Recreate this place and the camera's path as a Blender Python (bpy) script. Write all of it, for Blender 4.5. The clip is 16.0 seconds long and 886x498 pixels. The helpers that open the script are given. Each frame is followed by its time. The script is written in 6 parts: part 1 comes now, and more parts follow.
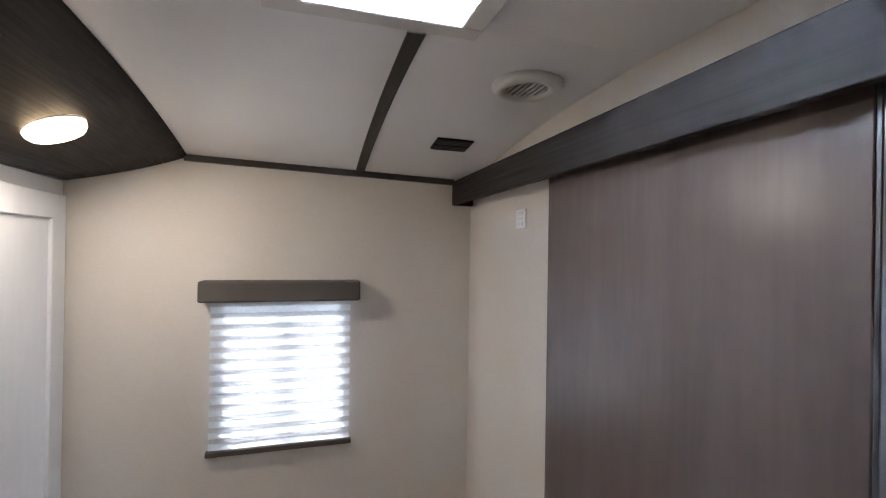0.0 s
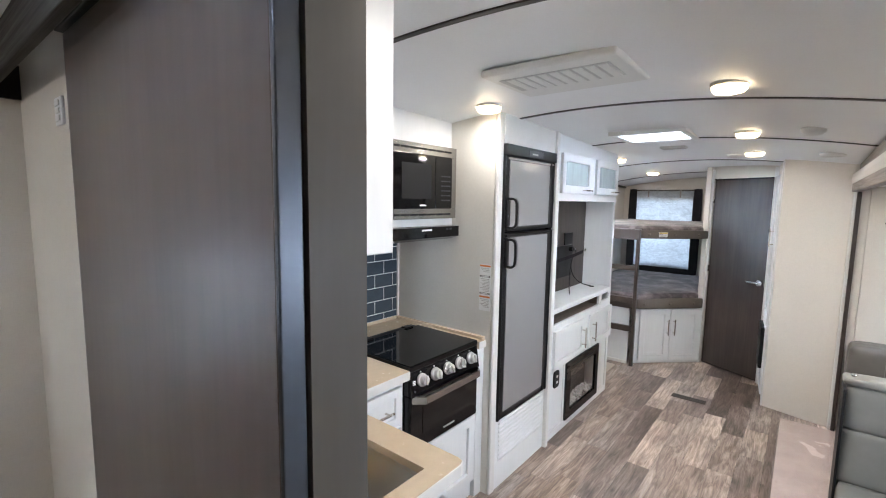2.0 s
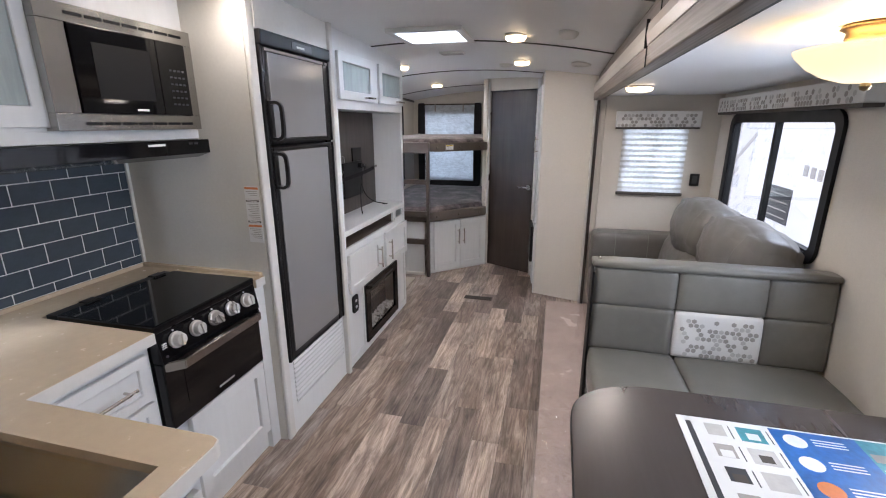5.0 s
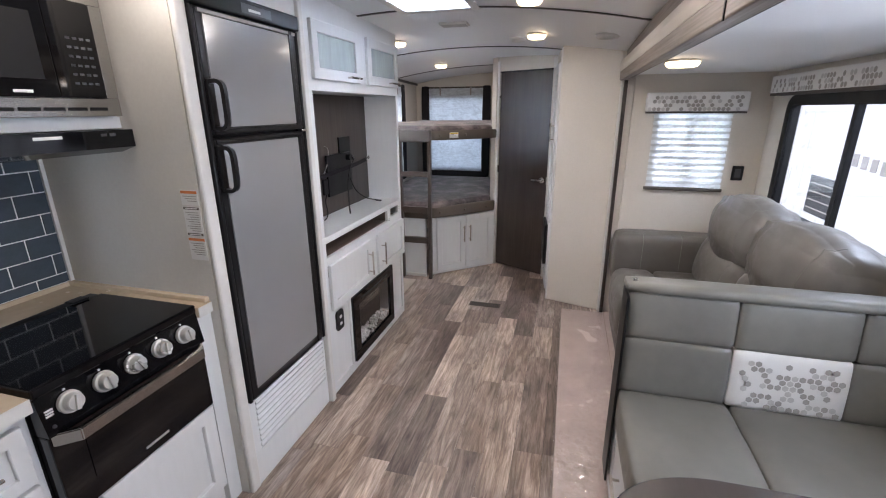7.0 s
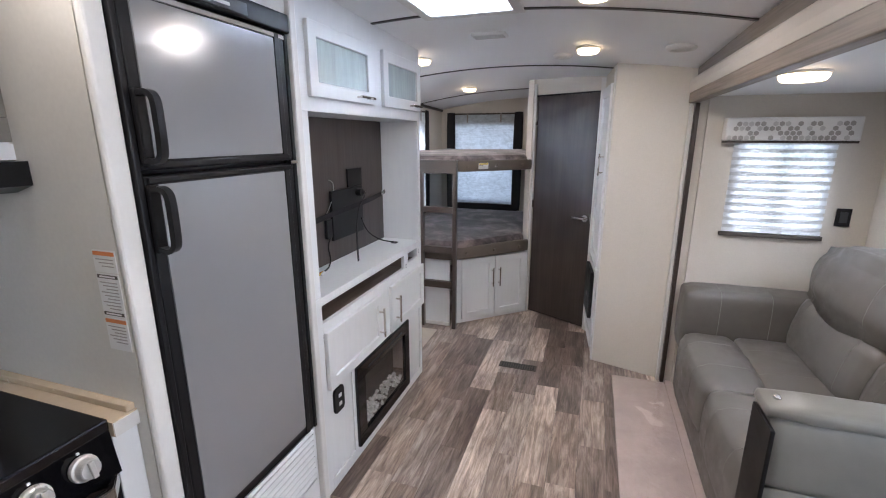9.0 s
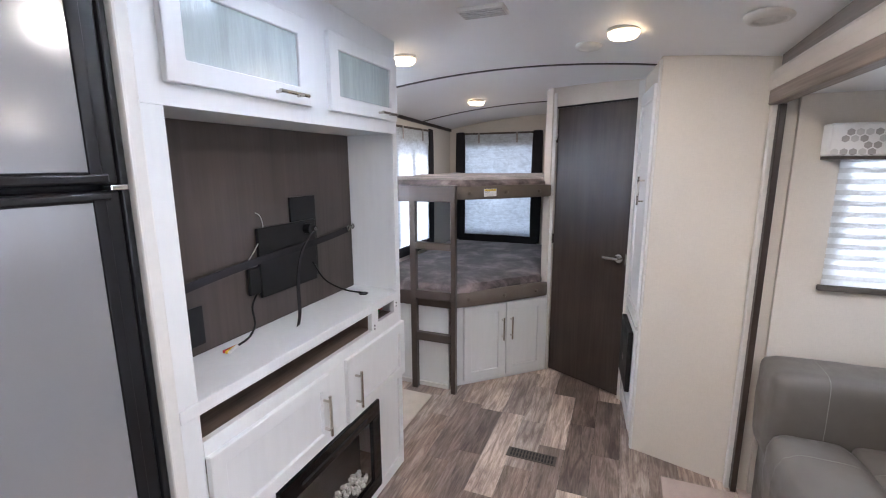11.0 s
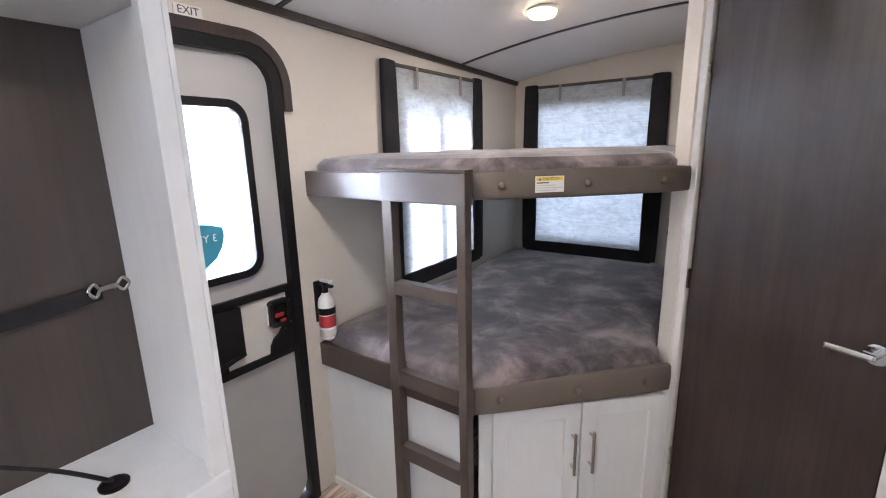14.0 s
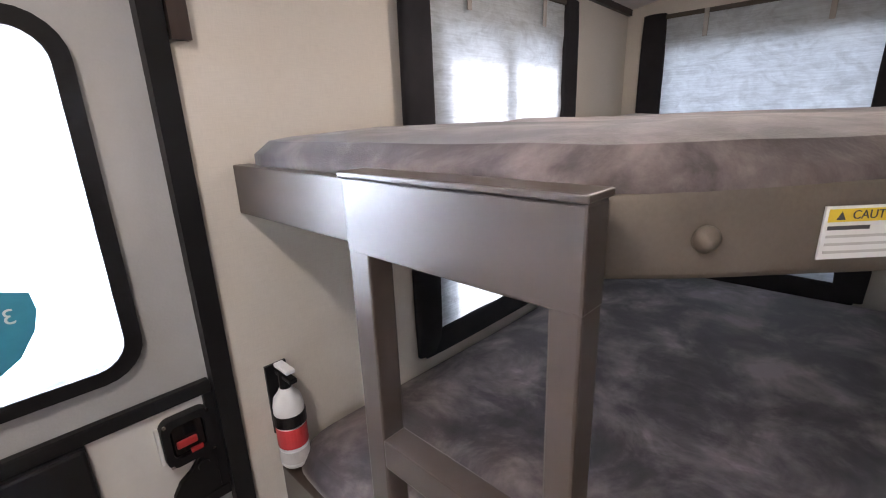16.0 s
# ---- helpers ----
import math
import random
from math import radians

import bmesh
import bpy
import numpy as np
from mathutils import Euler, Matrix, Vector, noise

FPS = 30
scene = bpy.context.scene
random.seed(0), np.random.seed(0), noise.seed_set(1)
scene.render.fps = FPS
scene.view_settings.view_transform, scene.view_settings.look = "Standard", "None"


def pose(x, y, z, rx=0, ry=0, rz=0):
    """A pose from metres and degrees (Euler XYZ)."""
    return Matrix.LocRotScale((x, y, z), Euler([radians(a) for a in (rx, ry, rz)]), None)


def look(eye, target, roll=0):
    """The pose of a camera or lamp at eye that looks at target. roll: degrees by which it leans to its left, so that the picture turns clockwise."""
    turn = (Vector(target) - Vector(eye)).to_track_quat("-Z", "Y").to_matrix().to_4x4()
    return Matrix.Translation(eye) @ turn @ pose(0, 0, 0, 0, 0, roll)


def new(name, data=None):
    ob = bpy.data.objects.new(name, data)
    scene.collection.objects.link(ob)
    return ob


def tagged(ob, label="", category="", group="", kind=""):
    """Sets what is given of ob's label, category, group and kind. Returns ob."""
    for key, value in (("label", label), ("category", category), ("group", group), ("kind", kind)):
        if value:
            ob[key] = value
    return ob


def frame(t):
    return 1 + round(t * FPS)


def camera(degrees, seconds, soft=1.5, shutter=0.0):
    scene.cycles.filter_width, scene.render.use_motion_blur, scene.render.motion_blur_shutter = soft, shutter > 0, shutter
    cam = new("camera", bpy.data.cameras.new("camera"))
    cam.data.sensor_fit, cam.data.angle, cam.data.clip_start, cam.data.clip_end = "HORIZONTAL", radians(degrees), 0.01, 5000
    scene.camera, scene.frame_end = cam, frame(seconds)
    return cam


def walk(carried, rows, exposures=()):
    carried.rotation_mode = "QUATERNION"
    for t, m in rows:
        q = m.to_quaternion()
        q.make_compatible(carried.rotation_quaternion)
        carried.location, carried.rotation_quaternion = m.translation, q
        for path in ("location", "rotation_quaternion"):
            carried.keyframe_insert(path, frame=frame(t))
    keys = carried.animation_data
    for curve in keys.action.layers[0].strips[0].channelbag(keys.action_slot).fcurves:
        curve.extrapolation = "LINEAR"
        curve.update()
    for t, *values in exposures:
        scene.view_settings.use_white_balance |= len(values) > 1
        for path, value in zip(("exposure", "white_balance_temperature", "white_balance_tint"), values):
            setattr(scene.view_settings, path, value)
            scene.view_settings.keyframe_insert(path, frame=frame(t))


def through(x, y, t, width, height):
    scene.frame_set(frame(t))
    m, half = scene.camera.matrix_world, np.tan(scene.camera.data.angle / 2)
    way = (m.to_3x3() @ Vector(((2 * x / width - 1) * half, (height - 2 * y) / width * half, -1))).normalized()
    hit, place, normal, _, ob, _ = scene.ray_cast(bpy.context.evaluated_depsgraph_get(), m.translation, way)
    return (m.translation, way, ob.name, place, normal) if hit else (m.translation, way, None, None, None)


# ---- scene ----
cam = camera(89.7, 16.0, soft=1.1)
EXPOSURES = [(0.0, 0.86, 6000, 18), (0.5, 0.92, 6000, 18), (1.0, 1.24, 5950, 16), (1.6, 1.18, 5850, 14), (2.0, 0.93, 5750, 12), (2.5, 0.46, 5700, 12), (3.0, 0.3, 5700, 13), (3.5, 0.36, 5850, 16), (6.0, 0.30, 5900, 18), (7.5, 0.47, 5850, 18), (9.5, 0.52, 5750, 17), (12.5, 0.72, 5900, 20), (13.2, 0.68, 5900, 20), (14.0, 0.92, 5950, 19), (14.6, 0.8, 5900, 19), (15.2, 0.28, 6000, 19), (15.6, 0.25, 6050, 19), (16.0, 0.58, 6150, 20)]
PATH = [
    (0, (0.42, 0.543, 1.799), (0.998, 2.458, 1.805), 0.9),
    (0.5, (0.448, 0.537, 1.785), (1.085, 2.432, 1.85), 0.7),
    (1, (0.568, 0.527, 1.764), (1.451, 2.32, 1.838), -0.2),
    (1.5, (0.719, 0.524, 1.72), (1.967, 2.087, 1.686), -0.2),
    (2, (0.867, 0.496, 1.706), (2.411, 1.748, 1.487), 0.9),
    (2.5, (0.984, 0.463, 1.665), (2.749, 1.333, 1.313), 0.7),
    (3, (1.06, 0.429, 1.639), (2.913, 1.027, 1.181), 0.7),
    (3.5, (1.086, 0.41, 1.628), (2.948, 0.945, 1.133), 0.7),
    (6, (1.382, 0.583, 1.628), (3.249, 1.018, 1.06), -0.1),
    (6.5, (1.541, 0.573, 1.616), (3.401, 1.016, 1.027), 0.0),
    (7, (1.652, 0.569, 1.622), (3.49, 1.078, 1.022), -0.3),
    (7.5, (1.76, 0.602, 1.617), (3.577, 1.18, 1.015), -0.3),
    (8, (1.889, 0.695, 1.614), (3.705, 1.289, 1.021), -0.3),
    (8.5, (2.02, 0.752, 1.618), (3.842, 1.351, 1.052), -0.1),
    (9, (2.2, 0.757, 1.615), (4.04, 1.369, 1.129), -0.0),
    (9.5, (2.383, 0.736, 1.623), (4.222, 1.404, 1.208), -0.3),
    (9.7, (2.45, 0.761, 1.61), (4.292, 1.43, 1.21), -0.1),
    (11.8, (3.338, 0.835, 1.554), (5.126, 1.643, 1.165), -0.8),
    (12, (3.443, 0.881, 1.546), (5.217, 1.713, 1.148), -0.9),
    (12.5, (3.703, 0.981, 1.548), (5.455, 1.855, 1.137), -0.5),
    (13, (3.976, 0.968, 1.543), (5.716, 1.867, 1.137), -0.5),
    (13.5, (4.257, 0.978, 1.541), (5.91, 2.026, 1.132), -1.0),
    (14, (4.525, 1.095, 1.504), (6.121, 2.215, 1.059), -1.3),
    (14.5, (4.746, 1.217, 1.478), (6.27, 2.401, 0.953), -1.3),
    (15, (4.976, 1.35, 1.498), (6.415, 2.627, 0.951), -1.4),
    (15.5, (5.174, 1.467, 1.495), (6.576, 2.779, 0.937), -2.2),
    (16, (5.302, 1.632, 1.499), (6.685, 2.962, 0.935), -2.1),
]
walk(cam, [(t, look(eye, target, roll)) for t, eye, target, roll in PATH], EXPOSURES)

# ---- world, sun and daylight ----
world = bpy.data.worlds.new("sky")
scene.world = world
world.use_nodes = True
wn = world.node_tree
sky = wn.nodes.new("ShaderNodeTexSky")
sky.sky_type = "NISHITA"
sky.sun_disc = False
sky.sun_elevation, sky.sun_rotation = radians(49), radians(-20)
wn.nodes["Background"].inputs["Strength"].default_value = 0.15
wn.links.new(sky.outputs["Color"], wn.nodes["Background"].inputs["Color"])
sun = new("sun", bpy.data.lights.new("sun", "SUN"))
sun.data.energy, sun.data.angle, sun.data.color = 4.5, radians(6), (1.0, 0.97, 0.92)
sun.matrix_world = look((-3, 8, 10), (0, 0, 0))


def area_lamp(name, eye, target, sx, sy, watts, colour):
    ob = new(name, bpy.data.lights.new(name, "AREA"))
    ob.data.shape, ob.data.size, ob.data.size_y = "RECTANGLE", sx, sy
    ob.data.energy, ob.data.color = watts, colour
    ob.matrix_world = look(eye, target)
    return ob


DAY = (0.84, 0.93, 1.0)
WARM = (1.0, 0.89, 0.74)
# daylight in the openings, outside the shades and lids
area_lamp("daylight_bedroom_lid", (0.54, 1.22, 2.352), (0.54, 1.22, 0), 0.34, 0.34, 34, DAY)
area_lamp("daylight_main_lid", (4.09, 1.315, 2.345), (4.09, 1.315, 0), 0.36, 0.36, 42, DAY)
area_lamp("daylight_bedroom_window", (0.33, 2.66, 1.26), (0.33, 0, 1.26), 0.48, 0.56, 13, DAY)
area_lamp("daylight_kitchen_window", (1.86, 2.66, 1.24), (1.86, 0, 1.24), 0.6, 0.5, 28, DAY)
area_lamp("daylight_entry_window", (5.26, 2.70, 1.37), (5.26, 0, 1.37), 0.34, 0.54, 42, DAY)
area_lamp("daylight_bunk_window", (6.57, 3.25, 1.30), (6.57, 0, 1.30), 1.7, 1.7, 13, DAY)
area_lamp("daylight_rear_window", (8.20, 2.0, 1.30), (0, 2.0, 1.30), 1.7, 1.7, 15, DAY)
area_lamp("daylight_dinette_window", (2.63, -0.86, 1.33), (2.63, 1, 1.1), 0.72, 0.62, 12, DAY)
area_lamp("daylight_sofa_window", (4.28, -1.35, 2.25), (4.28, 0.30, 0.75), 1.3, 0.6, 30, DAY)
area_lamp("daylight_slide_end_window", (5.40, -0.25, 1.33), (0, -0.25, 1.33), 0.44, 0.5, 10, DAY)

# ---- materials ----


def nodes_of(name):
    m = bpy.data.materials.new(name)
    m.use_nodes = True
    nt = m.node_tree
    return m, nt, nt.nodes["Principled BSDF"]


def coords(nt, scale=(1, 1, 1), island=False):
    tc = nt.nodes.new("ShaderNodeTexCoord")
    mp = nt.nodes.new("ShaderNodeMapping")
    mp.inputs["Scale"].default_value = scale
    nt.links.new(tc.outputs["Object"], mp.inputs["Vector"])
    if island:
        info = nt.nodes.new("ShaderNodeObjectInfo")
        mul = nt.nodes.new("ShaderNodeVectorMath")
        mul.operation = "SCALE"
        mul.inputs[0].default_value = (7.3, 3.1, 5.7)
        nt.links.new(info.outputs["Random"], mul.inputs["Scale"])
        nt.links.new(mul.outputs[0], mp.inputs["Location"])
    return mp


def noise_tex(nt, mp, scale, detail=4, rough=0.55):
    n = nt.nodes.new("ShaderNodeTexNoise")
    n.inputs["Scale"].default_value, n.inputs["Detail"].default_value, n.inputs["Roughness"].default_value = scale, detail, rough
    nt.links.new(mp.outputs[0], n.inputs["Vector"])
    return n


def ramp(nt, src, stops):
    r = nt.nodes.new("ShaderNodeValToRGB")
    el = r.color_ramp.elements
    while len(el) < len(stops):
        el.new(0.5)
    for e, (p, c) in zip(el, stops):
        e.position, e.color = p, (*c, 1)
    nt.links.new(src, r.inputs["Fac"])
    return r


def bump(nt, bsdf, src, strength, dist=0.002):
    b = nt.nodes.new("ShaderNodeBump")
    b.inputs["Strength"].default_value, b.inputs["Distance"].default_value = strength, dist
    nt.links.new(src, b.inputs["Height"])
    nt.links.new(b.outputs["Normal"], bsdf.inputs["Normal"])


def mixed(nt, a, b, fac, mode="MULTIPLY"):
    m = nt.nodes.new("ShaderNodeMix")
    m.data_type, m.blend_type = "RGBA", mode
    m.inputs["Factor"].default_value = fac
    nt.links.new(a, m.inputs[6])
    nt.links.new(b, m.inputs[7])
    return m.outputs[2]


def shade(c, k):
    return tuple(min(1, v * k) for v in c)


def plain(name, colour, rough=0.5, metal=0.0, var=0.08, scale=6.0, grain=60.0, bump_s=0.05, stretch=(1, 1, 1), spec=0.5, coat=0.0, rvar=0.15):
    m, nt, b = nodes_of(name)
    mp = coords(nt, stretch)
    n1, n2 = noise_tex(nt, mp, scale), noise_tex(nt, mp, grain, 3)
    r1 = ramp(nt, n1.outputs["Fac"], [(0.3, shade(colour, 1 - var)), (0.7, shade(colour, 1 + var))])
    r2 = ramp(nt, n2.outputs["Fac"], [(0.3, (1 - var,) * 3), (0.7, (1, 1, 1))])
    nt.links.new(mixed(nt, r1.outputs[0], r2.outputs[0], 1.0), b.inputs["Base Color"])
    rr = ramp(nt, n1.outputs["Fac"], [(0.3, (rough * (1 - rvar),) * 3), (0.7, (min(1, rough * (1 + rvar)),) * 3)])
    nt.links.new(rr.outputs[0], b.inputs["Roughness"])
    b.inputs["Metallic"].default_value = metal
    b.inputs["Specular IOR Level"].default_value = spec
    b.inputs["Coat Weight"].default_value = coat
    if bump_s:
        bump(nt, b, n2.outputs["Fac"], bump_s)
    return m


def wood(name, dark, light, rough=0.4, axis="z", grain=14.0, bump_s=0.12, spread=0.35, fine_mix=0.45, bend=0.6, fine_k=9.0, fine_s=0.25, spec=0.5):
    """Long-grained wood or wood print; the grain runs along the axis."""
    m, nt, b = nodes_of(name)
    k = {"x": (0.09, 1, 1), "y": (1, 0.09, 1), "z": (1, 1, 0.09)}[axis]
    mp = coords(nt, k)
    n1 = noise_tex(nt, mp, grain, 6, 0.62)
    n1.inputs["Distortion"].default_value = bend
    fine = coords(nt, tuple(fine_s * v if v < 1 else 1.0 for v in k))
    n2 = noise_tex(nt, fine, grain * fine_k, 4, 0.6)
    n3 = noise_tex(nt, coords(nt), 2.2, 3)
    r1 = ramp(nt, n1.outputs["Fac"], [(0.28, dark), (0.5, tuple((a + c) / 2 for a, c in zip(dark, light))), (0.72, light)])
    r2 = ramp(nt, n2.outputs["Fac"], [(0.32, (0.5,) * 3), (0.58, (1, 1, 1))])
    r3 = ramp(nt, n3.outputs["Fac"], [(0.25, (1 - spread,) * 3), (0.75, (1, 1, 1))])
    col = mixed(nt, mixed(nt, r1.outputs[0], r2.outputs[0], fine_mix), r3.outputs[0], 1.0)
    b.inputs["Specular IOR Level"].default_value = spec
    nt.links.new(col, b.inputs["Base Color"])
    rr = ramp(nt, n2.outputs["Fac"], [(0.3, (rough * 1.25,) * 3), (0.7, (rough * 0.9,) * 3)])
    nt.links.new(rr.outputs[0], b.inputs["Roughness"])
    bump(nt, b, n2.outputs["Fac"], bump_s)
    return m


def planking(name):
    """Printed weathered oak, grain along x: broad cathedral bands, fine streaks, saw marks and a few dark knots, toned plank by plank."""
    m, nt, b = nodes_of(name)
    broad = noise_tex(nt, coords(nt, (0.13, 1, 1), True), 24, 6, 0.66)
    broad.inputs["Distortion"].default_value = 1.4
    streak = noise_tex(nt, coords(nt, (0.045, 1, 1), True), 150, 4, 0.6)
    streak.inputs["Distortion"].default_value = 0.6
    pore = noise_tex(nt, coords(nt, (0.06, 1, 1), True), 330, 2, 0.5)
    blot = noise_tex(nt, coords(nt, (0.45, 1, 1), True), 6.5, 4, 0.6)
    vor = nt.nodes.new("ShaderNodeTexVoronoi")
    vor.inputs["Scale"].default_value = 5.0
    nt.links.new(coords(nt, (0.45, 1, 1), True).outputs[0], vor.inputs["Vector"])
    r1 = ramp(nt, broad.outputs["Fac"], [(0.30, (0.155, 0.122, 0.102)), (0.46, (0.285, 0.235, 0.200)), (0.56, (0.400, 0.345, 0.300)), (0.70, (0.520, 0.465, 0.415))])
    r2 = ramp(nt, streak.outputs["Fac"], [(0.34, (0.60, 0.57, 0.55)), (0.50, (0.94, 0.94, 0.94)), (0.66, (1.10, 1.10, 1.10))])
    r3 = ramp(nt, pore.outputs["Fac"], [(0.36, (0.82,) * 3), (0.52, (1, 1, 1))])
    r4 = ramp(nt, blot.outputs["Fac"], [(0.30, (0.55, 0.53, 0.53)), (0.60, (1.10, 1.08, 1.06))])
    r5 = ramp(nt, vor.outputs["Distance"], [(0.02, (0.32, 0.27, 0.24)), (0.07, (0.78, 0.76, 0.74)), (0.13, (1, 1, 1))])
    info = nt.nodes.new("ShaderNodeObjectInfo")
    r6 = ramp(nt, info.outputs["Random"], [(0.0, (0.44, 0.39, 0.38)), (0.22, (0.66, 0.61, 0.60)), (0.42, (1.02, 0.92, 0.84)), (0.58, (0.86, 0.85, 0.87)), (0.78, (1.22, 1.14, 1.07)), (1.0, (1.55, 1.50, 1.48))])
    col = mixed(nt, r1.outputs[0], r2.outputs[0], 0.85)
    for r, f in ((r3, 0.6), (r4, 0.9), (r5, 0.8), (r6, 1.0)):
        col = mixed(nt, col, r.outputs[0], f)
    nt.links.new(col, b.inputs["Base Color"])
    rr = ramp(nt, streak.outputs["Fac"], [(0.3, (0.36,) * 3), (0.7, (0.33,) * 3)])
    nt.links.new(rr.outputs[0], b.inputs["Roughness"])
    bump(nt, b, streak.outputs["Fac"], 0.05)
    return m


def weave(name, colour, rough=0.8, pitch=420.0, var=0.07, bump_s=0.12):
    """Wall board with a fine linen print."""
    m, nt, b = nodes_of(name)
    ha, hb = noise_tex(nt, coords(nt, (1, 1, 0.06)), pitch, 2), noise_tex(nt, coords(nt, (0.06, 0.06, 1)), pitch, 2)
    big = noise_tex(nt, coords(nt), 1.3, 3)
    add = nt.nodes.new("ShaderNodeMath")
    nt.links.new(ha.outputs["Fac"], add.inputs[0])
    nt.links.new(hb.outputs["Fac"], add.inputs[1])
    half = nt.nodes.new("ShaderNodeMath")
    half.operation = "MULTIPLY"
    half.inputs[1].default_value = 0.5
    nt.links.new(add.outputs[0], half.inputs[0])
    r1 = ramp(nt, half.outputs[0], [(0.35, shade(colour, 1 - 1.6 * var)), (0.62, shade(colour, 1 + var))])
    r2 = ramp(nt, big.outputs["Fac"], [(0.3, (0.95, 0.945, 0.94)), (0.7, (1, 1, 1))])
    nt.links.new(mixed(nt, r1.outputs[0], r2.outputs[0], 1.0), b.inputs["Base Color"])
    b.inputs["Roughness"].default_value = rough
    bump(nt, b, half.outputs[0], bump_s, 0.001)
    return m


def velvet(name, dark, light):
    """Short pile: blotches where it is brushed one way or the other, over a fine nap."""
    m, nt, b = nodes_of(name)
    mp = coords(nt)
    n1, n2, n3 = noise_tex(nt, mp, 5.0, 7, 0.62), noise_tex(nt, mp, 260, 2), noise_tex(nt, mp, 1.9, 3)
    n1.inputs["Distortion"].default_value = 0.35
    swipe = noise_tex(nt, coords(nt, (1.0, 0.45, 1.0)), 30, 3, 0.5)
    patch = noise_tex(nt, mp, 3.4, 2)
    r1 = ramp(nt, n1.outputs["Fac"], [(0.34, shade(dark, 0.60)), (0.45, dark), (0.53, light), (0.64, shade(light, 1.8))])
    r3 = ramp(nt, n3.outputs["Fac"], [(0.3, (0.72, 0.74, 0.78)), (0.7, (1.08, 1.03, 1.0))])
    r4 = ramp(nt, swipe.outputs["Fac"], [(0.50, (1, 1, 1)), (0.58, (1.32, 1.30, 1.33))])
    r5 = ramp(nt, patch.outputs["Fac"], [(0.54, (0, 0, 0)), (0.60, (1, 1, 1))])
    gate = nt.nodes.new("ShaderNodeMix")
    gate.data_type = "RGBA"
    gate.inputs[6].default_value = (1, 1, 1, 1)
    nt.links.new(r5.outputs[0], gate.inputs[0])
    nt.links.new(r4.outputs[0], gate.inputs[7])
    col = mixed(nt, mixed(nt, r1.outputs[0], r3.outputs[0], 1.0), gate.outputs[2], 1.0)
    nt.links.new(col, b.inputs["Base Color"])
    b.inputs["Roughness"].default_value = 0.9
    b.inputs["Sheen Weight"].default_value = 0.3
    b.inputs["Sheen Roughness"].default_value = 0.4
    both = nt.nodes.new("ShaderNodeMath")
    both.operation = "MULTIPLY_ADD"
    both.inputs[1].default_value = 2.0
    nt.links.new(n1.outputs["Fac"], both.inputs[0])
    nt.links.new(n2.outputs["Fac"], both.inputs[2])
    bump(nt, b, both.outputs[0], 0.18, 0.003)
    return m


def leather(name, colour, rough=0.42):
    m, nt, b = nodes_of(name)
    mp = coords(nt)
    vor = nt.nodes.new("ShaderNodeTexVoronoi")
    vor.inputs["Scale"].default_value = 330
    nt.links.new(mp.outputs[0], vor.inputs["Vector"])
    n1, n2 = noise_tex(nt, mp, 3.5, 3), noise_tex(nt, mp, 22, 4)
    r1 = ramp(nt, n1.outputs["Fac"], [(0.3, shade(colour, 0.88)), (0.7, shade(colour, 1.1))])
    r2 = ramp(nt, n2.outputs["Fac"], [(0.3, (0.9,) * 3), (0.7, (1, 1, 1))])
    nt.links.new(mixed(nt, r1.outputs[0], r2.outputs[0], 1.0), b.inputs["Base Color"])
    rr = ramp(nt, n2.outputs["Fac"], [(0.3, (rough * 0.8,) * 3), (0.7, (rough * 1.2,) * 3)])
    nt.links.new(rr.outputs[0], b.inputs["Roughness"])
    mix = nt.nodes.new("ShaderNodeMath")
    mix.operation = "MULTIPLY_ADD"
    mix.inputs[1].default_value = 0.4
    nt.links.new(vor.outputs["Distance"], mix.inputs[0])
    nt.links.new(n2.outputs["Fac"], mix.inputs[2])
    bump(nt, b, mix.outputs[0], 0.18, 0.002)
    return m


def emitter(name, colour, strength):
    m, nt, b = nodes_of(name)
    b.inputs["Base Color"].default_value = (*shade(colour, 0.9), 1)
    b.inputs["Emission Color"].default_value = (*colour, 1)
    b.inputs["Emission Strength"].default_value = strength
    return m


def glassy(name, colour=(1, 1, 1), rough=0.0):
    m, nt, b = nodes_of(name)
    b.inputs["Base Color"].default_value = (*colour, 1)
    b.inputs["Transmission Weight"].default_value = 1.0
    b.inputs["Roughness"].default_value = rough
    b.inputs["IOR"].default_value = 1.45
    return m


def wrap_film(name):
    """Clear packing film: it lets nearly all through and glints on its folds."""
    m, nt, b = nodes_of(name)
    clear, gloss, mx = (nt.nodes.new(n) for n in ("ShaderNodeBsdfTransparent", "ShaderNodeBsdfGlossy", "ShaderNodeMixShader"))
    clear.inputs["Color"].default_value = (0.95, 0.95, 0.96, 1)
    gloss.inputs["Roughness"].default_value = 0.14
    mx.inputs[0].default_value = 0.10
    nt.links.new(clear.outputs[0], mx.inputs[1])
    nt.links.new(gloss.outputs[0], mx.inputs[2])
    nt.links.new(mx.outputs[0], nt.nodes["Material Output"].inputs["Surface"])
    return m


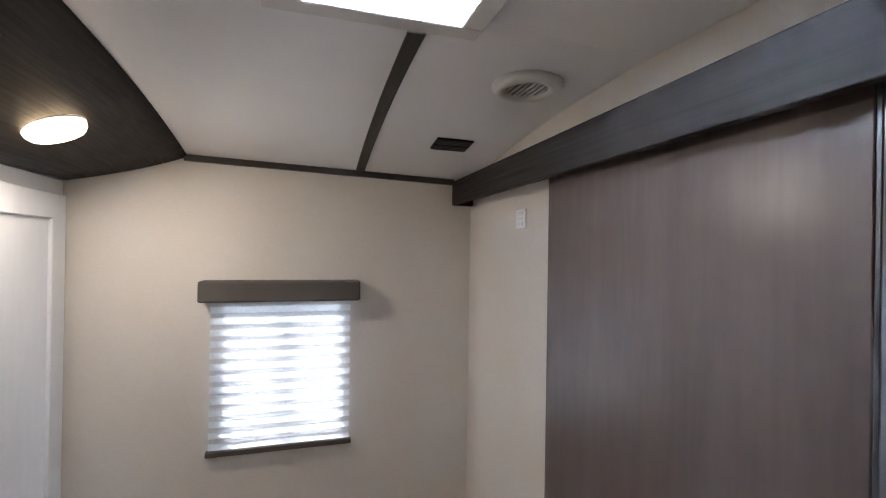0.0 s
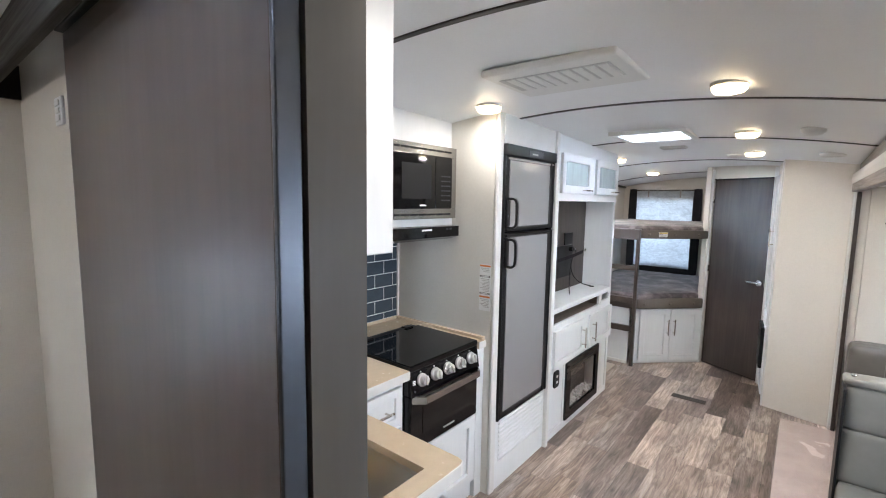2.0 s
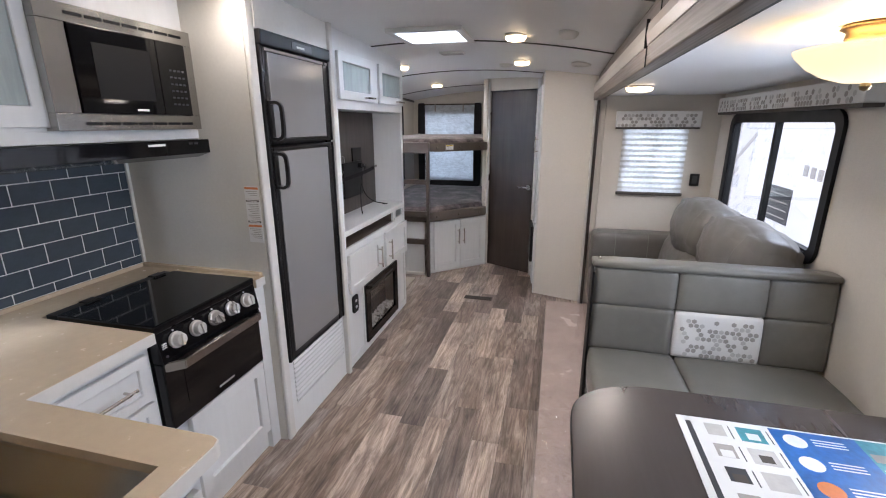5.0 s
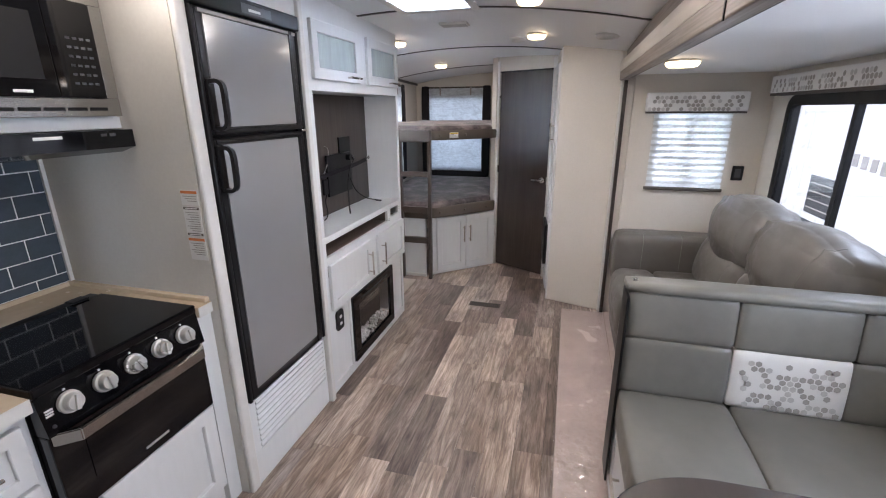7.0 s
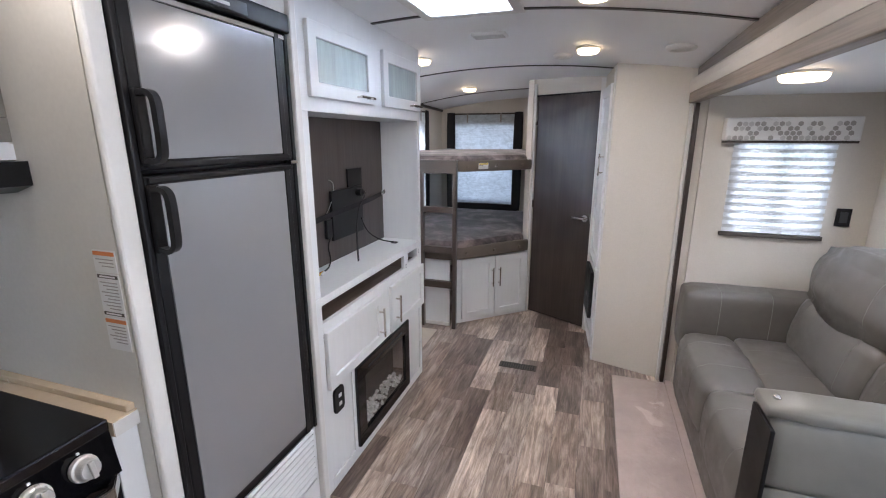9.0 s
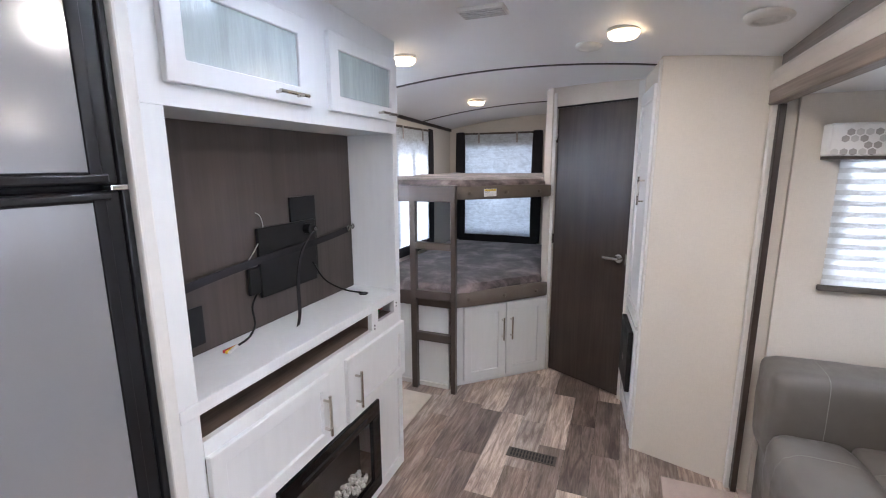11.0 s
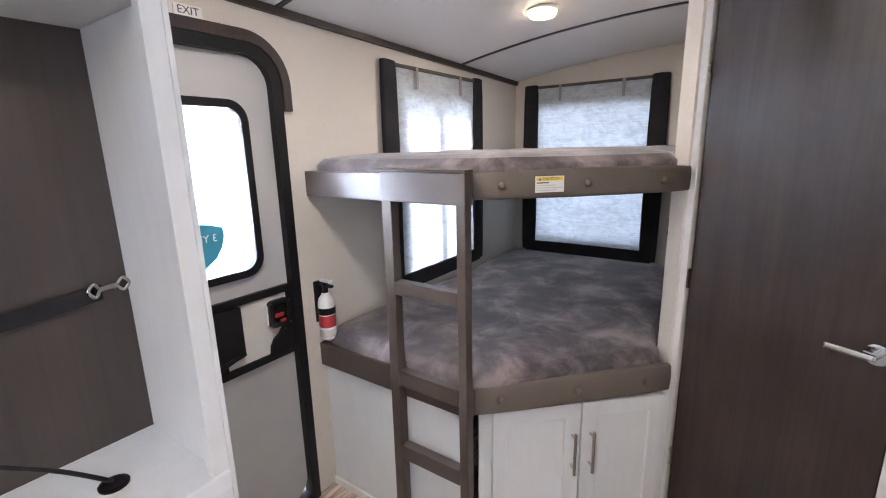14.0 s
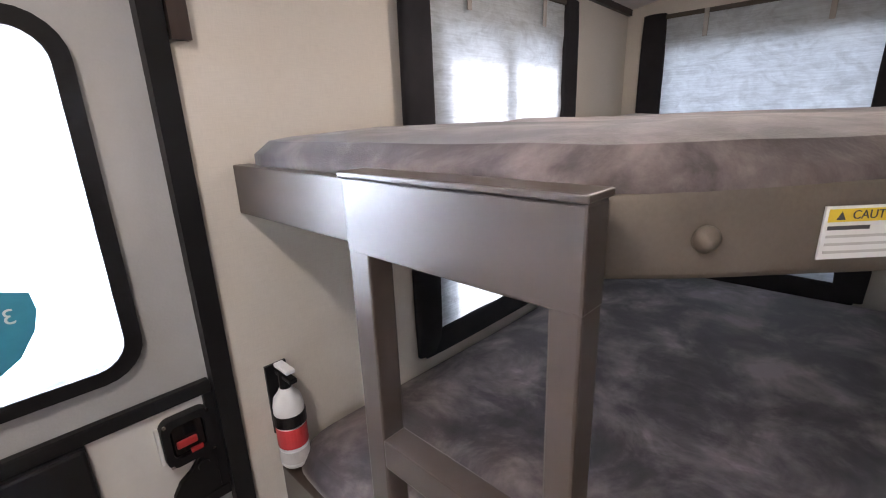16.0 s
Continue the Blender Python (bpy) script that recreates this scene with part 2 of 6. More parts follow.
def sheer(name, colour, through, crinkle=0.0, scale=30.0, ribs=False):
    """Thin cloth, foil or plastic that lets part of the daylight through."""
    m, nt, b = nodes_of(name)
    out = nt.nodes["Material Output"]
    mp = coords(nt)
    n = noise_tex(nt, mp, scale, 5, 0.6)
    big = noise_tex(nt, mp, 3.0, 3)
    r = ramp(nt, n.outputs["Fac"], [(0.3, shade(colour, 0.86)), (0.7, colour)])
    r2 = ramp(nt, big.outputs["Fac"], [(0.3, (0.85,) * 3), (0.7, (1, 1, 1))])
    col = mixed(nt, r.outputs[0], r2.outputs[0], 1.0)
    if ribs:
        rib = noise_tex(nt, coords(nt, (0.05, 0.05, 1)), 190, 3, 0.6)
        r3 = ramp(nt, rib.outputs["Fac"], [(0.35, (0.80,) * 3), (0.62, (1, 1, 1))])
        # shading of the creases, put into the colour as darker streaks
        fold_shade = noise_tex(nt, coords(nt, (0.5, 0.5, 1)), 16, 5, 0.7)
        fold_shade.inputs["Distortion"].default_value = 1.5
        r4 = ramp(nt, fold_shade.outputs["Fac"], [(0.32, (0.70,) * 3), (0.56, (1, 1, 1))])
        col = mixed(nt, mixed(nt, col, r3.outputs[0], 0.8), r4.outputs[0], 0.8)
    nt.links.new(col, b.inputs["Base Color"])
    b.inputs["Roughness"].default_value = 0.6
    tr = nt.nodes.new("ShaderNodeBsdfTranslucent")
    nt.links.new(col, tr.inputs["Color"])
    mx = nt.nodes.new("ShaderNodeMixShader")
    mx.inputs[0].default_value = through
    nt.links.new(b.outputs[0], mx.inputs[1])
    nt.links.new(tr.outputs[0], mx.inputs[2])
    nt.links.new(mx.outputs[0], out.inputs["Surface"])
    if crinkle:
        bump(nt, b, n.outputs["Fac"], crinkle, 0.01)
    return m


WALL = weave("wall_board", (0.62, 0.58, 0.515), pitch=620.0, var=0.035, bump_s=0.08)
CEIL = plain("ceiling_board", (0.78, 0.785, 0.785), 0.5, var=0.03, scale=2, grain=150, bump_s=0.06)
WHITE = plain("white_cabinet_wood", (0.70, 0.71, 0.71), 0.38, var=0.04, scale=3, grain=40, bump_s=0.08, stretch=(1, 1, 0.15))
TRIMW = plain("white_trim", (0.66, 0.65, 0.62), 0.4, var=0.04, bump_s=0.04)
PANELW = plain("pale_side_panel", (0.64, 0.625, 0.58), 0.5, var=0.05, scale=2, grain=80, bump_s=0.06)
DARKWOOD = wood("dark_wood", (0.034, 0.024, 0.020), (0.064, 0.047, 0.040), 0.33, fine_mix=0.35, grain=9, bump_s=0.06, spec=0.32)
# lighter than dark_wood: the panel's sheen is partly put into its colour
NICHE = wood("niche_board", (0.048, 0.037, 0.032), (0.080, 0.063, 0.055), 0.36, fine_mix=0.3, grain=9, bump_s=0.03)
DARKTRIM = wood("dark_trim", (0.022, 0.017, 0.015), (0.045, 0.036, 0.031), 0.38, axis="y")
VALANCE = wood("valance_wood", (0.016, 0.013, 0.012), (0.027, 0.022, 0.020), 0.50, spec=0.25, axis="y")
SLIDER = plain("sliding_door_wood", (0.106, 0.081, 0.072), 0.30, var=0.17, scale=6, grain=46, stretch=(1, 1, 0.10), bump_s=0.006, rvar=0.03)
LADDER = plain("ladder_paint", (0.062, 0.047, 0.039), 0.33, var=0.05, scale=3, grain=120, bump_s=0.03, rvar=0.08)
RAILPAD = plain("rail_vinyl", (0.115, 0.094, 0.074), 0.55, var=0.12, scale=9, grain=200, bump_s=0.15)
FASCIAW = wood("fascia_wood", (0.12, 0.088, 0.068), (0.24, 0.185, 0.148), 0.38, axis="x")
FASCIAC = plain("fascia_cream", (0.46, 0.42, 0.375), 0.32, var=0.04, scale=3, grain=60, stretch=(0.2, 1, 1))
TABLEW = plain("table_wood", (0.052, 0.041, 0.036), 0.27, var=0.07, scale=7, grain=70, stretch=(0.10, 1, 1), bump_s=0.006, spec=0.7, rvar=0.02)
PLANK = planking("floor_plank")
SEAM = plain("floor_seam", (0.05, 0.045, 0.04), 0.7)
COUNTER = plain("counter_stone", (0.58, 0.475, 0.345), 0.24, var=0.03, scale=30, grain=320, bump_s=0.02)
TILE = plain("slate_tile", (0.066, 0.084, 0.106), 0.16, var=0.08, scale=14, grain=90, bump_s=0.05)
GROUT = plain("grout", (0.76, 0.78, 0.78), 0.8, bump_s=0.2)
STEEL = plain("brushed_steel", (0.38, 0.37, 0.355), 0.22, 1.0, var=0.06, rvar=0.08, scale=4, grain=220, bump_s=0.05, stretch=(0.05, 1, 1))
NICKEL = plain("brushed_nickel", (0.58, 0.55, 0.50), 0.27, 1.0, var=0.04)
CHROME = plain("chrome", (0.72, 0.72, 0.72), 0.12, 1.0, var=0.02, bump_s=0)
BLACK = plain("black_plastic", (0.008, 0.008, 0.009), 0.45, var=0.1, spec=0.25)
SILVER = plain("silver_paint", (0.62, 0.61, 0.59), 0.28, 0.55, var=0.03)
BLACKG = plain("black_gloss", (0.004, 0.004, 0.005), 0.06, var=0.05, bump_s=0.0, spec=0.35)
BLACKF = plain("black_fabric", (0.010, 0.009, 0.012), 0.9, grain=300, bump_s=0.3)
GREYBK = plain("dark_grey_plastic", (0.035, 0.037, 0.042), 0.5, var=0.08, bump_s=0.1)
FRIDGE = plain("fridge_panel", (0.30, 0.305, 0.315), 0.17, 0.35, var=0.012, rvar=0.02, scale=2, grain=400, bump_s=0.03)
LEATHER = leather("grey_leather", (0.128, 0.118, 0.106))
THREAD = plain("pale_thread", (0.25, 0.245, 0.23), 0.8, var=0.1, bump_s=0.0)
LEATHERD = leather("grey_leather_dinette", (0.165, 0.160, 0.142), 0.36)
MATT = velvet("mauve_velvet", (0.078, 0.064, 0.064), (0.150, 0.124, 0.121))
PINK = plain("wrapped_floor", (0.57, 0.465, 0.42), 0.25, var=0.10, scale=5, grain=45, bump_s=0.30, spec=0.8)
FILM = wrap_film("plastic_film")
RUG = plain("cream_rug", (0.56, 0.50, 0.43), 0.95, var=0.08, scale=12, grain=260, bump_s=0.6)
CLOTH = plain("white_cloth", (0.72, 0.71, 0.69), 0.85, var=0.04, grain=420, bump_s=0.15)
GREYA = plain("grey_print", (0.36, 0.34, 0.32), 0.85, var=0.12)
SINKM = plain("sink_steel", (0.55, 0.545, 0.53), 0.38, 1.0, var=0.06, scale=4, grain=200, bump_s=0.04, rvar=0.08)
# shadow between ceiling and fascia, put into a taupe board's colour
TAUPE_SHADE = wood("taupe_shadow_board", (0.15, 0.125, 0.108), (0.21, 0.18, 0.155), 0.4, axis="x", fine_mix=0.2)
GREYB = plain("pale_grey_print", (0.52, 0.51, 0.49), 0.85, var=0.1)
BROWNC = plain("brown_cloth", (0.085, 0.075, 0.064), 0.9, grain=300, bump_s=0.25)
SHADE = sheer("shade_cloth", (0.86, 0.88, 0.88), 0.55, 0.2, 60)
SHADEB = sheer("shade_band", (0.68, 0.68, 0.67), 0.29, 0.2, 60)
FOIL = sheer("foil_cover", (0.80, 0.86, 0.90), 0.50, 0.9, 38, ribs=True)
LID = sheer("lid_plastic", (0.93, 0.95, 0.97), 0.8)
FROST = sheer("entry_pane", (0.95, 0.97, 0.98), 0.85)
PANE = glassy("clear_pane")
CABGLASS = plain("rain_glass", (0.40, 0.46, 0.46), 0.15, var=0.12, scale=20, grain=90, bump_s=0.5, stretch=(1, 1, 0.12), spec=0.7)
LAMPGLASS = emitter("lamp_lens", (1.0, 0.74, 0.40), 8.0)
DOMEGLASS = emitter("dome_glass", (1.0, 0.80, 0.46), 0.85)
REDP = plain("red_label", (0.45, 0.03, 0.03), 0.5)
ORANGE = plain("orange_label", (0.65, 0.20, 0.05), 0.5)
YELLOW = plain("yellow_label", (0.80, 0.58, 0.04), 0.5)
PAPER = plain("paper", (0.74, 0.74, 0.73), 0.5, var=0.03, bump_s=0.02)
INK = plain("ink", (0.06, 0.06, 0.07), 0.6)
BLUE = plain("blue_print", (0.02, 0.13, 0.42), 0.35, var=0.3, scale=9)
TEAL = plain("teal_print", (0.06, 0.30, 0.36), 0.35, var=0.3, scale=9)
SHIELD = plain("shield_film", (0.04, 0.26, 0.37), 0.4)
DOORGREY = plain("entry_door_skin", (0.40, 0.40, 0.395), 0.5, var=0.03, grain=200, bump_s=0.2)
GELCOAT = plain("white_gelcoat", (0.80, 0.81, 0.82), 0.3, var=0.03)
GRAVEL = plain("gravel", (0.24, 0.225, 0.20), 0.9, var=0.3, scale=3, grain=70, bump_s=0.6)
GOLDTAPE = plain("door_edge_strip", (0.115, 0.102, 0.088), 0.45, 0.0, spec=0.2, var=0.06, rvar=0.05, stretch=(1, 1, 0.1))
BRONZE = plain("aged_bronze", (0.36, 0.27, 0.15), 0.32, 1.0, var=0.08)
POSTSTEEL = plain("post_steel", (0.11, 0.12, 0.14), 0.30, 0.8, var=0.05, rvar=0.03, bump_s=0.0)
EMBER = plain("fire_glass_crystals", (0.55, 0.56, 0.55), 0.25, var=0.2, scale=60)

# ---- building helpers ----
BASES = {}


def thing(name, at, label, category, group="", kind=""):
    ob = new(name)
    ob.location = at
    ob.empty_display_size = 0.1
    BASES[ob.name] = Vector(at)
    return tagged(ob, label, category, group, kind)


def part(name, bm, material, parent=None, label="", smooth=False, m=None):
    if m is not None:
        bmesh.ops.transform(bm, matrix=m, verts=bm.verts)
    bmesh.ops.recalc_face_normals(bm, faces=bm.faces)
    me = bpy.data.meshes.new(name)
    bm.to_mesh(me)
    bm.free()
    me.materials.append(material)
    if smooth:
        for p in me.polygons:
            p.use_smooth = True
    ob = new(name, me)
    if parent is not None:
        ob.parent = parent
        if parent.name in BASES:
            ob.matrix_parent_inverse = Matrix.Translation(-BASES[parent.name])
    if label:
        ob["label"] = label
    return ob


def setting(name, bm, material, label, category):
    return tagged(part(name, bm, material), label, category, kind="structure")


def box(bm, x0, x1, y0, y1, z0, z1, bevel=0.0, seg=2):
    made = bmesh.ops.create_cube(bm, size=1.0)["verts"]
    bmesh.ops.transform(bm, matrix=Matrix.Translation(((x0 + x1) / 2, (y0 + y1) / 2, (z0 + z1) / 2)) @ Matrix.Diagonal((abs(x1 - x0), abs(y1 - y0), abs(z1 - z0), 1)), verts=made)
    if bevel:
        edges = list({e for v in made for e in v.link_edges})
        bmesh.ops.bevel(bm, geom=edges, offset=bevel, segments=seg, profile=0.5, affect="EDGES", clamp_overlap=True)
    return bm


def boxed(*args, bevel=0.0, seg=2):
    return box(bmesh.new(), *args, bevel=bevel, seg=seg)


def prism(bm, pts, z0, z1):
    low = [bm.verts.new((x, y, z0)) for x, y in pts]
    top = [bm.verts.new((x, y, z1)) for x, y in pts]
    bm.faces.new(low)
    bm.faces.new(top)
    for i in range(len(pts)):
        j = (i + 1) % len(pts)
        bm.faces.new((low[i], low[j], top[j], top[i]))
    return bm


def rod(bm, a, b, r, seg=10, r2=None):
    a, b = Vector(a), Vector(b)
    d = b - a
    m = Matrix.Translation((a + b) / 2) @ d.to_track_quat("Z", "Y").to_matrix().to_4x4()
    bmesh.ops.create_cone(bm, cap_ends=True, segments=seg, radius1=r, radius2=r if r2 is None else r2, depth=d.length, matrix=m)
    return bm


def lathe(bm, profile, seg=32, at=(0, 0, 0)):
    rings = []
    for r, z in profile:
        rings.append([bm.verts.new((at[0] + r * math.cos(2 * math.pi * i / seg), at[1] + r * math.sin(2 * math.pi * i / seg), at[2] + z)) for i in range(seg)])
    for a, b in zip(rings, rings[1:]):
        for i in range(seg):
            j = (i + 1) % seg
            bm.faces.new((a[i], a[j], b[j], b[i]))
    bm.faces.new(rings[0])
    bm.faces.new(rings[-1])
    return bm


def tube(name, pts, r, material, parent, label=""):
    """A bent cable or strap with a round section."""
    bm = bmesh.new()
    seg = 8
    fine = []
    n = len(pts)
    for i in range(n - 1):
        p0, p1, p2, p3 = (Vector(pts[max(0, min(n - 1, k))]) for k in (i - 1, i, i + 1, i + 2))
        for s in range(6):
            t = s / 6
            fine.append(0.5 * ((2 * p1) + (p2 - p0) * t + (2 * p0 - 5 * p1 + 4 * p2 - p3) * t * t + (3 * p1 - p0 - 3 * p2 + p3) * t ** 3))
    fine.append(Vector(pts[-1]))
    rings = []
    for i, p in enumerate(fine):
        d = (fine[min(i + 1, len(fine) - 1)] - fine[max(i - 1, 0)]).normalized()
        q = d.to_track_quat("Z", "Y")
        rings.append([bm.verts.new(p + q @ Vector((r * math.cos(2 * math.pi * k / seg), r * math.sin(2 * math.pi * k / seg), 0))) for k in range(seg)])
    for a, b in zip(rings, rings[1:]):
        for k in range(seg):
            bm.faces.new((a[k], a[(k + 1) % seg], b[(k + 1) % seg], b[k]))
    bm.faces.new(rings[0])
    bm.faces.new(rings[-1])
    return part(name, bm, material, parent, label, smooth=True)


def cushion(x0, x1, y0, y1, z0, z1, r=0.03, puff=0.0, n=10, m=None):
    """A soft block: rounded edges, faces slightly swollen and uneven."""
    bm = boxed(x0, x1, y0, y1, z0, z1)
    bmesh.ops.subdivide_edges(bm, edges=list(bm.edges), cuts=n, use_grid_fill=True)
    c = Vector(((x0 + x1) / 2, (y0 + y1) / 2, (z0 + z1) / 2))
    h = Vector(((x1 - x0) / 2, (y1 - y0) / 2, (z1 - z0) / 2))
    r = min(r, *h)
    for v in bm.verts:
        d = v.co - c
        core = Vector([max(-h[i] + r, min(h[i] - r, d[i])) for i in range(3)])
        off = d - core
        if off.length > 1e-6:
            off = off.normalized() * min(r, off.length)
        u = [1 - (core[i] / h[i]) ** 2 for i in range(3)]
        swell = Vector([math.copysign(puff, d[i]) * u[(i + 1) % 3] * u[(i + 2) % 3] if abs(d[i]) > h[i] - 1e-4 else 0 for i in range(3)])
        v.co = c + core + off + swell
        v.co += off * 0.06 * noise.noise(v.co * 14)
    return bm


def ribbon(name, pts, half, wide, material, parent, thick=0.002):
    """Flat webbing along a bent line, its width along the given direction."""
    bm = bmesh.new()
    wide, n, rows2 = Vector(wide).normalized(), len(pts), []
    for i in range(n - 1):
        p0, p1, p2, p3 = (Vector(pts[max(0, min(n - 1, k))]) for k in (i - 1, i, i + 1, i + 2))
        for s in range(7 if i == n - 2 else 6):
            t = s / 6
            p = 0.5 * ((2 * p1) + (p2 - p0) * t + (2 * p0 - 5 * p1 + 4 * p2 - p3) * t * t + (3 * p1 - p0 - 3 * p2 + p3) * t ** 3)
            d = ((p2 - p0) * (1 - t) + (p3 - p1) * t).normalized()
            nn = d.cross(wide).normalized() * thick
            rows2.append([bm.verts.new(p + v) for v in (-wide * half, wide * half, wide * half + nn, -wide * half + nn)])
    for a, b in zip(rows2, rows2[1:]):
        for k in range(4):
            bm.faces.new((a[k], a[(k + 1) % 4], b[(k + 1) % 4], b[k]))
    bm.faces.new(rows2[0])
    bm.faces.new(rows2[-1])
    return part(name, bm, material, parent)


def ringed(bm, outer, inner, y0, y1):
    """A closed band between two outlines of equal count, in the x-z plane."""
    vo = [[bm.verts.new((x, y, z)) for x, z in outer] for y in (y0, y1)]
    vi = [[bm.verts.new((x, y, z)) for x, z in inner] for y in (y0, y1)]
    n = len(outer)
    for k in range(n):
        j = (k + 1) % n
        bm.faces.new((vo[0][k], vo[0][j], vi[0][j], vi[0][k]))
        bm.faces.new((vo[1][k], vo[1][j], vi[1][j], vi[1][k]))
        bm.faces.new((vo[0][k], vo[0][j], vo[1][j], vo[1][k]))
        bm.faces.new((vi[0][k], vi[0][j], vi[1][j], vi[1][k]))
    return bm


def rounded(x0, x1, z0, z1, r, n=6):
    p = []
    for cx3, cz3, a0 in ((x1 - r, z1 - r, 0), (x0 + r, z1 - r, 90), (x0 + r, z0 + r, 180), (x1 - r, z0 + r, 270)):
        p += [(cx3 + r * math.cos(radians(a0 + 90 * k / n)), cz3 + r * math.sin(radians(a0 + 90 * k / n))) for k in range(n + 1)]
    return p


def on_face(ax, ay, bx, by, z=0.0):
    """The frame of a face that runs from a to b, as seen from the front, from the left end: x along it, -y out of it, z up."""
    return Matrix.Translation((ax, ay, z)) @ Matrix.Rotation(math.atan2(by - ay, bx - ax), 4, "Z")


def bar_handle(parent, m, x, z, length, upright, out=0.030, name="handle", label="brushed nickel bar handle"):
    bm = bmesh.new()
    d = (0, 0, length / 2) if upright else (length / 2, 0, 0)
    rod(bm, (x - d[0], -out, z - d[2]), (x + d[0], -out, z + d[2]), 0.006)
    for s in (-0.72, 0.72):
        rod(bm, (x + s * d[0], 0, z + s * d[2]), (x + s * d[0], -out, z + s * d[2]), 0.005)
    return part(name, bm, NICKEL, parent, label, smooth=False, m=m)


def shaker(parent, m, x0, x1, z0, z1, rail=0.055, material=None, glass=False, name="door", label="", thick=0.02):
    """A framed cabinet door in a face's frame: four rails and a recessed panel."""
    bm = bmesh.new()
    loops = []
    for y in (-thick, 0.0):
        for q in (0.0, rail):
            loops.append([bm.verts.new((x, y, z)) for x, z in ((x0 + q, z0 + q), (x1 - q, z0 + q), (x1 - q, z1 - q), (x0 + q, z1 - q))])
    fo, fi, bo, bi = loops
    for k in range(4):
        n = (k + 1) % 4
        for p, q in ((fo, fi), (bo, bi), (fo, bo), (fi, bi)):
            bm.faces.new((p[k], p[n], q[n], q[k]))
    square = [e for e in bm.edges if not (abs(e.verts[0].co.x - e.verts[1].co.x) > 1e-5 and abs(e.verts[0].co.z - e.verts[1].co.z) > 1e-5)]
    bmesh.ops.bevel(bm, geom=square, offset=0.0025, segments=1, affect="EDGES", clamp_overlap=True)
    door = part(name, bm, material or WHITE, parent, label, m=m)
    if not glass:
        part("panel", boxed(x0 + rail - 0.004, x1 - rail + 0.004, -thick * 0.4, -0.001, z0 + rail - 0.004, z1 - rail + 0.004), material or WHITE, door, m=m)
    if glass:
        part("glass_panel", boxed(x0 + rail - 0.004, x1 - rail + 0.004, -thick * 0.5, -thick * 0.2, z0 + rail - 0.004, z1 - rail + 0.004), CABGLASS, door, "rain-patterned obscure glass", m=m)
    return door


def zc(x, y):
    """Height of the arched ceiling."""
    return 2.13 - 0.03 * (x - 1) + 0.12 * (1 - ((y - 1.375) / 1.175) ** 2)


def wall_panel(name, axis, f0, f1, a0, a1, z0, z1, holes, material, label):
    """A wall with thickness f0..f1 across the axis; holes are (a0, a1, z0, z1)."""
    bm = bmesh.new()
    cuts = sorted({a0, a1, *(h[0] for h in holes), *(h[1] for h in holes)})
    for c0, c1 in zip(cuts, cuts[1:]):
        mid, z = (c0 + c1) / 2, z0
        for h in sorted((h for h in holes if h[0] < mid < h[1]), key=lambda h: h[2]):
            if h[2] > z:
                box(bm, *((c0, c1, f0, f1) if axis == "x" else (f0, f1, c0, c1)), z, h[2])
            z = h[3]
        if z < z1 - 1e-6:
            box(bm, *((c0, c1, f0, f1) if axis == "x" else (f0, f1, c0, c1)), z, z1)
    bmesh.ops.remove_doubles(bm, verts=bm.verts, dist=0.0001)
    return setting(name, bm, material, label, "wall")


def text_on(name, body, size, m, material, parent, depth=0.0008):
    cu = bpy.data.curves.new(name, "FONT")
    cu.body, cu.size, cu.extrude = body, size, depth
    cu.align_x, cu.align_y = "CENTER", "CENTER"
    ob = bpy.data.objects.new(name, cu)
    scene.collection.objects.link(ob)
    dg = bpy.context.evaluated_depsgraph_get()
    me = bpy.data.meshes.new_from_object(ob.evaluated_get(dg))
    bpy.data.objects.remove(ob)
    me.transform(m)
    me.materials.clear()
    me.materials.append(material)
    made = new(name, me)
    made.parent = parent
    if parent.name in BASES:
        made.matrix_parent_inverse = Matrix.Translation(-BASES[parent.name])
    return made

# ---- the shell ----
TOP = 2.30
setting("floor", boxed(-1.9, 7.6, 0.15, 2.6, -0.06, -0.003), SEAM, "dark seams under the plank floor of the trailer", "floor")
wall_panel("wall_left", "x", 2.55, 2.60, -1.9, 7.6, 0, TOP, [(0.08, 0.58, 0.97, 1.56), (1.55, 2.18, 0.99, 1.50), (4.955, 5.585, 0.0, 1.86), (6.24, 6.90, 0.84, 1.775)], WALL, "cream linen-print wall board along the trailer's side")
wall_panel("wall_rear", "y", 7.535, 7.585, 0.15, 2.55, 0, TOP, [(1.62, 2.40, 0.84, 1.775)], WALL, "cream linen-print wall board at the rear end")
wall_panel("wall_front", "y", -1.95, -1.90, 0.15, 2.6, 0, TOP, [], WALL, "cream wall board closing the bedroom")
wall_panel("wall_right", "x", 0.15, 0.20, -1.9, 7.535, 0, TOP, [(1.29, 5.262, 0.0, 1.84)], WALL, "cream wall board with the wide opening of the slide-out room")
wall_panel("wall_partition", "y", 1.160, 1.232, 0.2, 2.55, 0, TOP, [(0.24, 0.94, 0.0, 2.036)], WALL, "cream partition between bedroom and kitchen")
# bathroom wall with its doorway on the slant, and the wall beside the bunks
BATH = on_face(6.262, 1.262, 5.985, 0.735)
bw = bmesh.new()
box(bw, -0.03, 0.005, 0.0, 0.04, 0, TOP)
box(bw, 0.590, 0.625, 0.0, 0.04, 0, TOP)
box(bw, 0.005, 0.590, 0.0, 0.04, 1.965, TOP)
bmesh.ops.transform(bw, matrix=BATH, verts=bw.verts)
setting("wall_bath", bw, WALL, "slanting cream wall round the bathroom door", "wall")
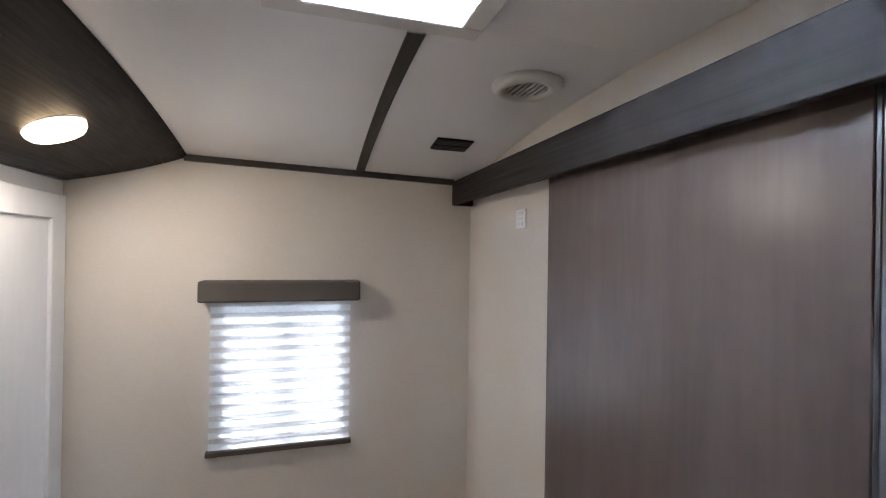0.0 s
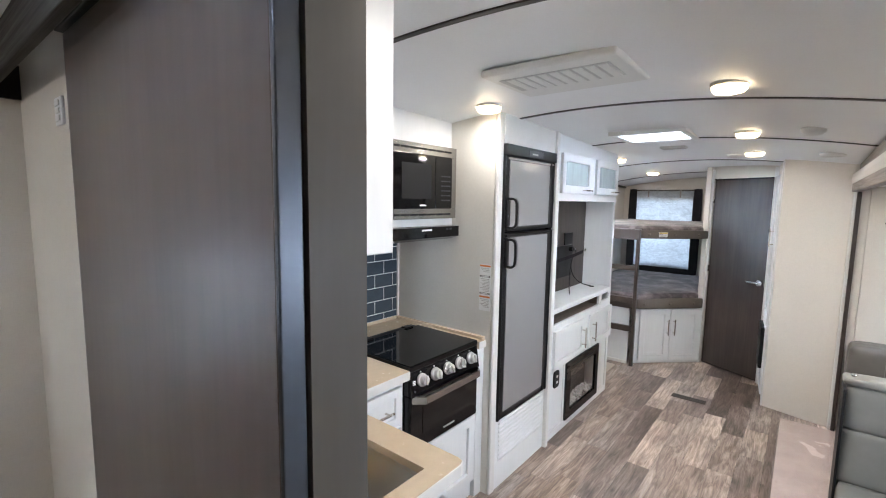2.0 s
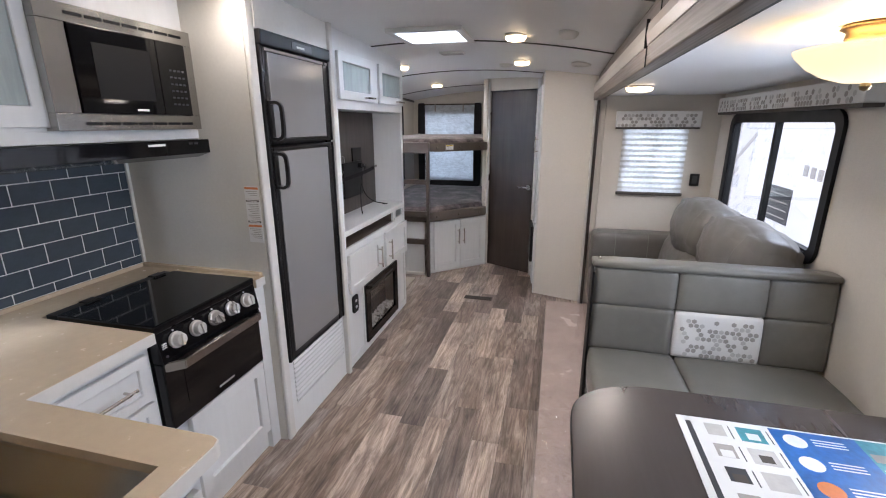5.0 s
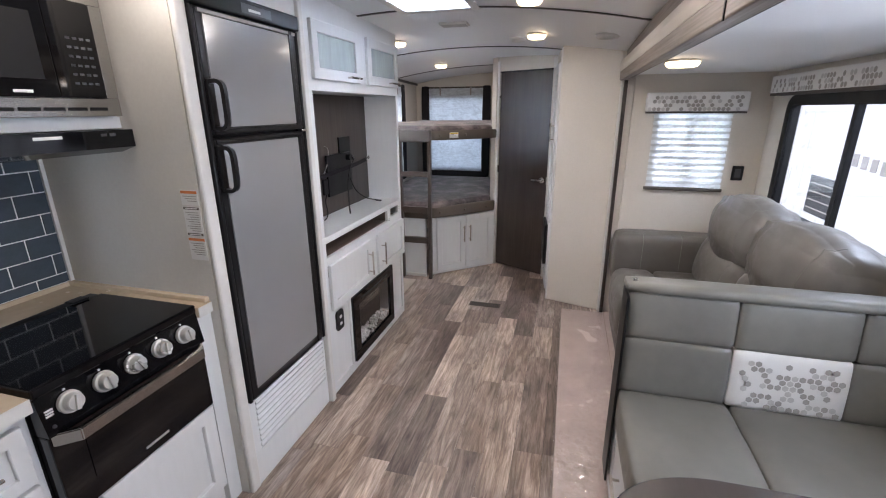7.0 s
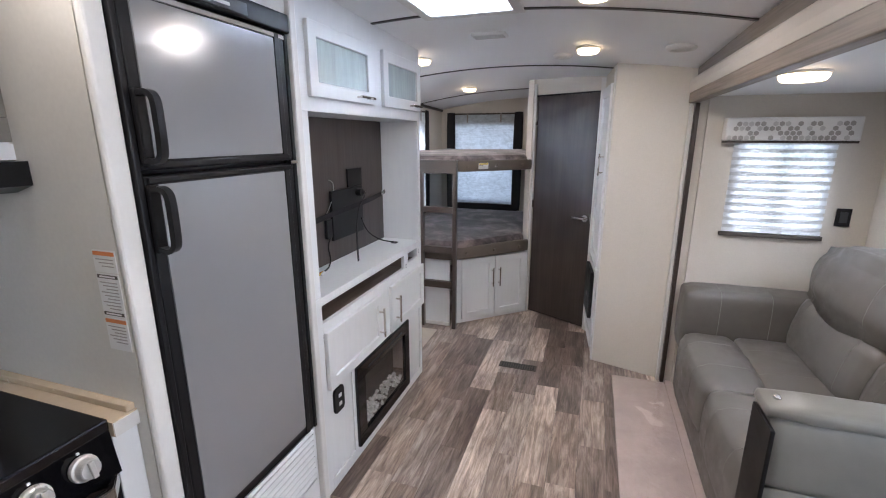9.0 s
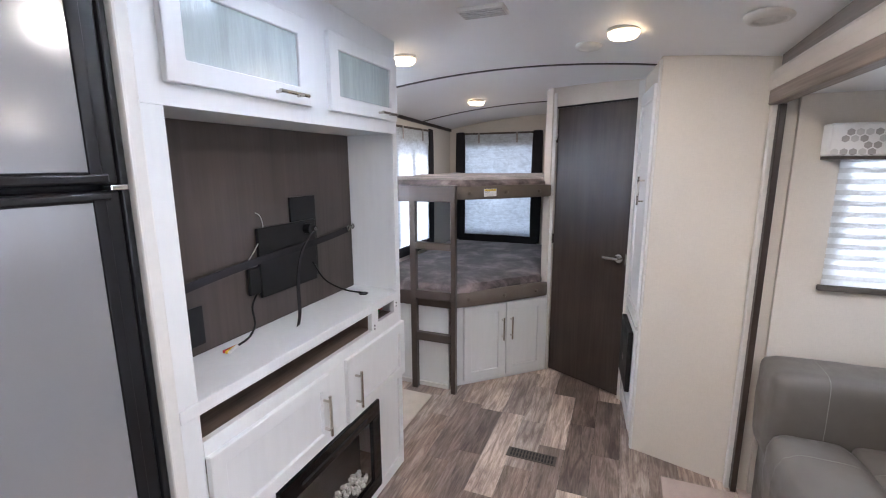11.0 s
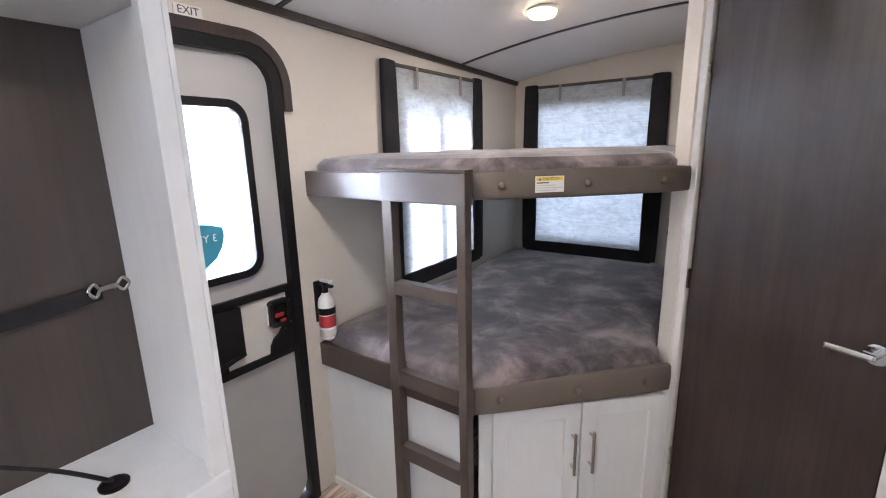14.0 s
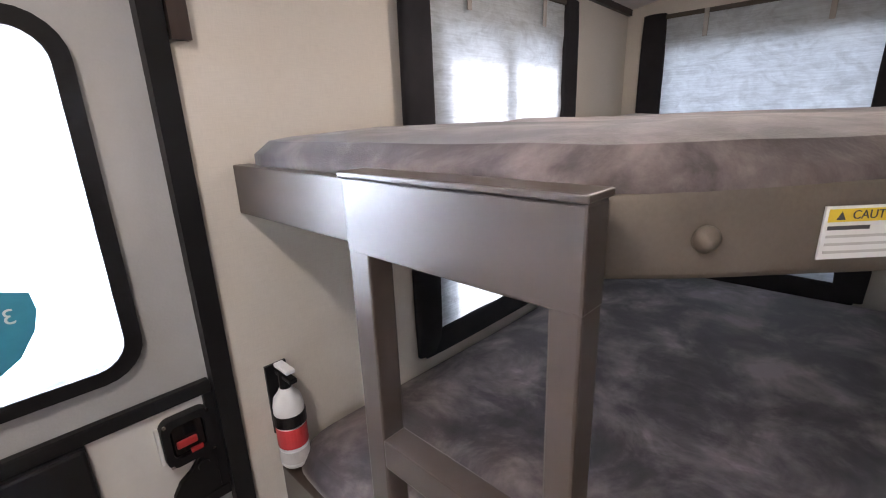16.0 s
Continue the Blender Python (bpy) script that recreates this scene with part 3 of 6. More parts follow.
setting("wall_bunk_side", prism(bmesh.new(), [(6.252, 1.288), (6.315, 1.34), (7.535, 1.34), (7.535, 1.30), (6.34, 1.30), (6.285, 1.25)], 0, TOP), WALL, "cream wall board beside the bunks", "wall")

# arched ceiling with the openings of two roof vents
LIDS = [(0.37, 0.71, 1.05, 1.385), (3.90, 4.28, 1.125, 1.505)]
cb = bmesh.new()
xs = sorted({*[round(-1.9 + 0.5 * i, 3) for i in range(20)], 7.585, *(v for h in LIDS for v in h[:2])})
ys = sorted({*[round(0.15 + 0.1 * i, 3) for i in range(25)], 2.6, *(v for h in LIDS for v in h[2:])})
low = {(x, y): cb.verts.new((x, y, zc(x, min(max(y, 0.2), 2.55)))) for x in xs for y in ys}
top = {(x, y): cb.verts.new((x, y, 2.37 + 0.03 * (1 - ((y - 1.375) / 1.3) ** 2))) for x in xs for y in ys}


def solid(i, j):
    if not (0 <= i < len(xs) - 1 and 0 <= j < len(ys) - 1):
        return False
    mx, my = (xs[i] + xs[i + 1]) / 2, (ys[j] + ys[j + 1]) / 2
    return not any(h[0] < mx < h[1] and h[2] < my < h[3] for h in LIDS)


for i in range(len(xs) - 1):
    for j in range(len(ys) - 1):
        if solid(i, j):
            c = [(xs[i], ys[j]), (xs[i + 1], ys[j]), (xs[i + 1], ys[j + 1]), (xs[i], ys[j + 1])]
            cb.faces.new([low[k] for k in c])
            cb.faces.new([top[k] for k in c])
            for (di, dj), a, b in (((0, -1), c[0], c[1]), ((1, 0), c[1], c[2]), ((0, 1), c[2], c[3]), ((-1, 0), c[3], c[0])):
                if not solid(i + di, j + dj):
                    cb.faces.new((low[a], low[b], top[b], top[a]))
ceil_ob = setting("ceiling", cb, CEIL, "white arched ceiling boards", "ceiling")
for p in ceil_ob.data.polygons:
    p.use_smooth = abs(p.normal.z) > 0.7


def ceiling_strip(x, y0, y1, w=0.022, n=16, name="trim"):
    bm = bmesh.new()
    rows = []
    for k in range(n + 1):
        y = y0 + (y1 - y0) * k / n
        rows.append([bm.verts.new((x + s * w / 2, y, zc(x, y) - d)) for s, d in ((-1, -0.004), (-1, 0.005), (1, 0.005), (1, -0.004))])
    for a, b in zip(rows, rows[1:]):
        for k in range(3):
            bm.faces.new((a[k], a[k + 1], b[k + 1], b[k]))
    setting(name, bm, DARKTRIM, "narrow dark strip over a ceiling joint", "trim")


for sx, s0, s1 in ((1.93, 0.2, 2.13), (3.14, 0.2, 1.79), (4.27, 0.2, 1.80), (5.60, 0.2, 2.54), (6.80, 1.34, 2.54)):
    ceiling_strip(sx, s0, s1)
ceiling_strip(0.632, 1.46, 2.54, 0.038)


def wall_top_trim(x0, x1, y, n=10):
    bm = bmesh.new()
    rows = []
    for k in range(n + 1):
        x = x0 + (x1 - x0) * k / n
        z = zc(x, y)
        rows.append([bm.verts.new(v) for v in ((x, y - 0.018, z + 0.006), (x, y - 0.018, z - 0.022), (x, y, z - 0.022), (x, y, z + 0.006))])
    for a, b in zip(rows, rows[1:]):
        for k in range(4):
            bm.faces.new((a[k], a[(k + 1) % 4], b[(k + 1) % 4], b[k]))
    setting("trim", bm, DARKTRIM, "dark moulding where wall meets ceiling", "trim")


wall_top_trim(-0.06, 1.07, 2.548)
wall_top_trim(4.90, 7.53, 2.548)


def roof_vent(h, label):
    x0, x1, y0, y1 = h
    v = thing("roof_vent", ((x0 + x1) / 2, (y0 + y1) / 2, zc((x0 + x1) / 2, y0)), label, "roof vent")
    bm = bmesh.new()
    zb = min(zc(x0, y0), zc(x1, y1), zc(x1, y0)) - 0.012
    for a in ((x0 - 0.04, x1 + 0.04, y0 - 0.04, y0 + 0.006), (x0 - 0.04, x1 + 0.04, y1 - 0.006, y1 + 0.04), (x0 - 0.04, x0 + 0.006, y0 + 0.006, y1 - 0.006), (x1 - 0.006, x1 + 0.04, y0 + 0.006, y1 - 0.006)):
        box(bm, *a, zb + 0.003, zb + 0.03, 0.003)
    part("frame", bm, TRIMW, v)
    part("lid", boxed(x0 + 0.004, x1 - 0.004, y0 + 0.004, y1 - 0.004, zb + 0.005, zb + 0.009), LID, v, "milky translucent lid lit by the sky").visible_shadow = True


roof_vent(LIDS[0], "white roof vent with a milky lid in the bedroom ceiling")
roof_vent(LIDS[1], "white roof vent with a milky lid above the aisle")

# ---- slide-out room ----
setting("floor_slide", boxed(1.24, 5.30, -0.75, 0.19, -0.03, 0.012), PINK, "floor of the slide-out room under clear wrap", "floor")
wall_panel("wall_slide_outer", "x", -0.77, -0.72, 1.24, 5.30, 0, 1.90, [(3.62, 4.94, 0.99, 1.66), (2.25, 3.02, 0.99, 1.66)], WALL, "cream outer wall of the slide-out room")
wall_panel("wall_slide_end", "y", 5.245, 5.295, -0.72, 0.148, 0, 1.90, [(-0.49, -0.02, 1.06, 1.62)], WALL, "cream end wall of the slide-out room")
wall_panel("wall_slide_near", "y", 1.24, 1.29, -0.72, 0.148, 0, 1.90, [], WALL, "cream near end of the slide-out room")
setting("ceiling_slide", boxed(1.24, 5.30, -0.77, 0.147, 1.845, 1.905), CEIL, "white flat ceiling of the slide-out room", "ceiling")

fascia = thing("slide_fascia", (3.3, 0.2, 1.81), "cream and wood-grain fascia over the slide-out opening", "fascia")
fb = bmesh.new()
prof = [(0.20, 1.972), (0.236, 1.968), (0.256, 1.948), (0.260, 1.915), (0.254, 1.881), (0.20, 1.881)]
ends = [[fb.verts.new((x, y, z - 0.012 * (x > 3))) for y, z in prof] for x in (1.24, 5.285)]
for k in range(6):
    fb.faces.new((ends[0][k], ends[0][(k + 1) % 6], ends[1][(k + 1) % 6], ends[1][k]))
fb.faces.new(ends[0])
fb.faces.new(ends[1])
part("upper_board", fb, FASCIAC, fascia, "rounded cream upper board")
# this board paints the shadowed strip of wall under the ceiling
part("shadow_board", boxed(1.24, 5.283, 0.20, 0.222, 1.958, 2.040, bevel=0.003), TAUPE_SHADE, fascia, "taupe board coloured as the wall's shadow below the ceiling")
part("lower_board", boxed(1.24, 5.283, 0.20, 0.252, 1.812, 1.880, bevel=0.005), FASCIAW, fascia, "brown wood-grain lower board")
part("seal", boxed(1.24, 5.283, 0.168, 0.199, 1.828, 1.838), BLACK, fascia, "black rubber seal")
jb = bmesh.new()
box(jb, 2.896, 2.905, 0.221, 0.2245, 1.966, 2.040)
box(jb, 2.896, 2.905, 0.252, 0.2625, 1.868, 1.957)
box(jb, 2.896, 2.905, 0.2515, 0.2550, 1.809, 1.879)
part("joint_cover", jb, BLACK, fascia, "black joint strip")
trim = thing("slide_trim", (5.27, 0.2, 0.0), "dark and white upright trim at the slide-out's end", "trim")
part("dark_strip", boxed(5.225, 5.262, 0.198, 0.222, 0.013, 1.81, bevel=0.003), DARKWOOD, trim)
part("white_strip", boxed(5.263, 5.298, 0.201, 0.240, 0.0, 1.81, bevel=0.004), TRIMW, trim)

board = thing("wrapped_slide_lip", (3.7, 0.35, 0.0), "pinkish slide-out floor lip under loose clear plastic wrap", "floor panel")
part("panel", boxed(1.32, 5.22, 0.192, 0.525, 0.0005, 0.016, bevel=0.004), PINK, board)
fm = bmesh.new()
nx, ny = 230, 16


def crease(x, y):
    """Height of the loose wrap over the lip, in sharp folds."""
    loose = 0.25 + 0.75 * max(0.0, min(1.0, (3.75 - x) / 0.25)) + 0.5 * max(0.0, 1 - abs(x - 5.2) / 0.12)
    a = abs(noise.noise(Vector((x * 11, y * 17, 3)))) + 0.5 * abs(noise.noise(Vector((x * 31, y * 37, 8))))
    return 0.0172 + 0.011 * loose * a


gr = [[fm.verts.new((1.56 + 3.66 * i / nx, 0.20 + 0.335 * j / ny, crease(1.56 + 3.66 * i / nx, 0.20 + 0.335 * j / ny))) for j in range(ny + 1)] for i in range(nx + 1)]
for i in range(nx):
    for j in range(ny):
        fm.faces.new((gr[i][j], gr[i + 1][j], gr[i + 1][j + 1], gr[i][j + 1]))
wr = part("wrap", fm, FILM, board, "crinkled clear plastic wrap")
wr.visible_shadow = False

# ---- outside ----
gd = bmesh.new()
bmesh.ops.create_grid(gd, x_segments=2, y_segments=2, size=900)
bmesh.ops.transform(gd, matrix=Matrix.Translation((0, 0, -0.75)), verts=gd.verts)
setting("ground", gd, GRAVEL, "grey gravel lot reaching to the horizon", "ground")
nb = thing("neighbour_trailer", (7.5, -2.4, -0.75), "white travel trailer parked alongside on the lot", "trailer")
part("body", boxed(-1.5, 17.0, -4.85, -2.4, -0.25, 2.75, bevel=0.12, seg=4), GELCOAT, nb)
part("skirt", boxed(-1.4, 16.9, -4.75, -2.46, -0.45, -0.249), GREYBK, nb)
for wx in (4.2, 5.2):
    part("wheel", rod(bmesh.new(), (wx, -2.47, -0.42), (wx, -2.69, -0.42), 0.33, 28), BLACK, nb)
vent = part("vent_panel", boxed(7.66, 8.28, -2.42, -2.392, 0.35, 0.82, bevel=0.012), GREYBK, nb, "dark grey appliance vent")
for k in range(4):
    part("louvre", boxed(7.72, 8.22, -2.402, -2.380, 0.42 + 0.1 * k, 0.432 + 0.1 * k), GREYA, vent)
part("window", boxed(5.7, 6.62, -2.42, -2.385, 1.18, 1.78, bevel=0.03, seg=3), BLACKG, nb, "dark tinted window")
part("awning_arm", boxed(7.05, 7.22, -2.43, -2.37, 1.70, 1.95, bevel=0.01), GREYA, nb)
for k in range(5):
    s = boxed(-0.05, 0.05, -0.004, 0.004, -0.065, 0.065)
    part("letter_bar", s, GREYA, nb, "grey lettering reduced to a bar", m=Matrix.Translation((6.80 + 0.165 * k, -2.398, 1.03 + 0.012 * k)))
for k in range(2):
    sw2 = boxed(-0.9, 0.9, -0.003, 0.003, -0.035, 0.035)
    part("stripe", sw2, GREYB, nb, "pale grey swoosh stripe", m=Matrix.Translation((9.8 + 0.5 * k, -2.398, 1.0 - 0.55 * k)) @ Matrix.Rotation(radians(32), 4, "Y"))
part("rear_corner", boxed(10.6, 10.66, -2.41, -2.39, -0.2, 2.6), GREYB, nb)

# ---- bedroom ----
# curved dark soffit and white wardrobe
sf = bmesh.new()
rows = []
for j in range(25):
    y = 0.2 + 2.345 * j / 24
    row = []
    for k in range(9):
        x = -0.05 - 0.40 * k / 8
        z0 = zc(-0.05, y) - 0.006
        s = k / 8
        row.append(sf.verts.new((x, y, z0 + (2.04 - z0) * (1.35 * s - 0.35 * s * s))))
    row.append(sf.verts.new((-0.45, y, zc(-0.45, y) + 0.01)))
    row.append(sf.verts.new((-0.05, y, zc(-0.05, y) + 0.01)))
    rows.append(row)
for a, b in zip(rows, rows[1:]):
    for k in range(len(a)):
        sf.faces.new((a[k], a[(k + 1) % len(a)], b[(k + 1) % len(a)], b[k]))
sf.faces.new(rows[0])
sf.faces.new(rows[-1])
soffit = tagged(part("soffit", sf, VALANCE), "dark wood-grain curved soffit over the bedroom wardrobe", "soffit", kind="structure")
for p in soffit.data.polygons:
    p.use_smooth = abs(p.normal.y) < 0.5
ward = thing("wardrobe", (-0.8, 2.2, 0.0), "white shaker wardrobe with framed doors under the dark soffit", "wardrobe")
part("body", boxed(-1.2, -0.46, 1.55, 2.545, 0.0, 2.035), WHITE, ward)
WF = Matrix.Translation((-0.459, 1.56, 0.0)) @ Matrix.Rotation(radians(90), 4, "Z")
wd = shaker(ward, WF, 0.46, 0.96, 0.12, 1.98, 0.09, label="white framed wardrobe door")
bar_handle(wd, WF @ Matrix.Translation((0, -0.02, 0)), 0.52, 1.30, 0.24, True)
wd2 = shaker(ward, WF, 0.02, 0.44, 0.12, 1.98, 0.09, label="white framed wardrobe door")

# sliding barn door, its track box and the door post
sd = thing("sliding_door", (1.09, 1.3, 0.03), "grey-brown wood-grain sliding door standing open on its track", "door")
part("leaf", boxed(1.122, 1.150, 0.934, 1.758, 0.03, 2.046, bevel=0.003), SLIDER, sd)
part("edge_strip", boxed(1.1205, 1.1515, 0.925, 0.9335, 0.03, 2.046, bevel=0.002), POSTSTEEL, sd, "dark steel edge strip")
pel = thing("track_pelmet", (1.09, 1.4, 2.0), "dark wood pelmet hiding the sliding door's track", "pelmet")
part("board", boxed(1.060, 1.082, 0.215, 2.53, 2.010, 2.120, bevel=0.003), VALANCE, pel)
part("track", boxed(1.116, 1.154, 0.30, 1.80, 2.058, 2.092, bevel=0.003), BLACK, pel, "black steel track")
part("end_cap", boxed(1.0825, 1.158, 2.512, 2.53, 2.009, 2.117), VALANCE, pel)
setting("trim", boxed(1.152, 1.1595, 1.00, 2.548, 2.128, 2.154, bevel=0.002), PANELW, "cream cord moulding above the track", "trim")
jamb = thing("door_post", (1.19, 0.9, 0.0), "tan-lined post of the sliding door opening", "door post")
part("liner", boxed(1.156, 1.240, 0.922, 0.9395, 0.0, 2.034), GOLDTAPE, jamb, "tan edge liner")
part("screw", rod(bmesh.new(), (1.215, 0.9222, 1.992), (1.215, 0.918, 1.992), 0.006), BLACK, jamb)
part("guide_bar", boxed(1.146, 1.1585, 0.25, 0.918, 1.998, 2.0225, bevel=0.002), BLACK, jamb, "black guide bar across the header")
part("header_liner", boxed(1.1605, 1.238, 0.255, 0.921, 2.024, 2.0355), BLACK, jamb, "black liner under the header")
sw = thing("wall_switch", (1.155, 2.0, 1.89), "small white switch plate on the partition", "switch")
part("plate", boxed(1.152, 1.1595, 1.970, 2.040, 1.882, 1.952, bevel=0.002), PAPER, sw)
for k in range(3):
    part("rocker", boxed(1.149, 1.1525, 1.985, 2.025, 1.892 + 0.019 * k, 1.905 + 0.019 * k), TRIMW, sw)


def zebra_blind(name, m, w, h, label, val_w, val_h, val_mat, val_label, bands=13, rail=None):
    """A pleated day shade with clear and sheer bands, in a face's frame; its valance box is a part."""
    b = thing(name, m @ Vector((w / 2, 0, 0)), label, "window blind")
    step = h / bands
    for k in range(bands):
        part("band", boxed(0, w, -0.022, -0.020, k * step + 0.001, k * step + step * 0.60), SHADE, b, m=m)
        part("sheer_band", boxed(0.004, w - 0.004, -0.016, -0.0145, k * step + step * 0.60 - 0.004, (k + 1) * step + 0.002), SHADEB, b, m=m)
    part("bottom_rail", boxed(-0.01, w + 0.01, -0.032, -0.006, -0.024, -0.001, bevel=0.004), rail or BROWNC, b, m=m)
    c = w / 2
    v = part("valance", boxed(c - val_w / 2, c + val_w / 2, -0.085, -0.002, h + 0.004, h + 0.004 + val_h, bevel=0.008), val_mat, b, val_label, m=m)
    return b, v


def window(name, m, x0, x1, z0, z1, depth, pane=None, fr=None, mull=True, label=""):
    """A window in a wall's hole: dark frame, centre bar and panes; m is the inside face's frame, +y outwards."""
    w = thing(name, m @ Vector(((x0 + x1) / 2, 0, z0)), label, "window", kind="structure")
    bm = bmesh.new()
    t = 0.028
    for a in ((x0, x1, z0, z0 + t), (x0, x1, z1 - t, z1), (x0, x0 + t, z0 + t, z1 - t), (x1 - t, x1, z0 + t, z1 - t)):
        box(bm, a[0], a[1], depth - 0.02, depth + 0.02, a[2], a[3])
    part("window_frame", bm, fr or BLACK, w, m=m)
    c = (x0 + x1) / 2
    if mull:
        part("centre_bar", boxed(c - 0.018, c + 0.018, depth - 0.016, depth + 0.016, z0 + t, z1 - t), fr or BLACK, w, m=m)
    g = part("pane", boxed(x0 + t * 0.8, x1 - t * 0.8, depth - 0.002, depth + 0.002, z0 + t * 0.8, z1 - t * 0.8), pane or PANE, w, m=m)
    g.visible_shadow = False
    return w


LEFTW = Matrix.Translation((0, 2.55, 0))
window("window_1", LEFTW, 0.08, 0.58, 0.97, 1.56, 0.03, label="sliding window behind the bedroom blind")
zebra_blind("bedroom_blind", Matrix.Translation((0.045, 2.549, 0.975)), 0.555, 0.60, "white banded blind drawn down over the bedroom window", 0.625, 0.085, BROWNC, "dark brown fabric valance")

# ---- kitchen ----
window("window_2", LEFTW, 1.55, 2.18, 0.99, 1.50, 0.03, label="window behind the kitchen blind")
zebra_blind("kitchen_blind", Matrix.Translation((1.55, 2.549, 0.955)), 0.64, 0.55, "white banded blind over the kitchen window", 0.66, 0.06, CLOTH, "white valance", bands=26, rail=TRIMW)

ct = thing("countertop", (1.9, 2.0, 0.89), "speckled beige stone-look countertop, L-shaped round the sink", "countertop")
cm = bmesh.new()
SX0, SX1, SY0, SY1 = 1.33, 1.79, 1.30, 1.88
box(cm, 1.234, SX0, 1.235, 2.548, 0.885, 0.925)
box(cm, SX1, 1.90, 1.262, 2.548, 0.885, 0.925)
box(cm, SX0, SX1, 1.235, SY0, 0.885, 0.925)
box(cm, SX0, SX1, SY1, 2.548, 0.885, 0.925)
prism(cm, [(SX1, 1.235), (1.875, 1.235), (1.893, 1.242), (1.90, 1.262), (SX1, 1.262)], 0.885, 0.925)
box(cm, 1.90, 2.300, 1.845, 2.548, 0.885, 0.925)
box(cm, 2.300, 2.926, 2.36, 2.548, 0.885, 0.925)
box(cm, 2.860, 2.926, 1.845, 2.36, 0.885, 0.925)
bmesh.ops.remove_doubles(cm, verts=cm.verts, dist=0.0002)
part("slab", cm, COUNTER, ct)
part("upstand", boxed(2.902, 2.926, 1.850, 2.548, 0.9255, 0.944, bevel=0.003), COUNTER, ct)
for a in ((1.234, 1.872, 1.2315, 1.2345), (1.9005, 1.9035, 1.266, 1.8415), (1.9035, 2.302, 1.8415, 1.8445), (2.861, 2.926, 1.8415, 1.8445)):
    part("edge_band", boxed(*a, 0.884, 0.9225), TRIMW, ct, "white edge band")
eb = bmesh.new()
prism(eb, [(1.872, 1.2315), (1.877, 1.232), (1.8955, 1.2395), (1.9035, 1.260), (1.9035, 1.266), (1.9002, 1.266), (1.9002, 1.262), (1.8932, 1.2418), (1.875, 1.2348), (1.872, 1.2348)], 0.884, 0.9225)
part("edge_band", eb, TRIMW, ct, "white edge band round the corner")

sink = thing("kitchen_sink", (1.54, 1.6, 0.70), "deep square stainless steel sink set under the countertop", "sink")
for a in ((SX0 - 0.006, SX0, SY0 - 0.006, SY1 + 0.006), (SX1, SX1 + 0.006, SY0 - 0.006, SY1 + 0.006), (SX0, SX1, SY0 - 0.006, SY0), (SX0, SX1, SY1, SY1 + 0.006)):
    part("basin_wall", boxed(*a, 0.70, 0.9), SINKM, sink)
part("basin_floor", boxed(SX0, SX1, SY0, SY1, 0.700, 0.706), SINKM, sink)
part("rim", boxed(SX0 - 0.012, SX1 + 0.012, SY1 + 0.0065, SY1 + 0.02, 0.872, 0.884), SINKM, sink)
part("drain", lathe(bmesh.new(), [(0.0, 0.0), (0.055, 0.0), (0.058, 0.004), (0.04, 0.004), (0.035, 0.001)], 28, (1.52, 1.50, 0.7065)), CHROME, sink)
# added golden slab: paints the reflection in the sink's steel floor
cut = thing("sink_reflection", (1.62, 1.74, 0.71), "golden reflection on the sink floor, built as a pale board", "board")
part("plank", boxed(1.47, 1.775, 1.61, 1.87, 0.7115, 0.726, bevel=0.004), wood("golden_reflection", (0.52, 0.33, 0.13), (0.72, 0.49, 0.23), 0.4, axis="y"), cut)

pen = thing("sink_cabinet", (1.5, 1.9, 0.0), "white sink base cabinet with shaker end panel", "cabinet")
pb = bmesh.new()
box(pb, 1.234, 1.86, 1.275, 1.292, 0.0, 0.884)
box(pb, 1.842, 1.86, 1.292, 1.90, 0.0, 0.884)
box(pb, 1.234, 1.842, 2.0, 2.02, 0.0, 0.884)
part("body", pb, WHITE, pen)
shaker(pen, Matrix.Translation((1.22, 1.274, 0)), 0.02, 0.62, 0.09, 0.83, 0.07, name="end_panel")
PF = Matrix.Translation((1.861, 1.29, 0)) @ Matrix.Rotation(radians(90), 4, "Z")
d = shaker(pen, PF, 0.01, 0.54, 0.10, 0.84, 0.06)
bar_handle(d, PF @ Matrix.Translation((0, -0.02, 0)), 0.48, 0.70, 0.16, True)

dr = thing("drawer_cabinet", (2.1, 2.2, 0.0), "white base cabinet with four shaker drawers", "cabinet")
part("body", boxed(1.905, 2.308, 1.895, 2.54, 0.0, 0.884), WHITE, dr)
DF = Matrix.Translation((0, 1.894, 0))
for za, zb2 in ((0.10, 0.302), (0.310, 0.484), (0.492, 0.658), (0.668, 0.846)):
    w = shaker(dr, DF, 1.93, 2.285, za, zb2, 0.04, name="drawer")
    bar_handle(w, DF @ Matrix.Translation((0, -0.02, 0)), 2.115, (za + zb2) / 2, 0.18, False)

st = thing("range_cooker", (2.57, 2.1, 0.0), "black glass-top range with silver knobs and a built-in oven", "cooker")
part("body", boxed(2.316, 2.856, 1.90, 2.355, 0.50, 0.905), BLACK, st)
part("glass_top", boxed(2.312, 2.858, 1.852, 2.300, 0.9055, 0.938, bevel=0.006), BLACKG, st, "black glass lid")
part("rear_ledge", boxed(2.316, 2.856, 2.301, 2.357, 0.9055, 0.931, bevel=0.003), BLACK, st)
for hx in (2.42, 2.74):
    part("lid_hinge", boxed(hx, hx + 0.06, 2.285, 2.330, 0.9385, 0.946, bevel=0.003), BLACK, st)
kp = bmesh.new()
vs = [kp.verts.new(v) for v in ((2.314, 1.857, 0.905), (2.857, 1.857, 0.905), (2.857, 1.838, 0.79), (2.314, 1.838, 0.79), (2.314, 1.8995, 0.905), (2.857, 1.8995, 0.905), (2.857, 1.8995, 0.79), (2.314, 1.8995, 0.79))]
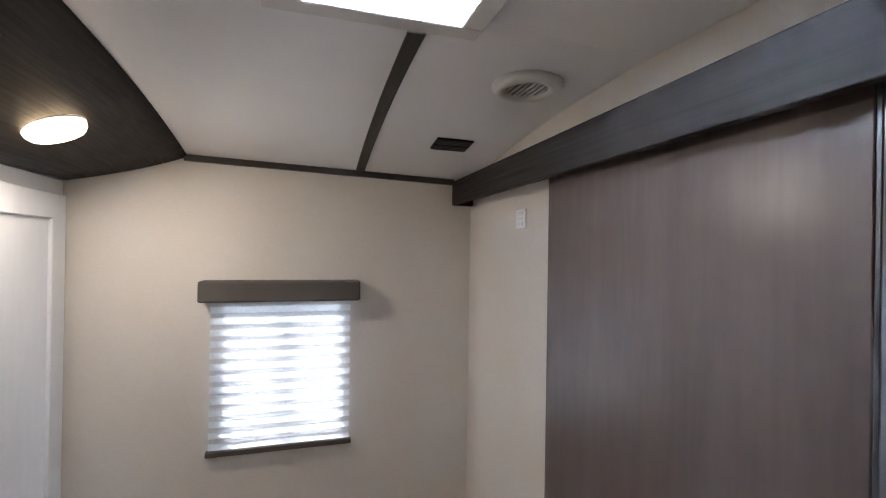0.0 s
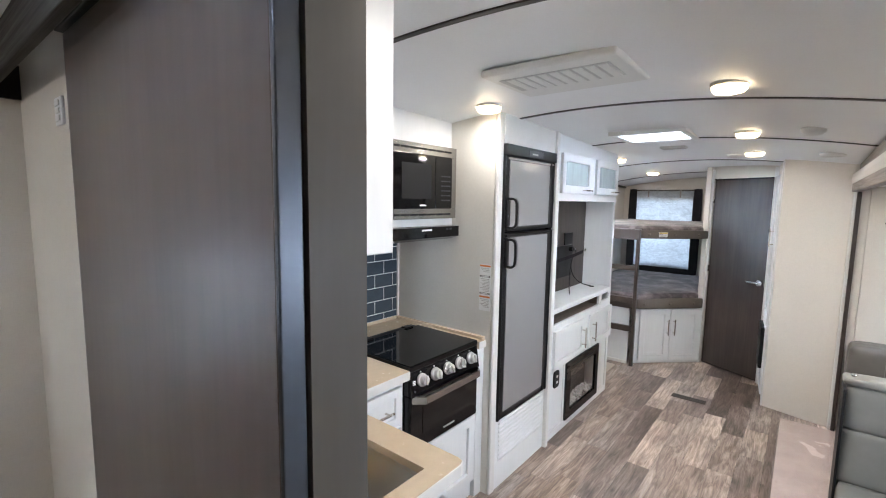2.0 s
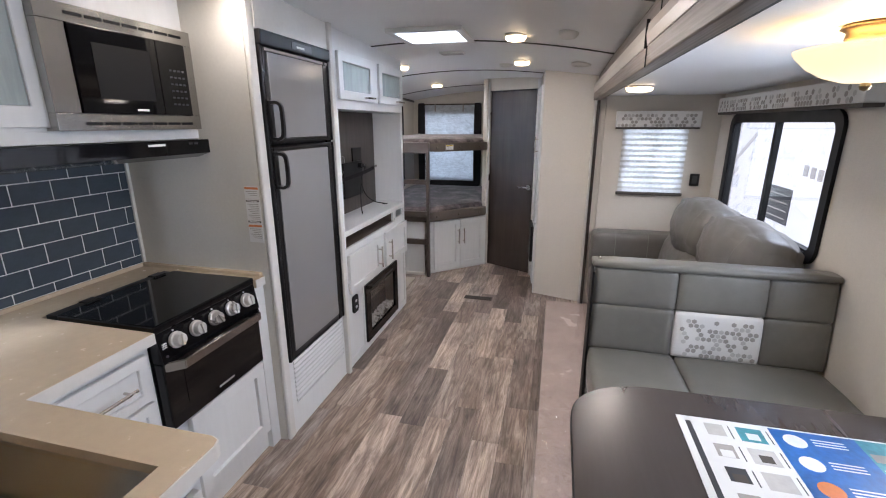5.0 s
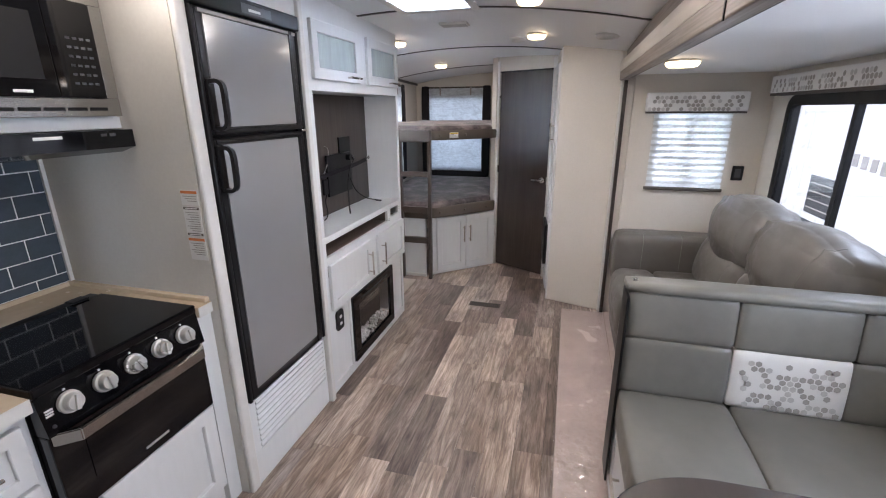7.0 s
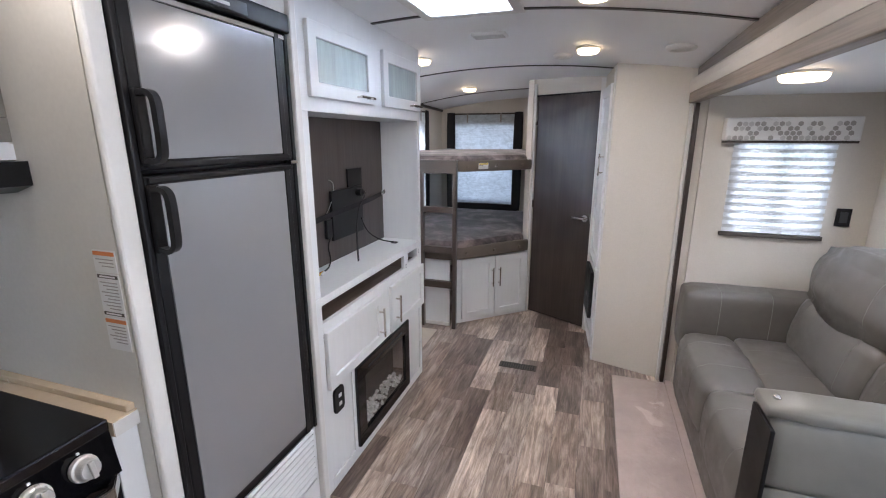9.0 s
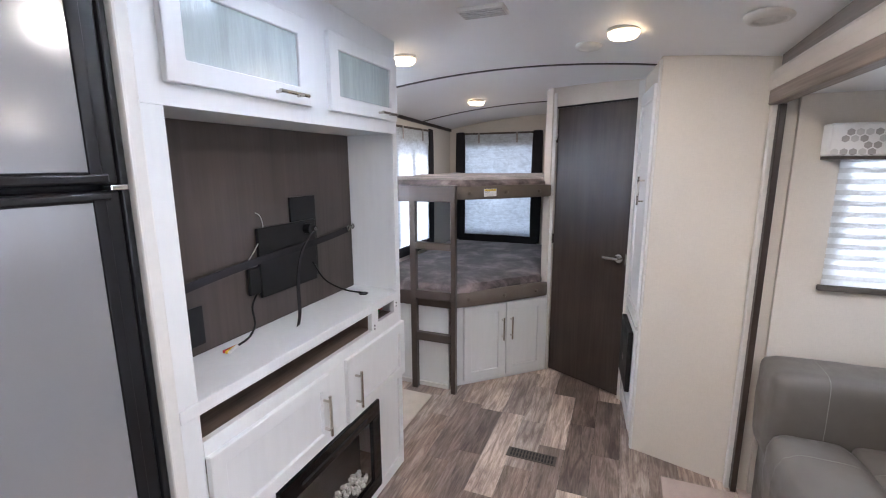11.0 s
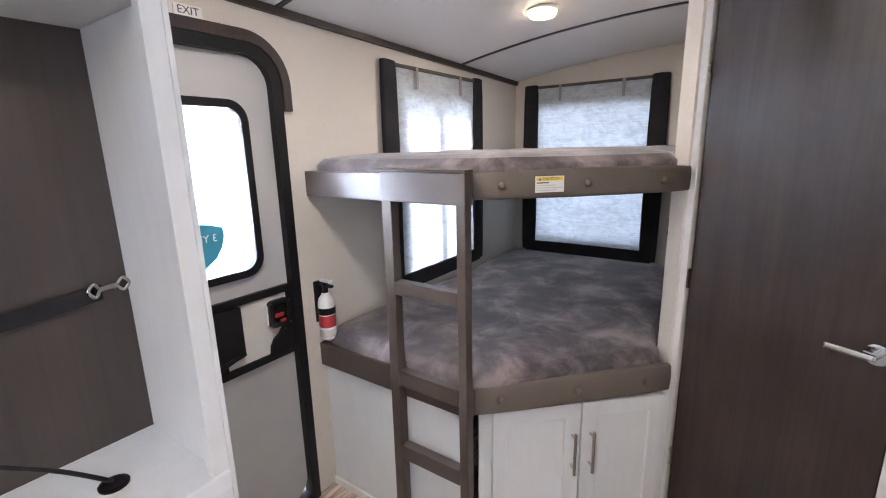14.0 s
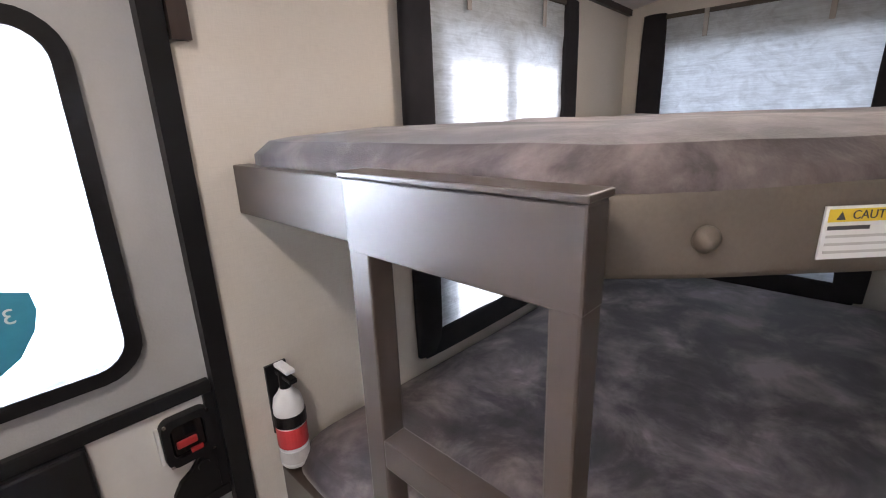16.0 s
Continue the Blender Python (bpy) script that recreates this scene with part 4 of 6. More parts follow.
for q in ((0, 1, 2, 3), (4, 5, 6, 7), (0, 1, 5, 4), (3, 2, 6, 7), (0, 3, 7, 4), (1, 2, 6, 5)):
    kp.faces.new([vs[i] for i in q])
pan = part("control_panel", kp, BLACKG, st)
for k in range(5):
    kx = 2.385 + 0.0985 * k
    kb = lathe(bmesh.new(), [(0.0, 0.0), (0.031, 0.0), (0.032, 0.004), (0.031, 0.012), (0.027, 0.014), (0.0255, 0.016), (0.023, 0.031), (0.021, 0.034), (0.0, 0.034)], 28)
    box(kb, -0.006, 0.006, -0.021, 0.021, 0.034, 0.043, 0.002)
    turn = Matrix.Translation((kx, 1.846, 0.858)) @ Matrix.Rotation(radians(81), 4, "X") @ Matrix.Rotation(radians((-14, 6, 22, -8, 4)[k]), 4, "Z")
    part("knob", kb, SILVER, pan, "round brushed silver knob", smooth=False, m=turn)
    part("dial_mark", boxed(kx - 0.003, kx + 0.003, 1.8495, 1.8535, 0.893, 0.898), PAPER, pan)
for k in range(3):
    part("mark", boxed(2.325, 2.344, 1.8435, 1.8475, 0.846 + 0.008 * k, 0.850 + 0.008 * k), PAPER, pan)
od = part("oven_door", boxed(2.316, 2.856, 1.848, 1.899, 0.514, 0.785, bevel=0.005), BLACKG, st, "black glass oven door")
hb = prism(bmesh.new(), [(2.320, 1.8478), (2.366, 1.796), (2.808, 1.796), (2.854, 1.8478), (2.838, 1.8478), (2.802, 1.808), (2.373, 1.808), (2.337, 1.8478)], 0.755, 0.793)
bmesh.ops.bevel(hb, geom=list(hb.edges), offset=0.003, segments=2, affect="EDGES", clamp_overlap=True)
part("handle", hb, STEEL, od, "flat stainless oven handle with slanting ends")
part("window_glass", boxed(2.40, 2.77, 1.8462, 1.8482, 0.585, 0.735), BLACKG, od)
part("maker_mark", boxed(2.56, 2.65, 1.8464, 1.8481, 0.545, 0.553), GREYA, od)
part("edge_bolt", rod(bmesh.new(), (2.335, 1.849, 0.815), (2.335, 1.838, 0.815), 0.005), GREYBK, pan)
op = thing("range_cabinet", (2.6, 2.1, 0.0), "white shaker panel under the oven", "cabinet")
part("body", boxed(2.310, 2.926, 1.885, 2.54, 0.0, 0.498), WHITE, op)
part("side_stile", boxed(2.861, 2.926, 1.856, 1.884, 0.0, 0.8835), WHITE, op)
shaker(op, Matrix.Translation((0, 1.884, 0)), 2.405, 2.859, 0.11, 0.503, 0.058, name="front_panel", thick=0.028)
part("round_cap", lathe(bmesh.new(), [(0.0, 0.0), (0.050, 0.0), (0.050, 0.006), (0.043, 0.009), (0.038, 0.004), (0.0, 0.004)], 28), BLACK, op, "round black vent cap", m=Matrix.Translation((2.398, 1.8555, 0.335)) @ Matrix.Rotation(radians(90), 4, "X"))
part("screw_hole", rod(bmesh.new(), (2.79, 1.8765, 0.335), (2.79, 1.8745, 0.335), 0.003), BLACK, op)

up = thing("wall_cabinet", (2.3, 2.3, 1.56), "white wall cabinets with an obscure glass door above the range", "wall cabinet")
part("body", boxed(1.234, 2.9265, 2.115, 2.548, 1.562, 2.19), WHITE, up)
UF = Matrix.Translation((0, 2.1145, 0))
g = shaker(up, UF, 1.86, 2.325, 1.615, 2.10, 0.065, glass=True)
bar_handle(g, UF @ Matrix.Translation((0, -0.02, 0)), 1.98, 1.645, 0.14, False)
part("light_rail", boxed(1.234, 2.9265, 2.102, 2.1145, 1.562, 1.60), WHITE, up)
sc = thing("sink_wall_cabinet", (1.35, 1.6, 1.59), "white wall cabinet over the sink end of the counter", "wall cabinet")
part("body", boxed(1.234, 1.515, 1.19, 2.10, 1.60, 2.26), WHITE, sc)
shaker(sc, Matrix.Translation((1.237, 1.1895, 0)), 0.0, 0.29, 1.593, 2.27, 0.082, name="end_panel", thick=0.024)
SF = Matrix.Translation((1.516, 1.20, 0)) @ Matrix.Rotation(radians(90), 4, "Z")
for k in range(2):
    d = shaker(sc, SF, 0.01 + 0.44 * k, 0.435 + 0.44 * k, 1.61, 2.18, 0.06)
    bar_handle(d, SF @ Matrix.Translation((0, -0.02, 0)), 0.30 + 0.30 * k, 1.65, 0.13, False)

mw = thing("microwave", (2.62, 2.1, 1.59), "built-in microwave with black glass door in a stainless frame", "microwave")
mf = bmesh.new()
for a in ((2.300, 2.905, 1.938, 1.994), (2.300, 2.905, 1.604, 1.660), (2.300, 2.385, 1.660, 1.938), (2.862, 2.905, 1.660, 1.938)):
    box(mf, a[0], a[1], 2.060, 2.1135, a[2], a[3], 0.002)
mwf = part("trim_frame", mf, STEEL, mw, "brushed stainless trim frame")
for k in range(7):
    part("vent_slot", boxed(2.39 + 0.068 * k, 2.447 + 0.068 * k, 2.0575, 2.0605, 1.962, 1.972), BLACK, mwf)
    part("vent_slot", boxed(2.39 + 0.068 * k, 2.447 + 0.068 * k, 2.0575, 2.0605, 1.622, 1.632), BLACK, mwf)
mwd = part("door", boxed(2.387, 2.715, 2.053, 2.1135, 1.661, 1.937, bevel=0.003), BLACKG, mw, "black glass door")
part("window_mesh", boxed(2.455, 2.68, 2.0515, 2.0535, 1.71, 1.89), BLACK, mwd, "grey see-through mesh")
mwp = part("control_panel", boxed(2.717, 2.860, 2.054, 2.1135, 1.661, 1.937, bevel=0.003), BLACKG, mw)
part("maker_mark", boxed(2.59, 2.64, 2.0515, 2.0533, 1.672, 1.680), PAPER, mwd)
for r in range(6):
    for c in range(4):
        part("key", boxed(2.765 + 0.021 * c, 2.778 + 0.021 * c, 2.0525, 2.0542, 1.70 + 0.026 * r, 1.707 + 0.026 * r), GREYBK, mwp)

hd = thing("range_hood", (2.5, 2.2, 1.50), "low black range hood under the microwave", "range hood")
hbm = bmesh.new()
hp = [(2.045, 1.560), (2.045, 1.502), (2.11, 1.482), (2.54, 1.462), (2.54, 1.560)]
e2 = [[hbm.verts.new((x, y, z)) for y, z in hp] for x in (2.06, 2.9180)]
for k in range(5):
    hbm.faces.new((e2[0][k], e2[0][(k + 1) % 5], e2[1][(k + 1) % 5], e2[1][k]))
hbm.faces.new(e2[0])
hbm.faces.new(e2[1])
part("body", hbm, BLACKG, hd)
part("maker_mark", boxed(2.60, 2.68, 2.0435, 2.0455, 1.540, 1.549), PAPER, hd)
for k in range(2):
    part("rocker", boxed(2.80 + 0.03 * k, 2.82 + 0.03 * k, 2.0425, 2.0455, 1.541, 1.550), GREYBK, hd)

# tiled splashback: tiles are laid below, as pieces of it
splash = thing("splashback", (2.55, 2.54, 0.93), "slate-grey subway tile splashback with white joints", "splashback")
part("grout_bed", boxed(2.20, 2.912, 2.5415, 2.5495, 0.9256, 1.50), GROUT, splash)
part("lower_ledge", boxed(2.20, 2.912, 2.530, 2.5412, 0.9257, 0.9435, bevel=0.002), COUNTER, splash, "stone lip under the tiles")
part("edge_strip", boxed(2.9125, 2.9265, 2.532, 2.5495, 0.933, 1.50), TRIMW, splash, "white edge strip")
TH, TW = 0.0835, 0.153
tm = {}
for r in range(8):
    z0, z1 = max(0.904 + r * TH, 0.946), min(0.904 + (r + 1) * TH - 0.005, 1.499)
    if z1 - z0 < 0.02:
        continue
    x = 2.182 - (0 if r % 2 == 0 else TW / 2)
    while x < 2.911:
        a, b = max(x + 0.005, 2.203), min(x + TW, 2.911)
        if b - a > 0.02:
            key = (round(b - a, 3), round(z1 - z0, 3))
            if key not in tm:
                t = boxed(0, key[0], -0.0030, 0, 0, key[1], bevel=0.0010, seg=1)
                tm[key] = bpy.data.meshes.new("tile")
                t.to_mesh(tm[key])
                t.free()
                tm[key].materials.append(TILE)
            o = new("tile", tm[key])
            o.parent = splash
            o.matrix_parent_inverse = Matrix.Translation(-BASES[splash.name])
            o.location = (a, 2.5415, z0)
        x += TW

# ---- refrigerator wall ----
setting("wall_fridge_side", boxed(2.927, 2.978, 1.815, 2.548, 0.0, zc(2.94, 1.81) + 0.02), PANELW, "pale panel between range and refrigerator", "wall")
setting("trim", boxed(2.925, 2.980, 1.792, 1.8145, 0.0, zc(2.94, 1.8) + 0.01, bevel=0.010, seg=3), TRIMW, "white rounded edge of the refrigerator panel", "trim")
for k, (la, lb) in enumerate(((1.296, 1.352), (1.180, 1.293), (1.090, 1.177))):
    lab = thing("warning_label", (2.924, 1.86, la), "white safety label with a red heading on the side panel", "label", group="labels on the panel")
    part("sheet", boxed(2.9245, 2.9268, 1.822, 1.896, la, lb), PAPER, lab)
    if k == 1:
        for zq in (lb - 0.012, la + 0.004):
            part("frame_line", boxed(2.9236, 2.9247, 1.825, 1.893, zq, zq + 0.009), BROWNC, lab)
            part("frame_fill", boxed(2.9231, 2.9238, 1.833, 1.885, zq + 0.0025, zq + 0.0065), PAPER, lab)
    else:
        part("heading", boxed(2.9235, 2.9247, 1.824, 1.894, lb - 0.013, lb - 0.003), ORANGE, lab)
    for q in range(int((lb - la - 0.03) / 0.0085)):
        part("line_of_print", boxed(2.9237, 2.9247, 1.830, 1.888 - 0.009 * (q % 3), lb - 0.024 - 0.0085 * q, lb - 0.0215 - 0.0085 * q), GREYA, lab)

setting("wall_fridge_head", boxed(2.9795, 3.6035, 1.790, 1.8295, 2.018, zc(3.0, 1.8) + 0.02), TRIMW, "white filler panel above the refrigerator", "wall")

fr = thing("refrigerator", (3.3, 2.1, 0.44), "two-door grey refrigerator with black frame and handles", "refrigerator")
part("body", boxed(2.982, 3.60, 1.83, 2.54, 0.43, 2.0), BLACK, fr)
ff = bmesh.new()
box(ff, 2.982, 3.60, 1.772, 1.8295, 1.955, 2.016, 0.006)
box(ff, 2.982, 2.999, 1.784, 1.8295, 0.43, 1.954, 0.004)
box(ff, 3.583, 3.60, 1.784, 1.8295, 0.43, 1.954, 0.004)
part("frame", ff, BLACK, fr)
part("name_plate", boxed(3.22, 3.40, 1.7700, 1.7725, 1.966, 2.000, bevel=0.001), GREYBK, fr, "raised dark plate on the top rail")
part("maker_mark", boxed(3.26, 3.33, 1.7690, 1.7702, 1.976, 1.985), GREYB, fr)


def fridge_door(z0, z1, h0, h1, lip_low):
    d = part("door", boxed(3.000, 3.580, 1.786, 1.829, z0, z1, bevel=0.006, seg=3), BLACK, fr, "black-edged door")
    part("panel", boxed(3.031, 3.522, 1.7815, 1.7865, z0 + (0.026 if lip_low else 0.042), z1 - 0.022), FRIDGE, d, "smooth grey metal insert")
    part("side_channel", boxed(3.524, 3.548, 1.7795, 1.7862, z0 + 0.004, z1 - 0.004, bevel=0.002), BLACK, d)
    part("edge_lip", boxed(3.010, 3.560, 1.7785, 1.7862, *((z0 + 0.003, z0 + 0.022) if lip_low else (z1 - 0.019, z1 - 0.003)), bevel=0.004), BLACK, d)
    part("handle_plate", boxed(2.999, 3.030, 1.770, 1.7855, h0 - 0.018, h1 + 0.018, bevel=0.005, seg=3), BLACK, d)
    ribbon("handle", [(3.013, 1.775, h1), (3.011, 1.748, h1 + 0.003), (3.008, 1.731, h1 - 0.004), (3.006, 1.724, h1 - 0.022), (3.005, 1.722, (h0 + h1) / 2), (3.006, 1.724, h0 + 0.022), (3.008, 1.731, h0 + 0.004), (3.011, 1.748, h0 - 0.003), (3.013, 1.775, h0)], 0.0125, (1.0, 0.25, 0.0), BLACK, d, 0.013)


fridge_door(1.536, 1.952, 1.568, 1.708, True)
fridge_door(0.435, 1.523, 1.348, 1.484, False)
part("hinge", boxed(3.556, 3.592, 1.774, 1.80, 1.524, 1.5355, bevel=0.002), CHROME, fr)
# reflection at the door's head, painted as a lighter grey strip
part("reflection_strip", boxed(3.012, 3.575, 1.7800, 1.7862, 1.934, 1.946), GREYA, fr, "grey strip painting the reflection along the upper door's head")

vp = thing("vent_panel", (3.3, 1.8, 0.0), "white louvred vent panel below the refrigerator", "vent panel")
part("backing", boxed(2.982, 3.602, 1.812, 1.83, 0.0, 0.4285), WHITE, vp)
part("toe_board", boxed(2.982, 3.602, 1.80, 1.8115, 0.002, 0.165), WHITE, vp)
for a in ((2.982, 3.02), (3.585, 3.602)):
    part("side_rail", boxed(a[0], a[1], 1.80, 1.8115, 0.166, 0.428), WHITE, vp)
# dark sheet over the white backing paints the shade between slats
part("gap_shade", boxed(3.02, 3.585, 1.8105, 1.8118, 0.166, 0.428), GREYBK, vp, "dark sheet painting the shade behind the slats")
for k in range(9):
    s = boxed(3.02, 3.585, -0.012, 0.004, -0.009, 0.009, bevel=0.003)
    part("slat", s, WHITE, vp, m=Matrix.Translation((0, 1.806, 0.185 + 0.0275 * k)) @ Matrix.Rotation(radians(-28), 4, "X"))

# ---- television cabinet with fireplace ----
setting("trim", boxed(3.604, 3.640, 1.772, 1.822, 0.0, zc(3.62, 1.78) + 0.004, bevel=0.006), TRIMW, "white upright between refrigerator and cabinet", "trim")
tv = thing("media_cabinet", (4.25, 2.1, 0.0), "white media cabinet with open television niche and fireplace", "cabinet")
part("side", boxed(3.642, 3.655, 1.80, 2.54, 0.0, zc(3.65, 1.8) + 0.02), WHITE, tv)
part("side", boxed(4.862, 4.870, 1.80, 2.54, 0.0, zc(4.87, 1.8) + 0.02), WHITE, tv)
part("upper_body", boxed(3.656, 4.861, 1.80, 2.54, 1.712, zc(3.66, 1.8) + 0.02), WHITE, tv)
ff = bmesh.new()
box(ff, 3.656, 3.712, 1.80, 1.82, 0.0, 1.711)
box(ff, 4.832, 4.861, 1.80, 1.82, 0.0, 1.711)
box(ff, 3.713, 4.831, 1.80, 1.82, 0.792, 0.842)
box(ff, 4.648, 4.803, 1.80, 1.82, 0.842, 0.863)
box(ff, 3.713, 4.831, 1.80, 1.82, 0.505, 0.535)
box(ff, 4.592, 4.648, 1.80, 1.82, 0.842, 0.923)
box(ff, 4.803, 4.831, 1.80, 1.82, 0.842, 0.923)
box(ff, 4.25, 4.38, 1.80, 1.82, 0.536, 0.791)
box(ff, 3.713, 4.831, 1.80, 1.82, 0.0, 0.055)
box(ff, 3.713, 3.95, 1.808, 1.82, 0.056, 0.504)
box(ff, 4.612, 4.831, 1.808, 1.82, 0.056, 0.504)
box(ff, 3.925, 3.95, 1.80, 1.8075, 0.056, 0.504)
box(ff, 4.612, 4.632, 1.80, 1.8075, 0.056, 0.504)
part("face_frame", ff, WHITE, tv)
part("shelf", boxed(3.656, 4.861, 1.796, 2.07, 0.924, 0.962, bevel=0.003), WHITE, tv)
part("slot_back", boxed(3.713, 4.86, 1.98, 1.99, 0.60, 0.923), FASCIAW, tv, "brown board inside the open slot")
part("slot_floor", boxed(3.713, 4.86, 1.821, 1.979, 0.834, 0.841), FASCIAW, tv)
part("niche_back", boxed(3.656, 4.861, 2.056, 2.07, 0.963, 1.711), NICHE, tv, "dark wood-grain back panel")
part("niche_liner", boxed(4.846, 4.8612, 1.822, 2.055, 0.963, 1.711), WHITE, tv)
TF = Matrix.Translation((0, 1.7995, 0))
for x0, x1 in ((3.715, 4.235), (4.345, 4.845)):
    d = shaker(tv, TF, x0, x1, 1.765, 2.035, 0.055, glass=True, label="white framed glass door")
    bar_handle(d, TF @ Matrix.Translation((0, -0.02, 0)), x1 - 0.12, 1.79, 0.13, False)
d = shaker(tv, TF, 3.712, 4.245, 0.525, 0.80, 0.05, label="white shaker door")
bar_handle(d, TF @ Matrix.Translation((0, -0.02, 0)), 4.20, 0.655, 0.16, True)
d = shaker(tv, TF, 4.362, 4.868, 0.520, 0.80, 0.05, label="white shaker door")
bar_handle(d, TF @ Matrix.Translation((0, -0.02, 0)), 4.415, 0.655, 0.16, True)
for zz in (0.842, 0.858, 0.888, 0.905):
    part("screw_hole", rod(bmesh.new(), (4.615 if zz < 0.87 else 4.823, 1.7998, zz), (4.615 if zz < 0.87 else 4.823, 1.798, zz), 0.004), BLACK, tv)
part("cable_port", lathe(bmesh.new(), [(0.0, 0), (0.022, 0), (0.023, 0.004), (0.018, 0.005), (0.0, 0.003)], 20, (4.73, 1.925, 0.9625)), BLACK, tv, "black plastic cable port")

fp = thing("electric_fireplace", (4.28, 1.81, 0.06), "black electric fireplace with pale glass crystals", "fireplace")
fb2 = bmesh.new()
for a in ((3.952, 4.61, 0.43, 0.503), (3.952, 4.61, 0.058, 0.12), (3.952, 4.03, 0.12, 0.43), (4.545, 4.61, 0.12, 0.43)):
    box(fb2, a[0], a[1], 1.785, 1.8075, a[2], a[3], 0.002)
part("surround", fb2, BLACKG, fp)
part("firebox", boxed(3.96, 4.60, 1.90, 1.93, 0.06, 0.50), BLACK, fp)
part("firebox_floor", boxed(4.0, 4.57, 1.81, 1.90, 0.10, 0.125), BLACK, fp)
part("heater_slot", boxed(4.06, 4.50, 1.7835, 1.7855, 0.455, 0.468), BLACK, fp)
cr = bmesh.new()
rng = random.Random(4)
for k in range(240):
    x, y = rng.uniform(4.04, 4.53), rng.uniform(1.806, 1.885)
    s = rng.uniform(0.006, 0.013)
    bmesh.ops.create_icosphere(cr, subdivisions=1, radius=s, matrix=Matrix.Translation((x, y, 0.128 + rng.uniform(0, 0.032))) @ Matrix.Rotation(rng.uniform(0, 3), 4, "X"))
part("crystals", cr, EMBER, fp, "heap of pale glass crystals")
gl = part("glass", boxed(4.031, 4.544, 1.794, 1.797, 0.121, 0.429), PANE, fp)
gl.visible_shadow = False
out = thing("power_outlet", (3.79, 1.8, 0.37), "black outlet with two sockets on the cabinet face", "outlet")
part("plate", prism(bmesh.new(), [(-0.04, -0.045), (-0.03, -0.06), (0.03, -0.06), (0.04, -0.045), (0.04, 0.045), (0.03, 0.06), (-0.03, 0.06), (-0.04, 0.045)], 0, 0.012), BLACK, out, m=Matrix.Translation((3.80, 1.8078, 0.43)) @ Matrix.Rotation(radians(90), 4, "X"))
for dz in (0.022, -0.022):
    part("socket", boxed(3.79, 3.812, 1.7925, 1.796, 0.43 + dz - 0.008, 0.43 + dz + 0.008), PAPER, out)

mt = thing("television_bracket", (4.35, 2.05, 1.1), "bare black television wall bracket with folded arm", "bracket")
part("wall_plate", boxed(4.40, 4.56, 2.046, 2.0555, 1.09, 1.445, bevel=0.002), BLACK, mt)
part("screen_plate", boxed(4.20, 4.53, 2.030, 2.045, 1.08, 1.345, bevel=0.003), BLACK, mt)
# the black arm also stands in for the shadow behind the plate
part("arm", boxed(4.15, 4.24, 2.036, 2.052, 1.10, 1.20, bevel=0.004), BLACK, mt)
part("hub", rod(bmesh.new(), (4.47, 2.045, 1.31), (4.47, 2.0, 1.31), 0.022, 16), BLACK, mt)
part("hub_bolt", rod(bmesh.new(), (4.475, 2.0, 1.31), (4.475, 1.985, 1.31), 0.010, 12), CHROME, mt)
strap = thing("tie_down_strap", (4.3, 2.03, 1.2), "black webbing strap stretched across the niche", "strap")
sbm = bmesh.new()
prev = None
for k in range(25):
    s = k / 24
    x = 3.67 + 1.13 * s
    z = 1.175 + 0.10 * s + 0.012 * math.sin(5 * s)
    y = 2.018 + 0.022 * s - 0.01 * math.sin(math.pi * s)
    row = [sbm.verts.new(v) for v in ((x, y, z - 0.014), (x, y, z + 0.014), (x, y + 0.002, z + 0.014), (x, y + 0.002, z - 0.014))]
    if prev:
        for q in range(4):
            sbm.faces.new((prev[q], prev[(q + 1) % 4], row[(q + 1) % 4], row[q]))
    prev = row
part("webbing", sbm, BLACKF, strap)
part("clip", rod(bmesh.new(), (4.795, 2.036, 1.270), (4.822, 2.036, 1.272), 0.0055, 12), STEEL, strap, "steel snap clip")
tube("clip_eye", [(4.795, 2.034, 1.270), (4.787, 2.033, 1.282), (4.778, 2.033, 1.270), (4.787, 2.033, 1.258), (4.795, 2.034, 1.270)], 0.0035, STEEL, strap)
tube("ring", [(4.822, 2.036, 1.272), (4.832, 2.035, 1.284), (4.842, 2.036, 1.272), (4.832, 2.037, 1.261), (4.822, 2.036, 1.272)], 0.0035, STEEL, strap)


hs = thing("hanging_strap", (4.42, 2.02, 1.0), "loose black strap end hanging from the bracket", "strap")
ribbon("tail", [(4.47, 1.99, 1.30), (4.40, 1.95, 1.297), (4.335, 1.948, 1.240), (4.305, 1.95, 1.136), (4.302, 1.95, 1.008), (4.255, 1.922, 0.9665)], 0.0125, (0.95, 0.2, 0.1), BLACKF, hs)
cc = thing("coax_cable", (4.2, 2.04, 1.3), "thin white coaxial cable from the wall", "cable")
tube("lead", [(4.22, 2.054, 1.40), (4.22, 2.03, 1.385), (4.235, 2.04, 1.33), (4.18, 2.03, 1.27), (4.12, 2.03, 1.215)], 0.0019, GREYB, cc)
pc = thing("power_cable", (4.6, 2.0, 1.0), "thin black cable running to the port", "cable")
tube("lead", [(4.50, 2.03, 1.16), (4.58, 2.03, 1.06), (4.68, 2.0, 0.99), (4.73, 1.93, 0.968)], 0.004, BLACK, pc)
av = thing("audio_video_cable", (3.95, 1.95, 0.97), "dark cable ending in red, yellow and white plugs", "cable")
tube("lead", [(4.18, 2.04, 1.10), (4.15, 2.035, 1.06), (4.14, 2.02, 1.00), (4.09, 2.0, 0.972), (4.02, 1.985, 0.968)], 0.004, BLACK, av)
for k, mat in enumerate((REDP, YELLOW, PAPER)):
    part("plug", rod(bmesh.new(), (4.02, 1.985, 0.9690), (3.965, 1.978 - 0.012 * k + 0.008, 0.9690), 0.0055), mat, av)
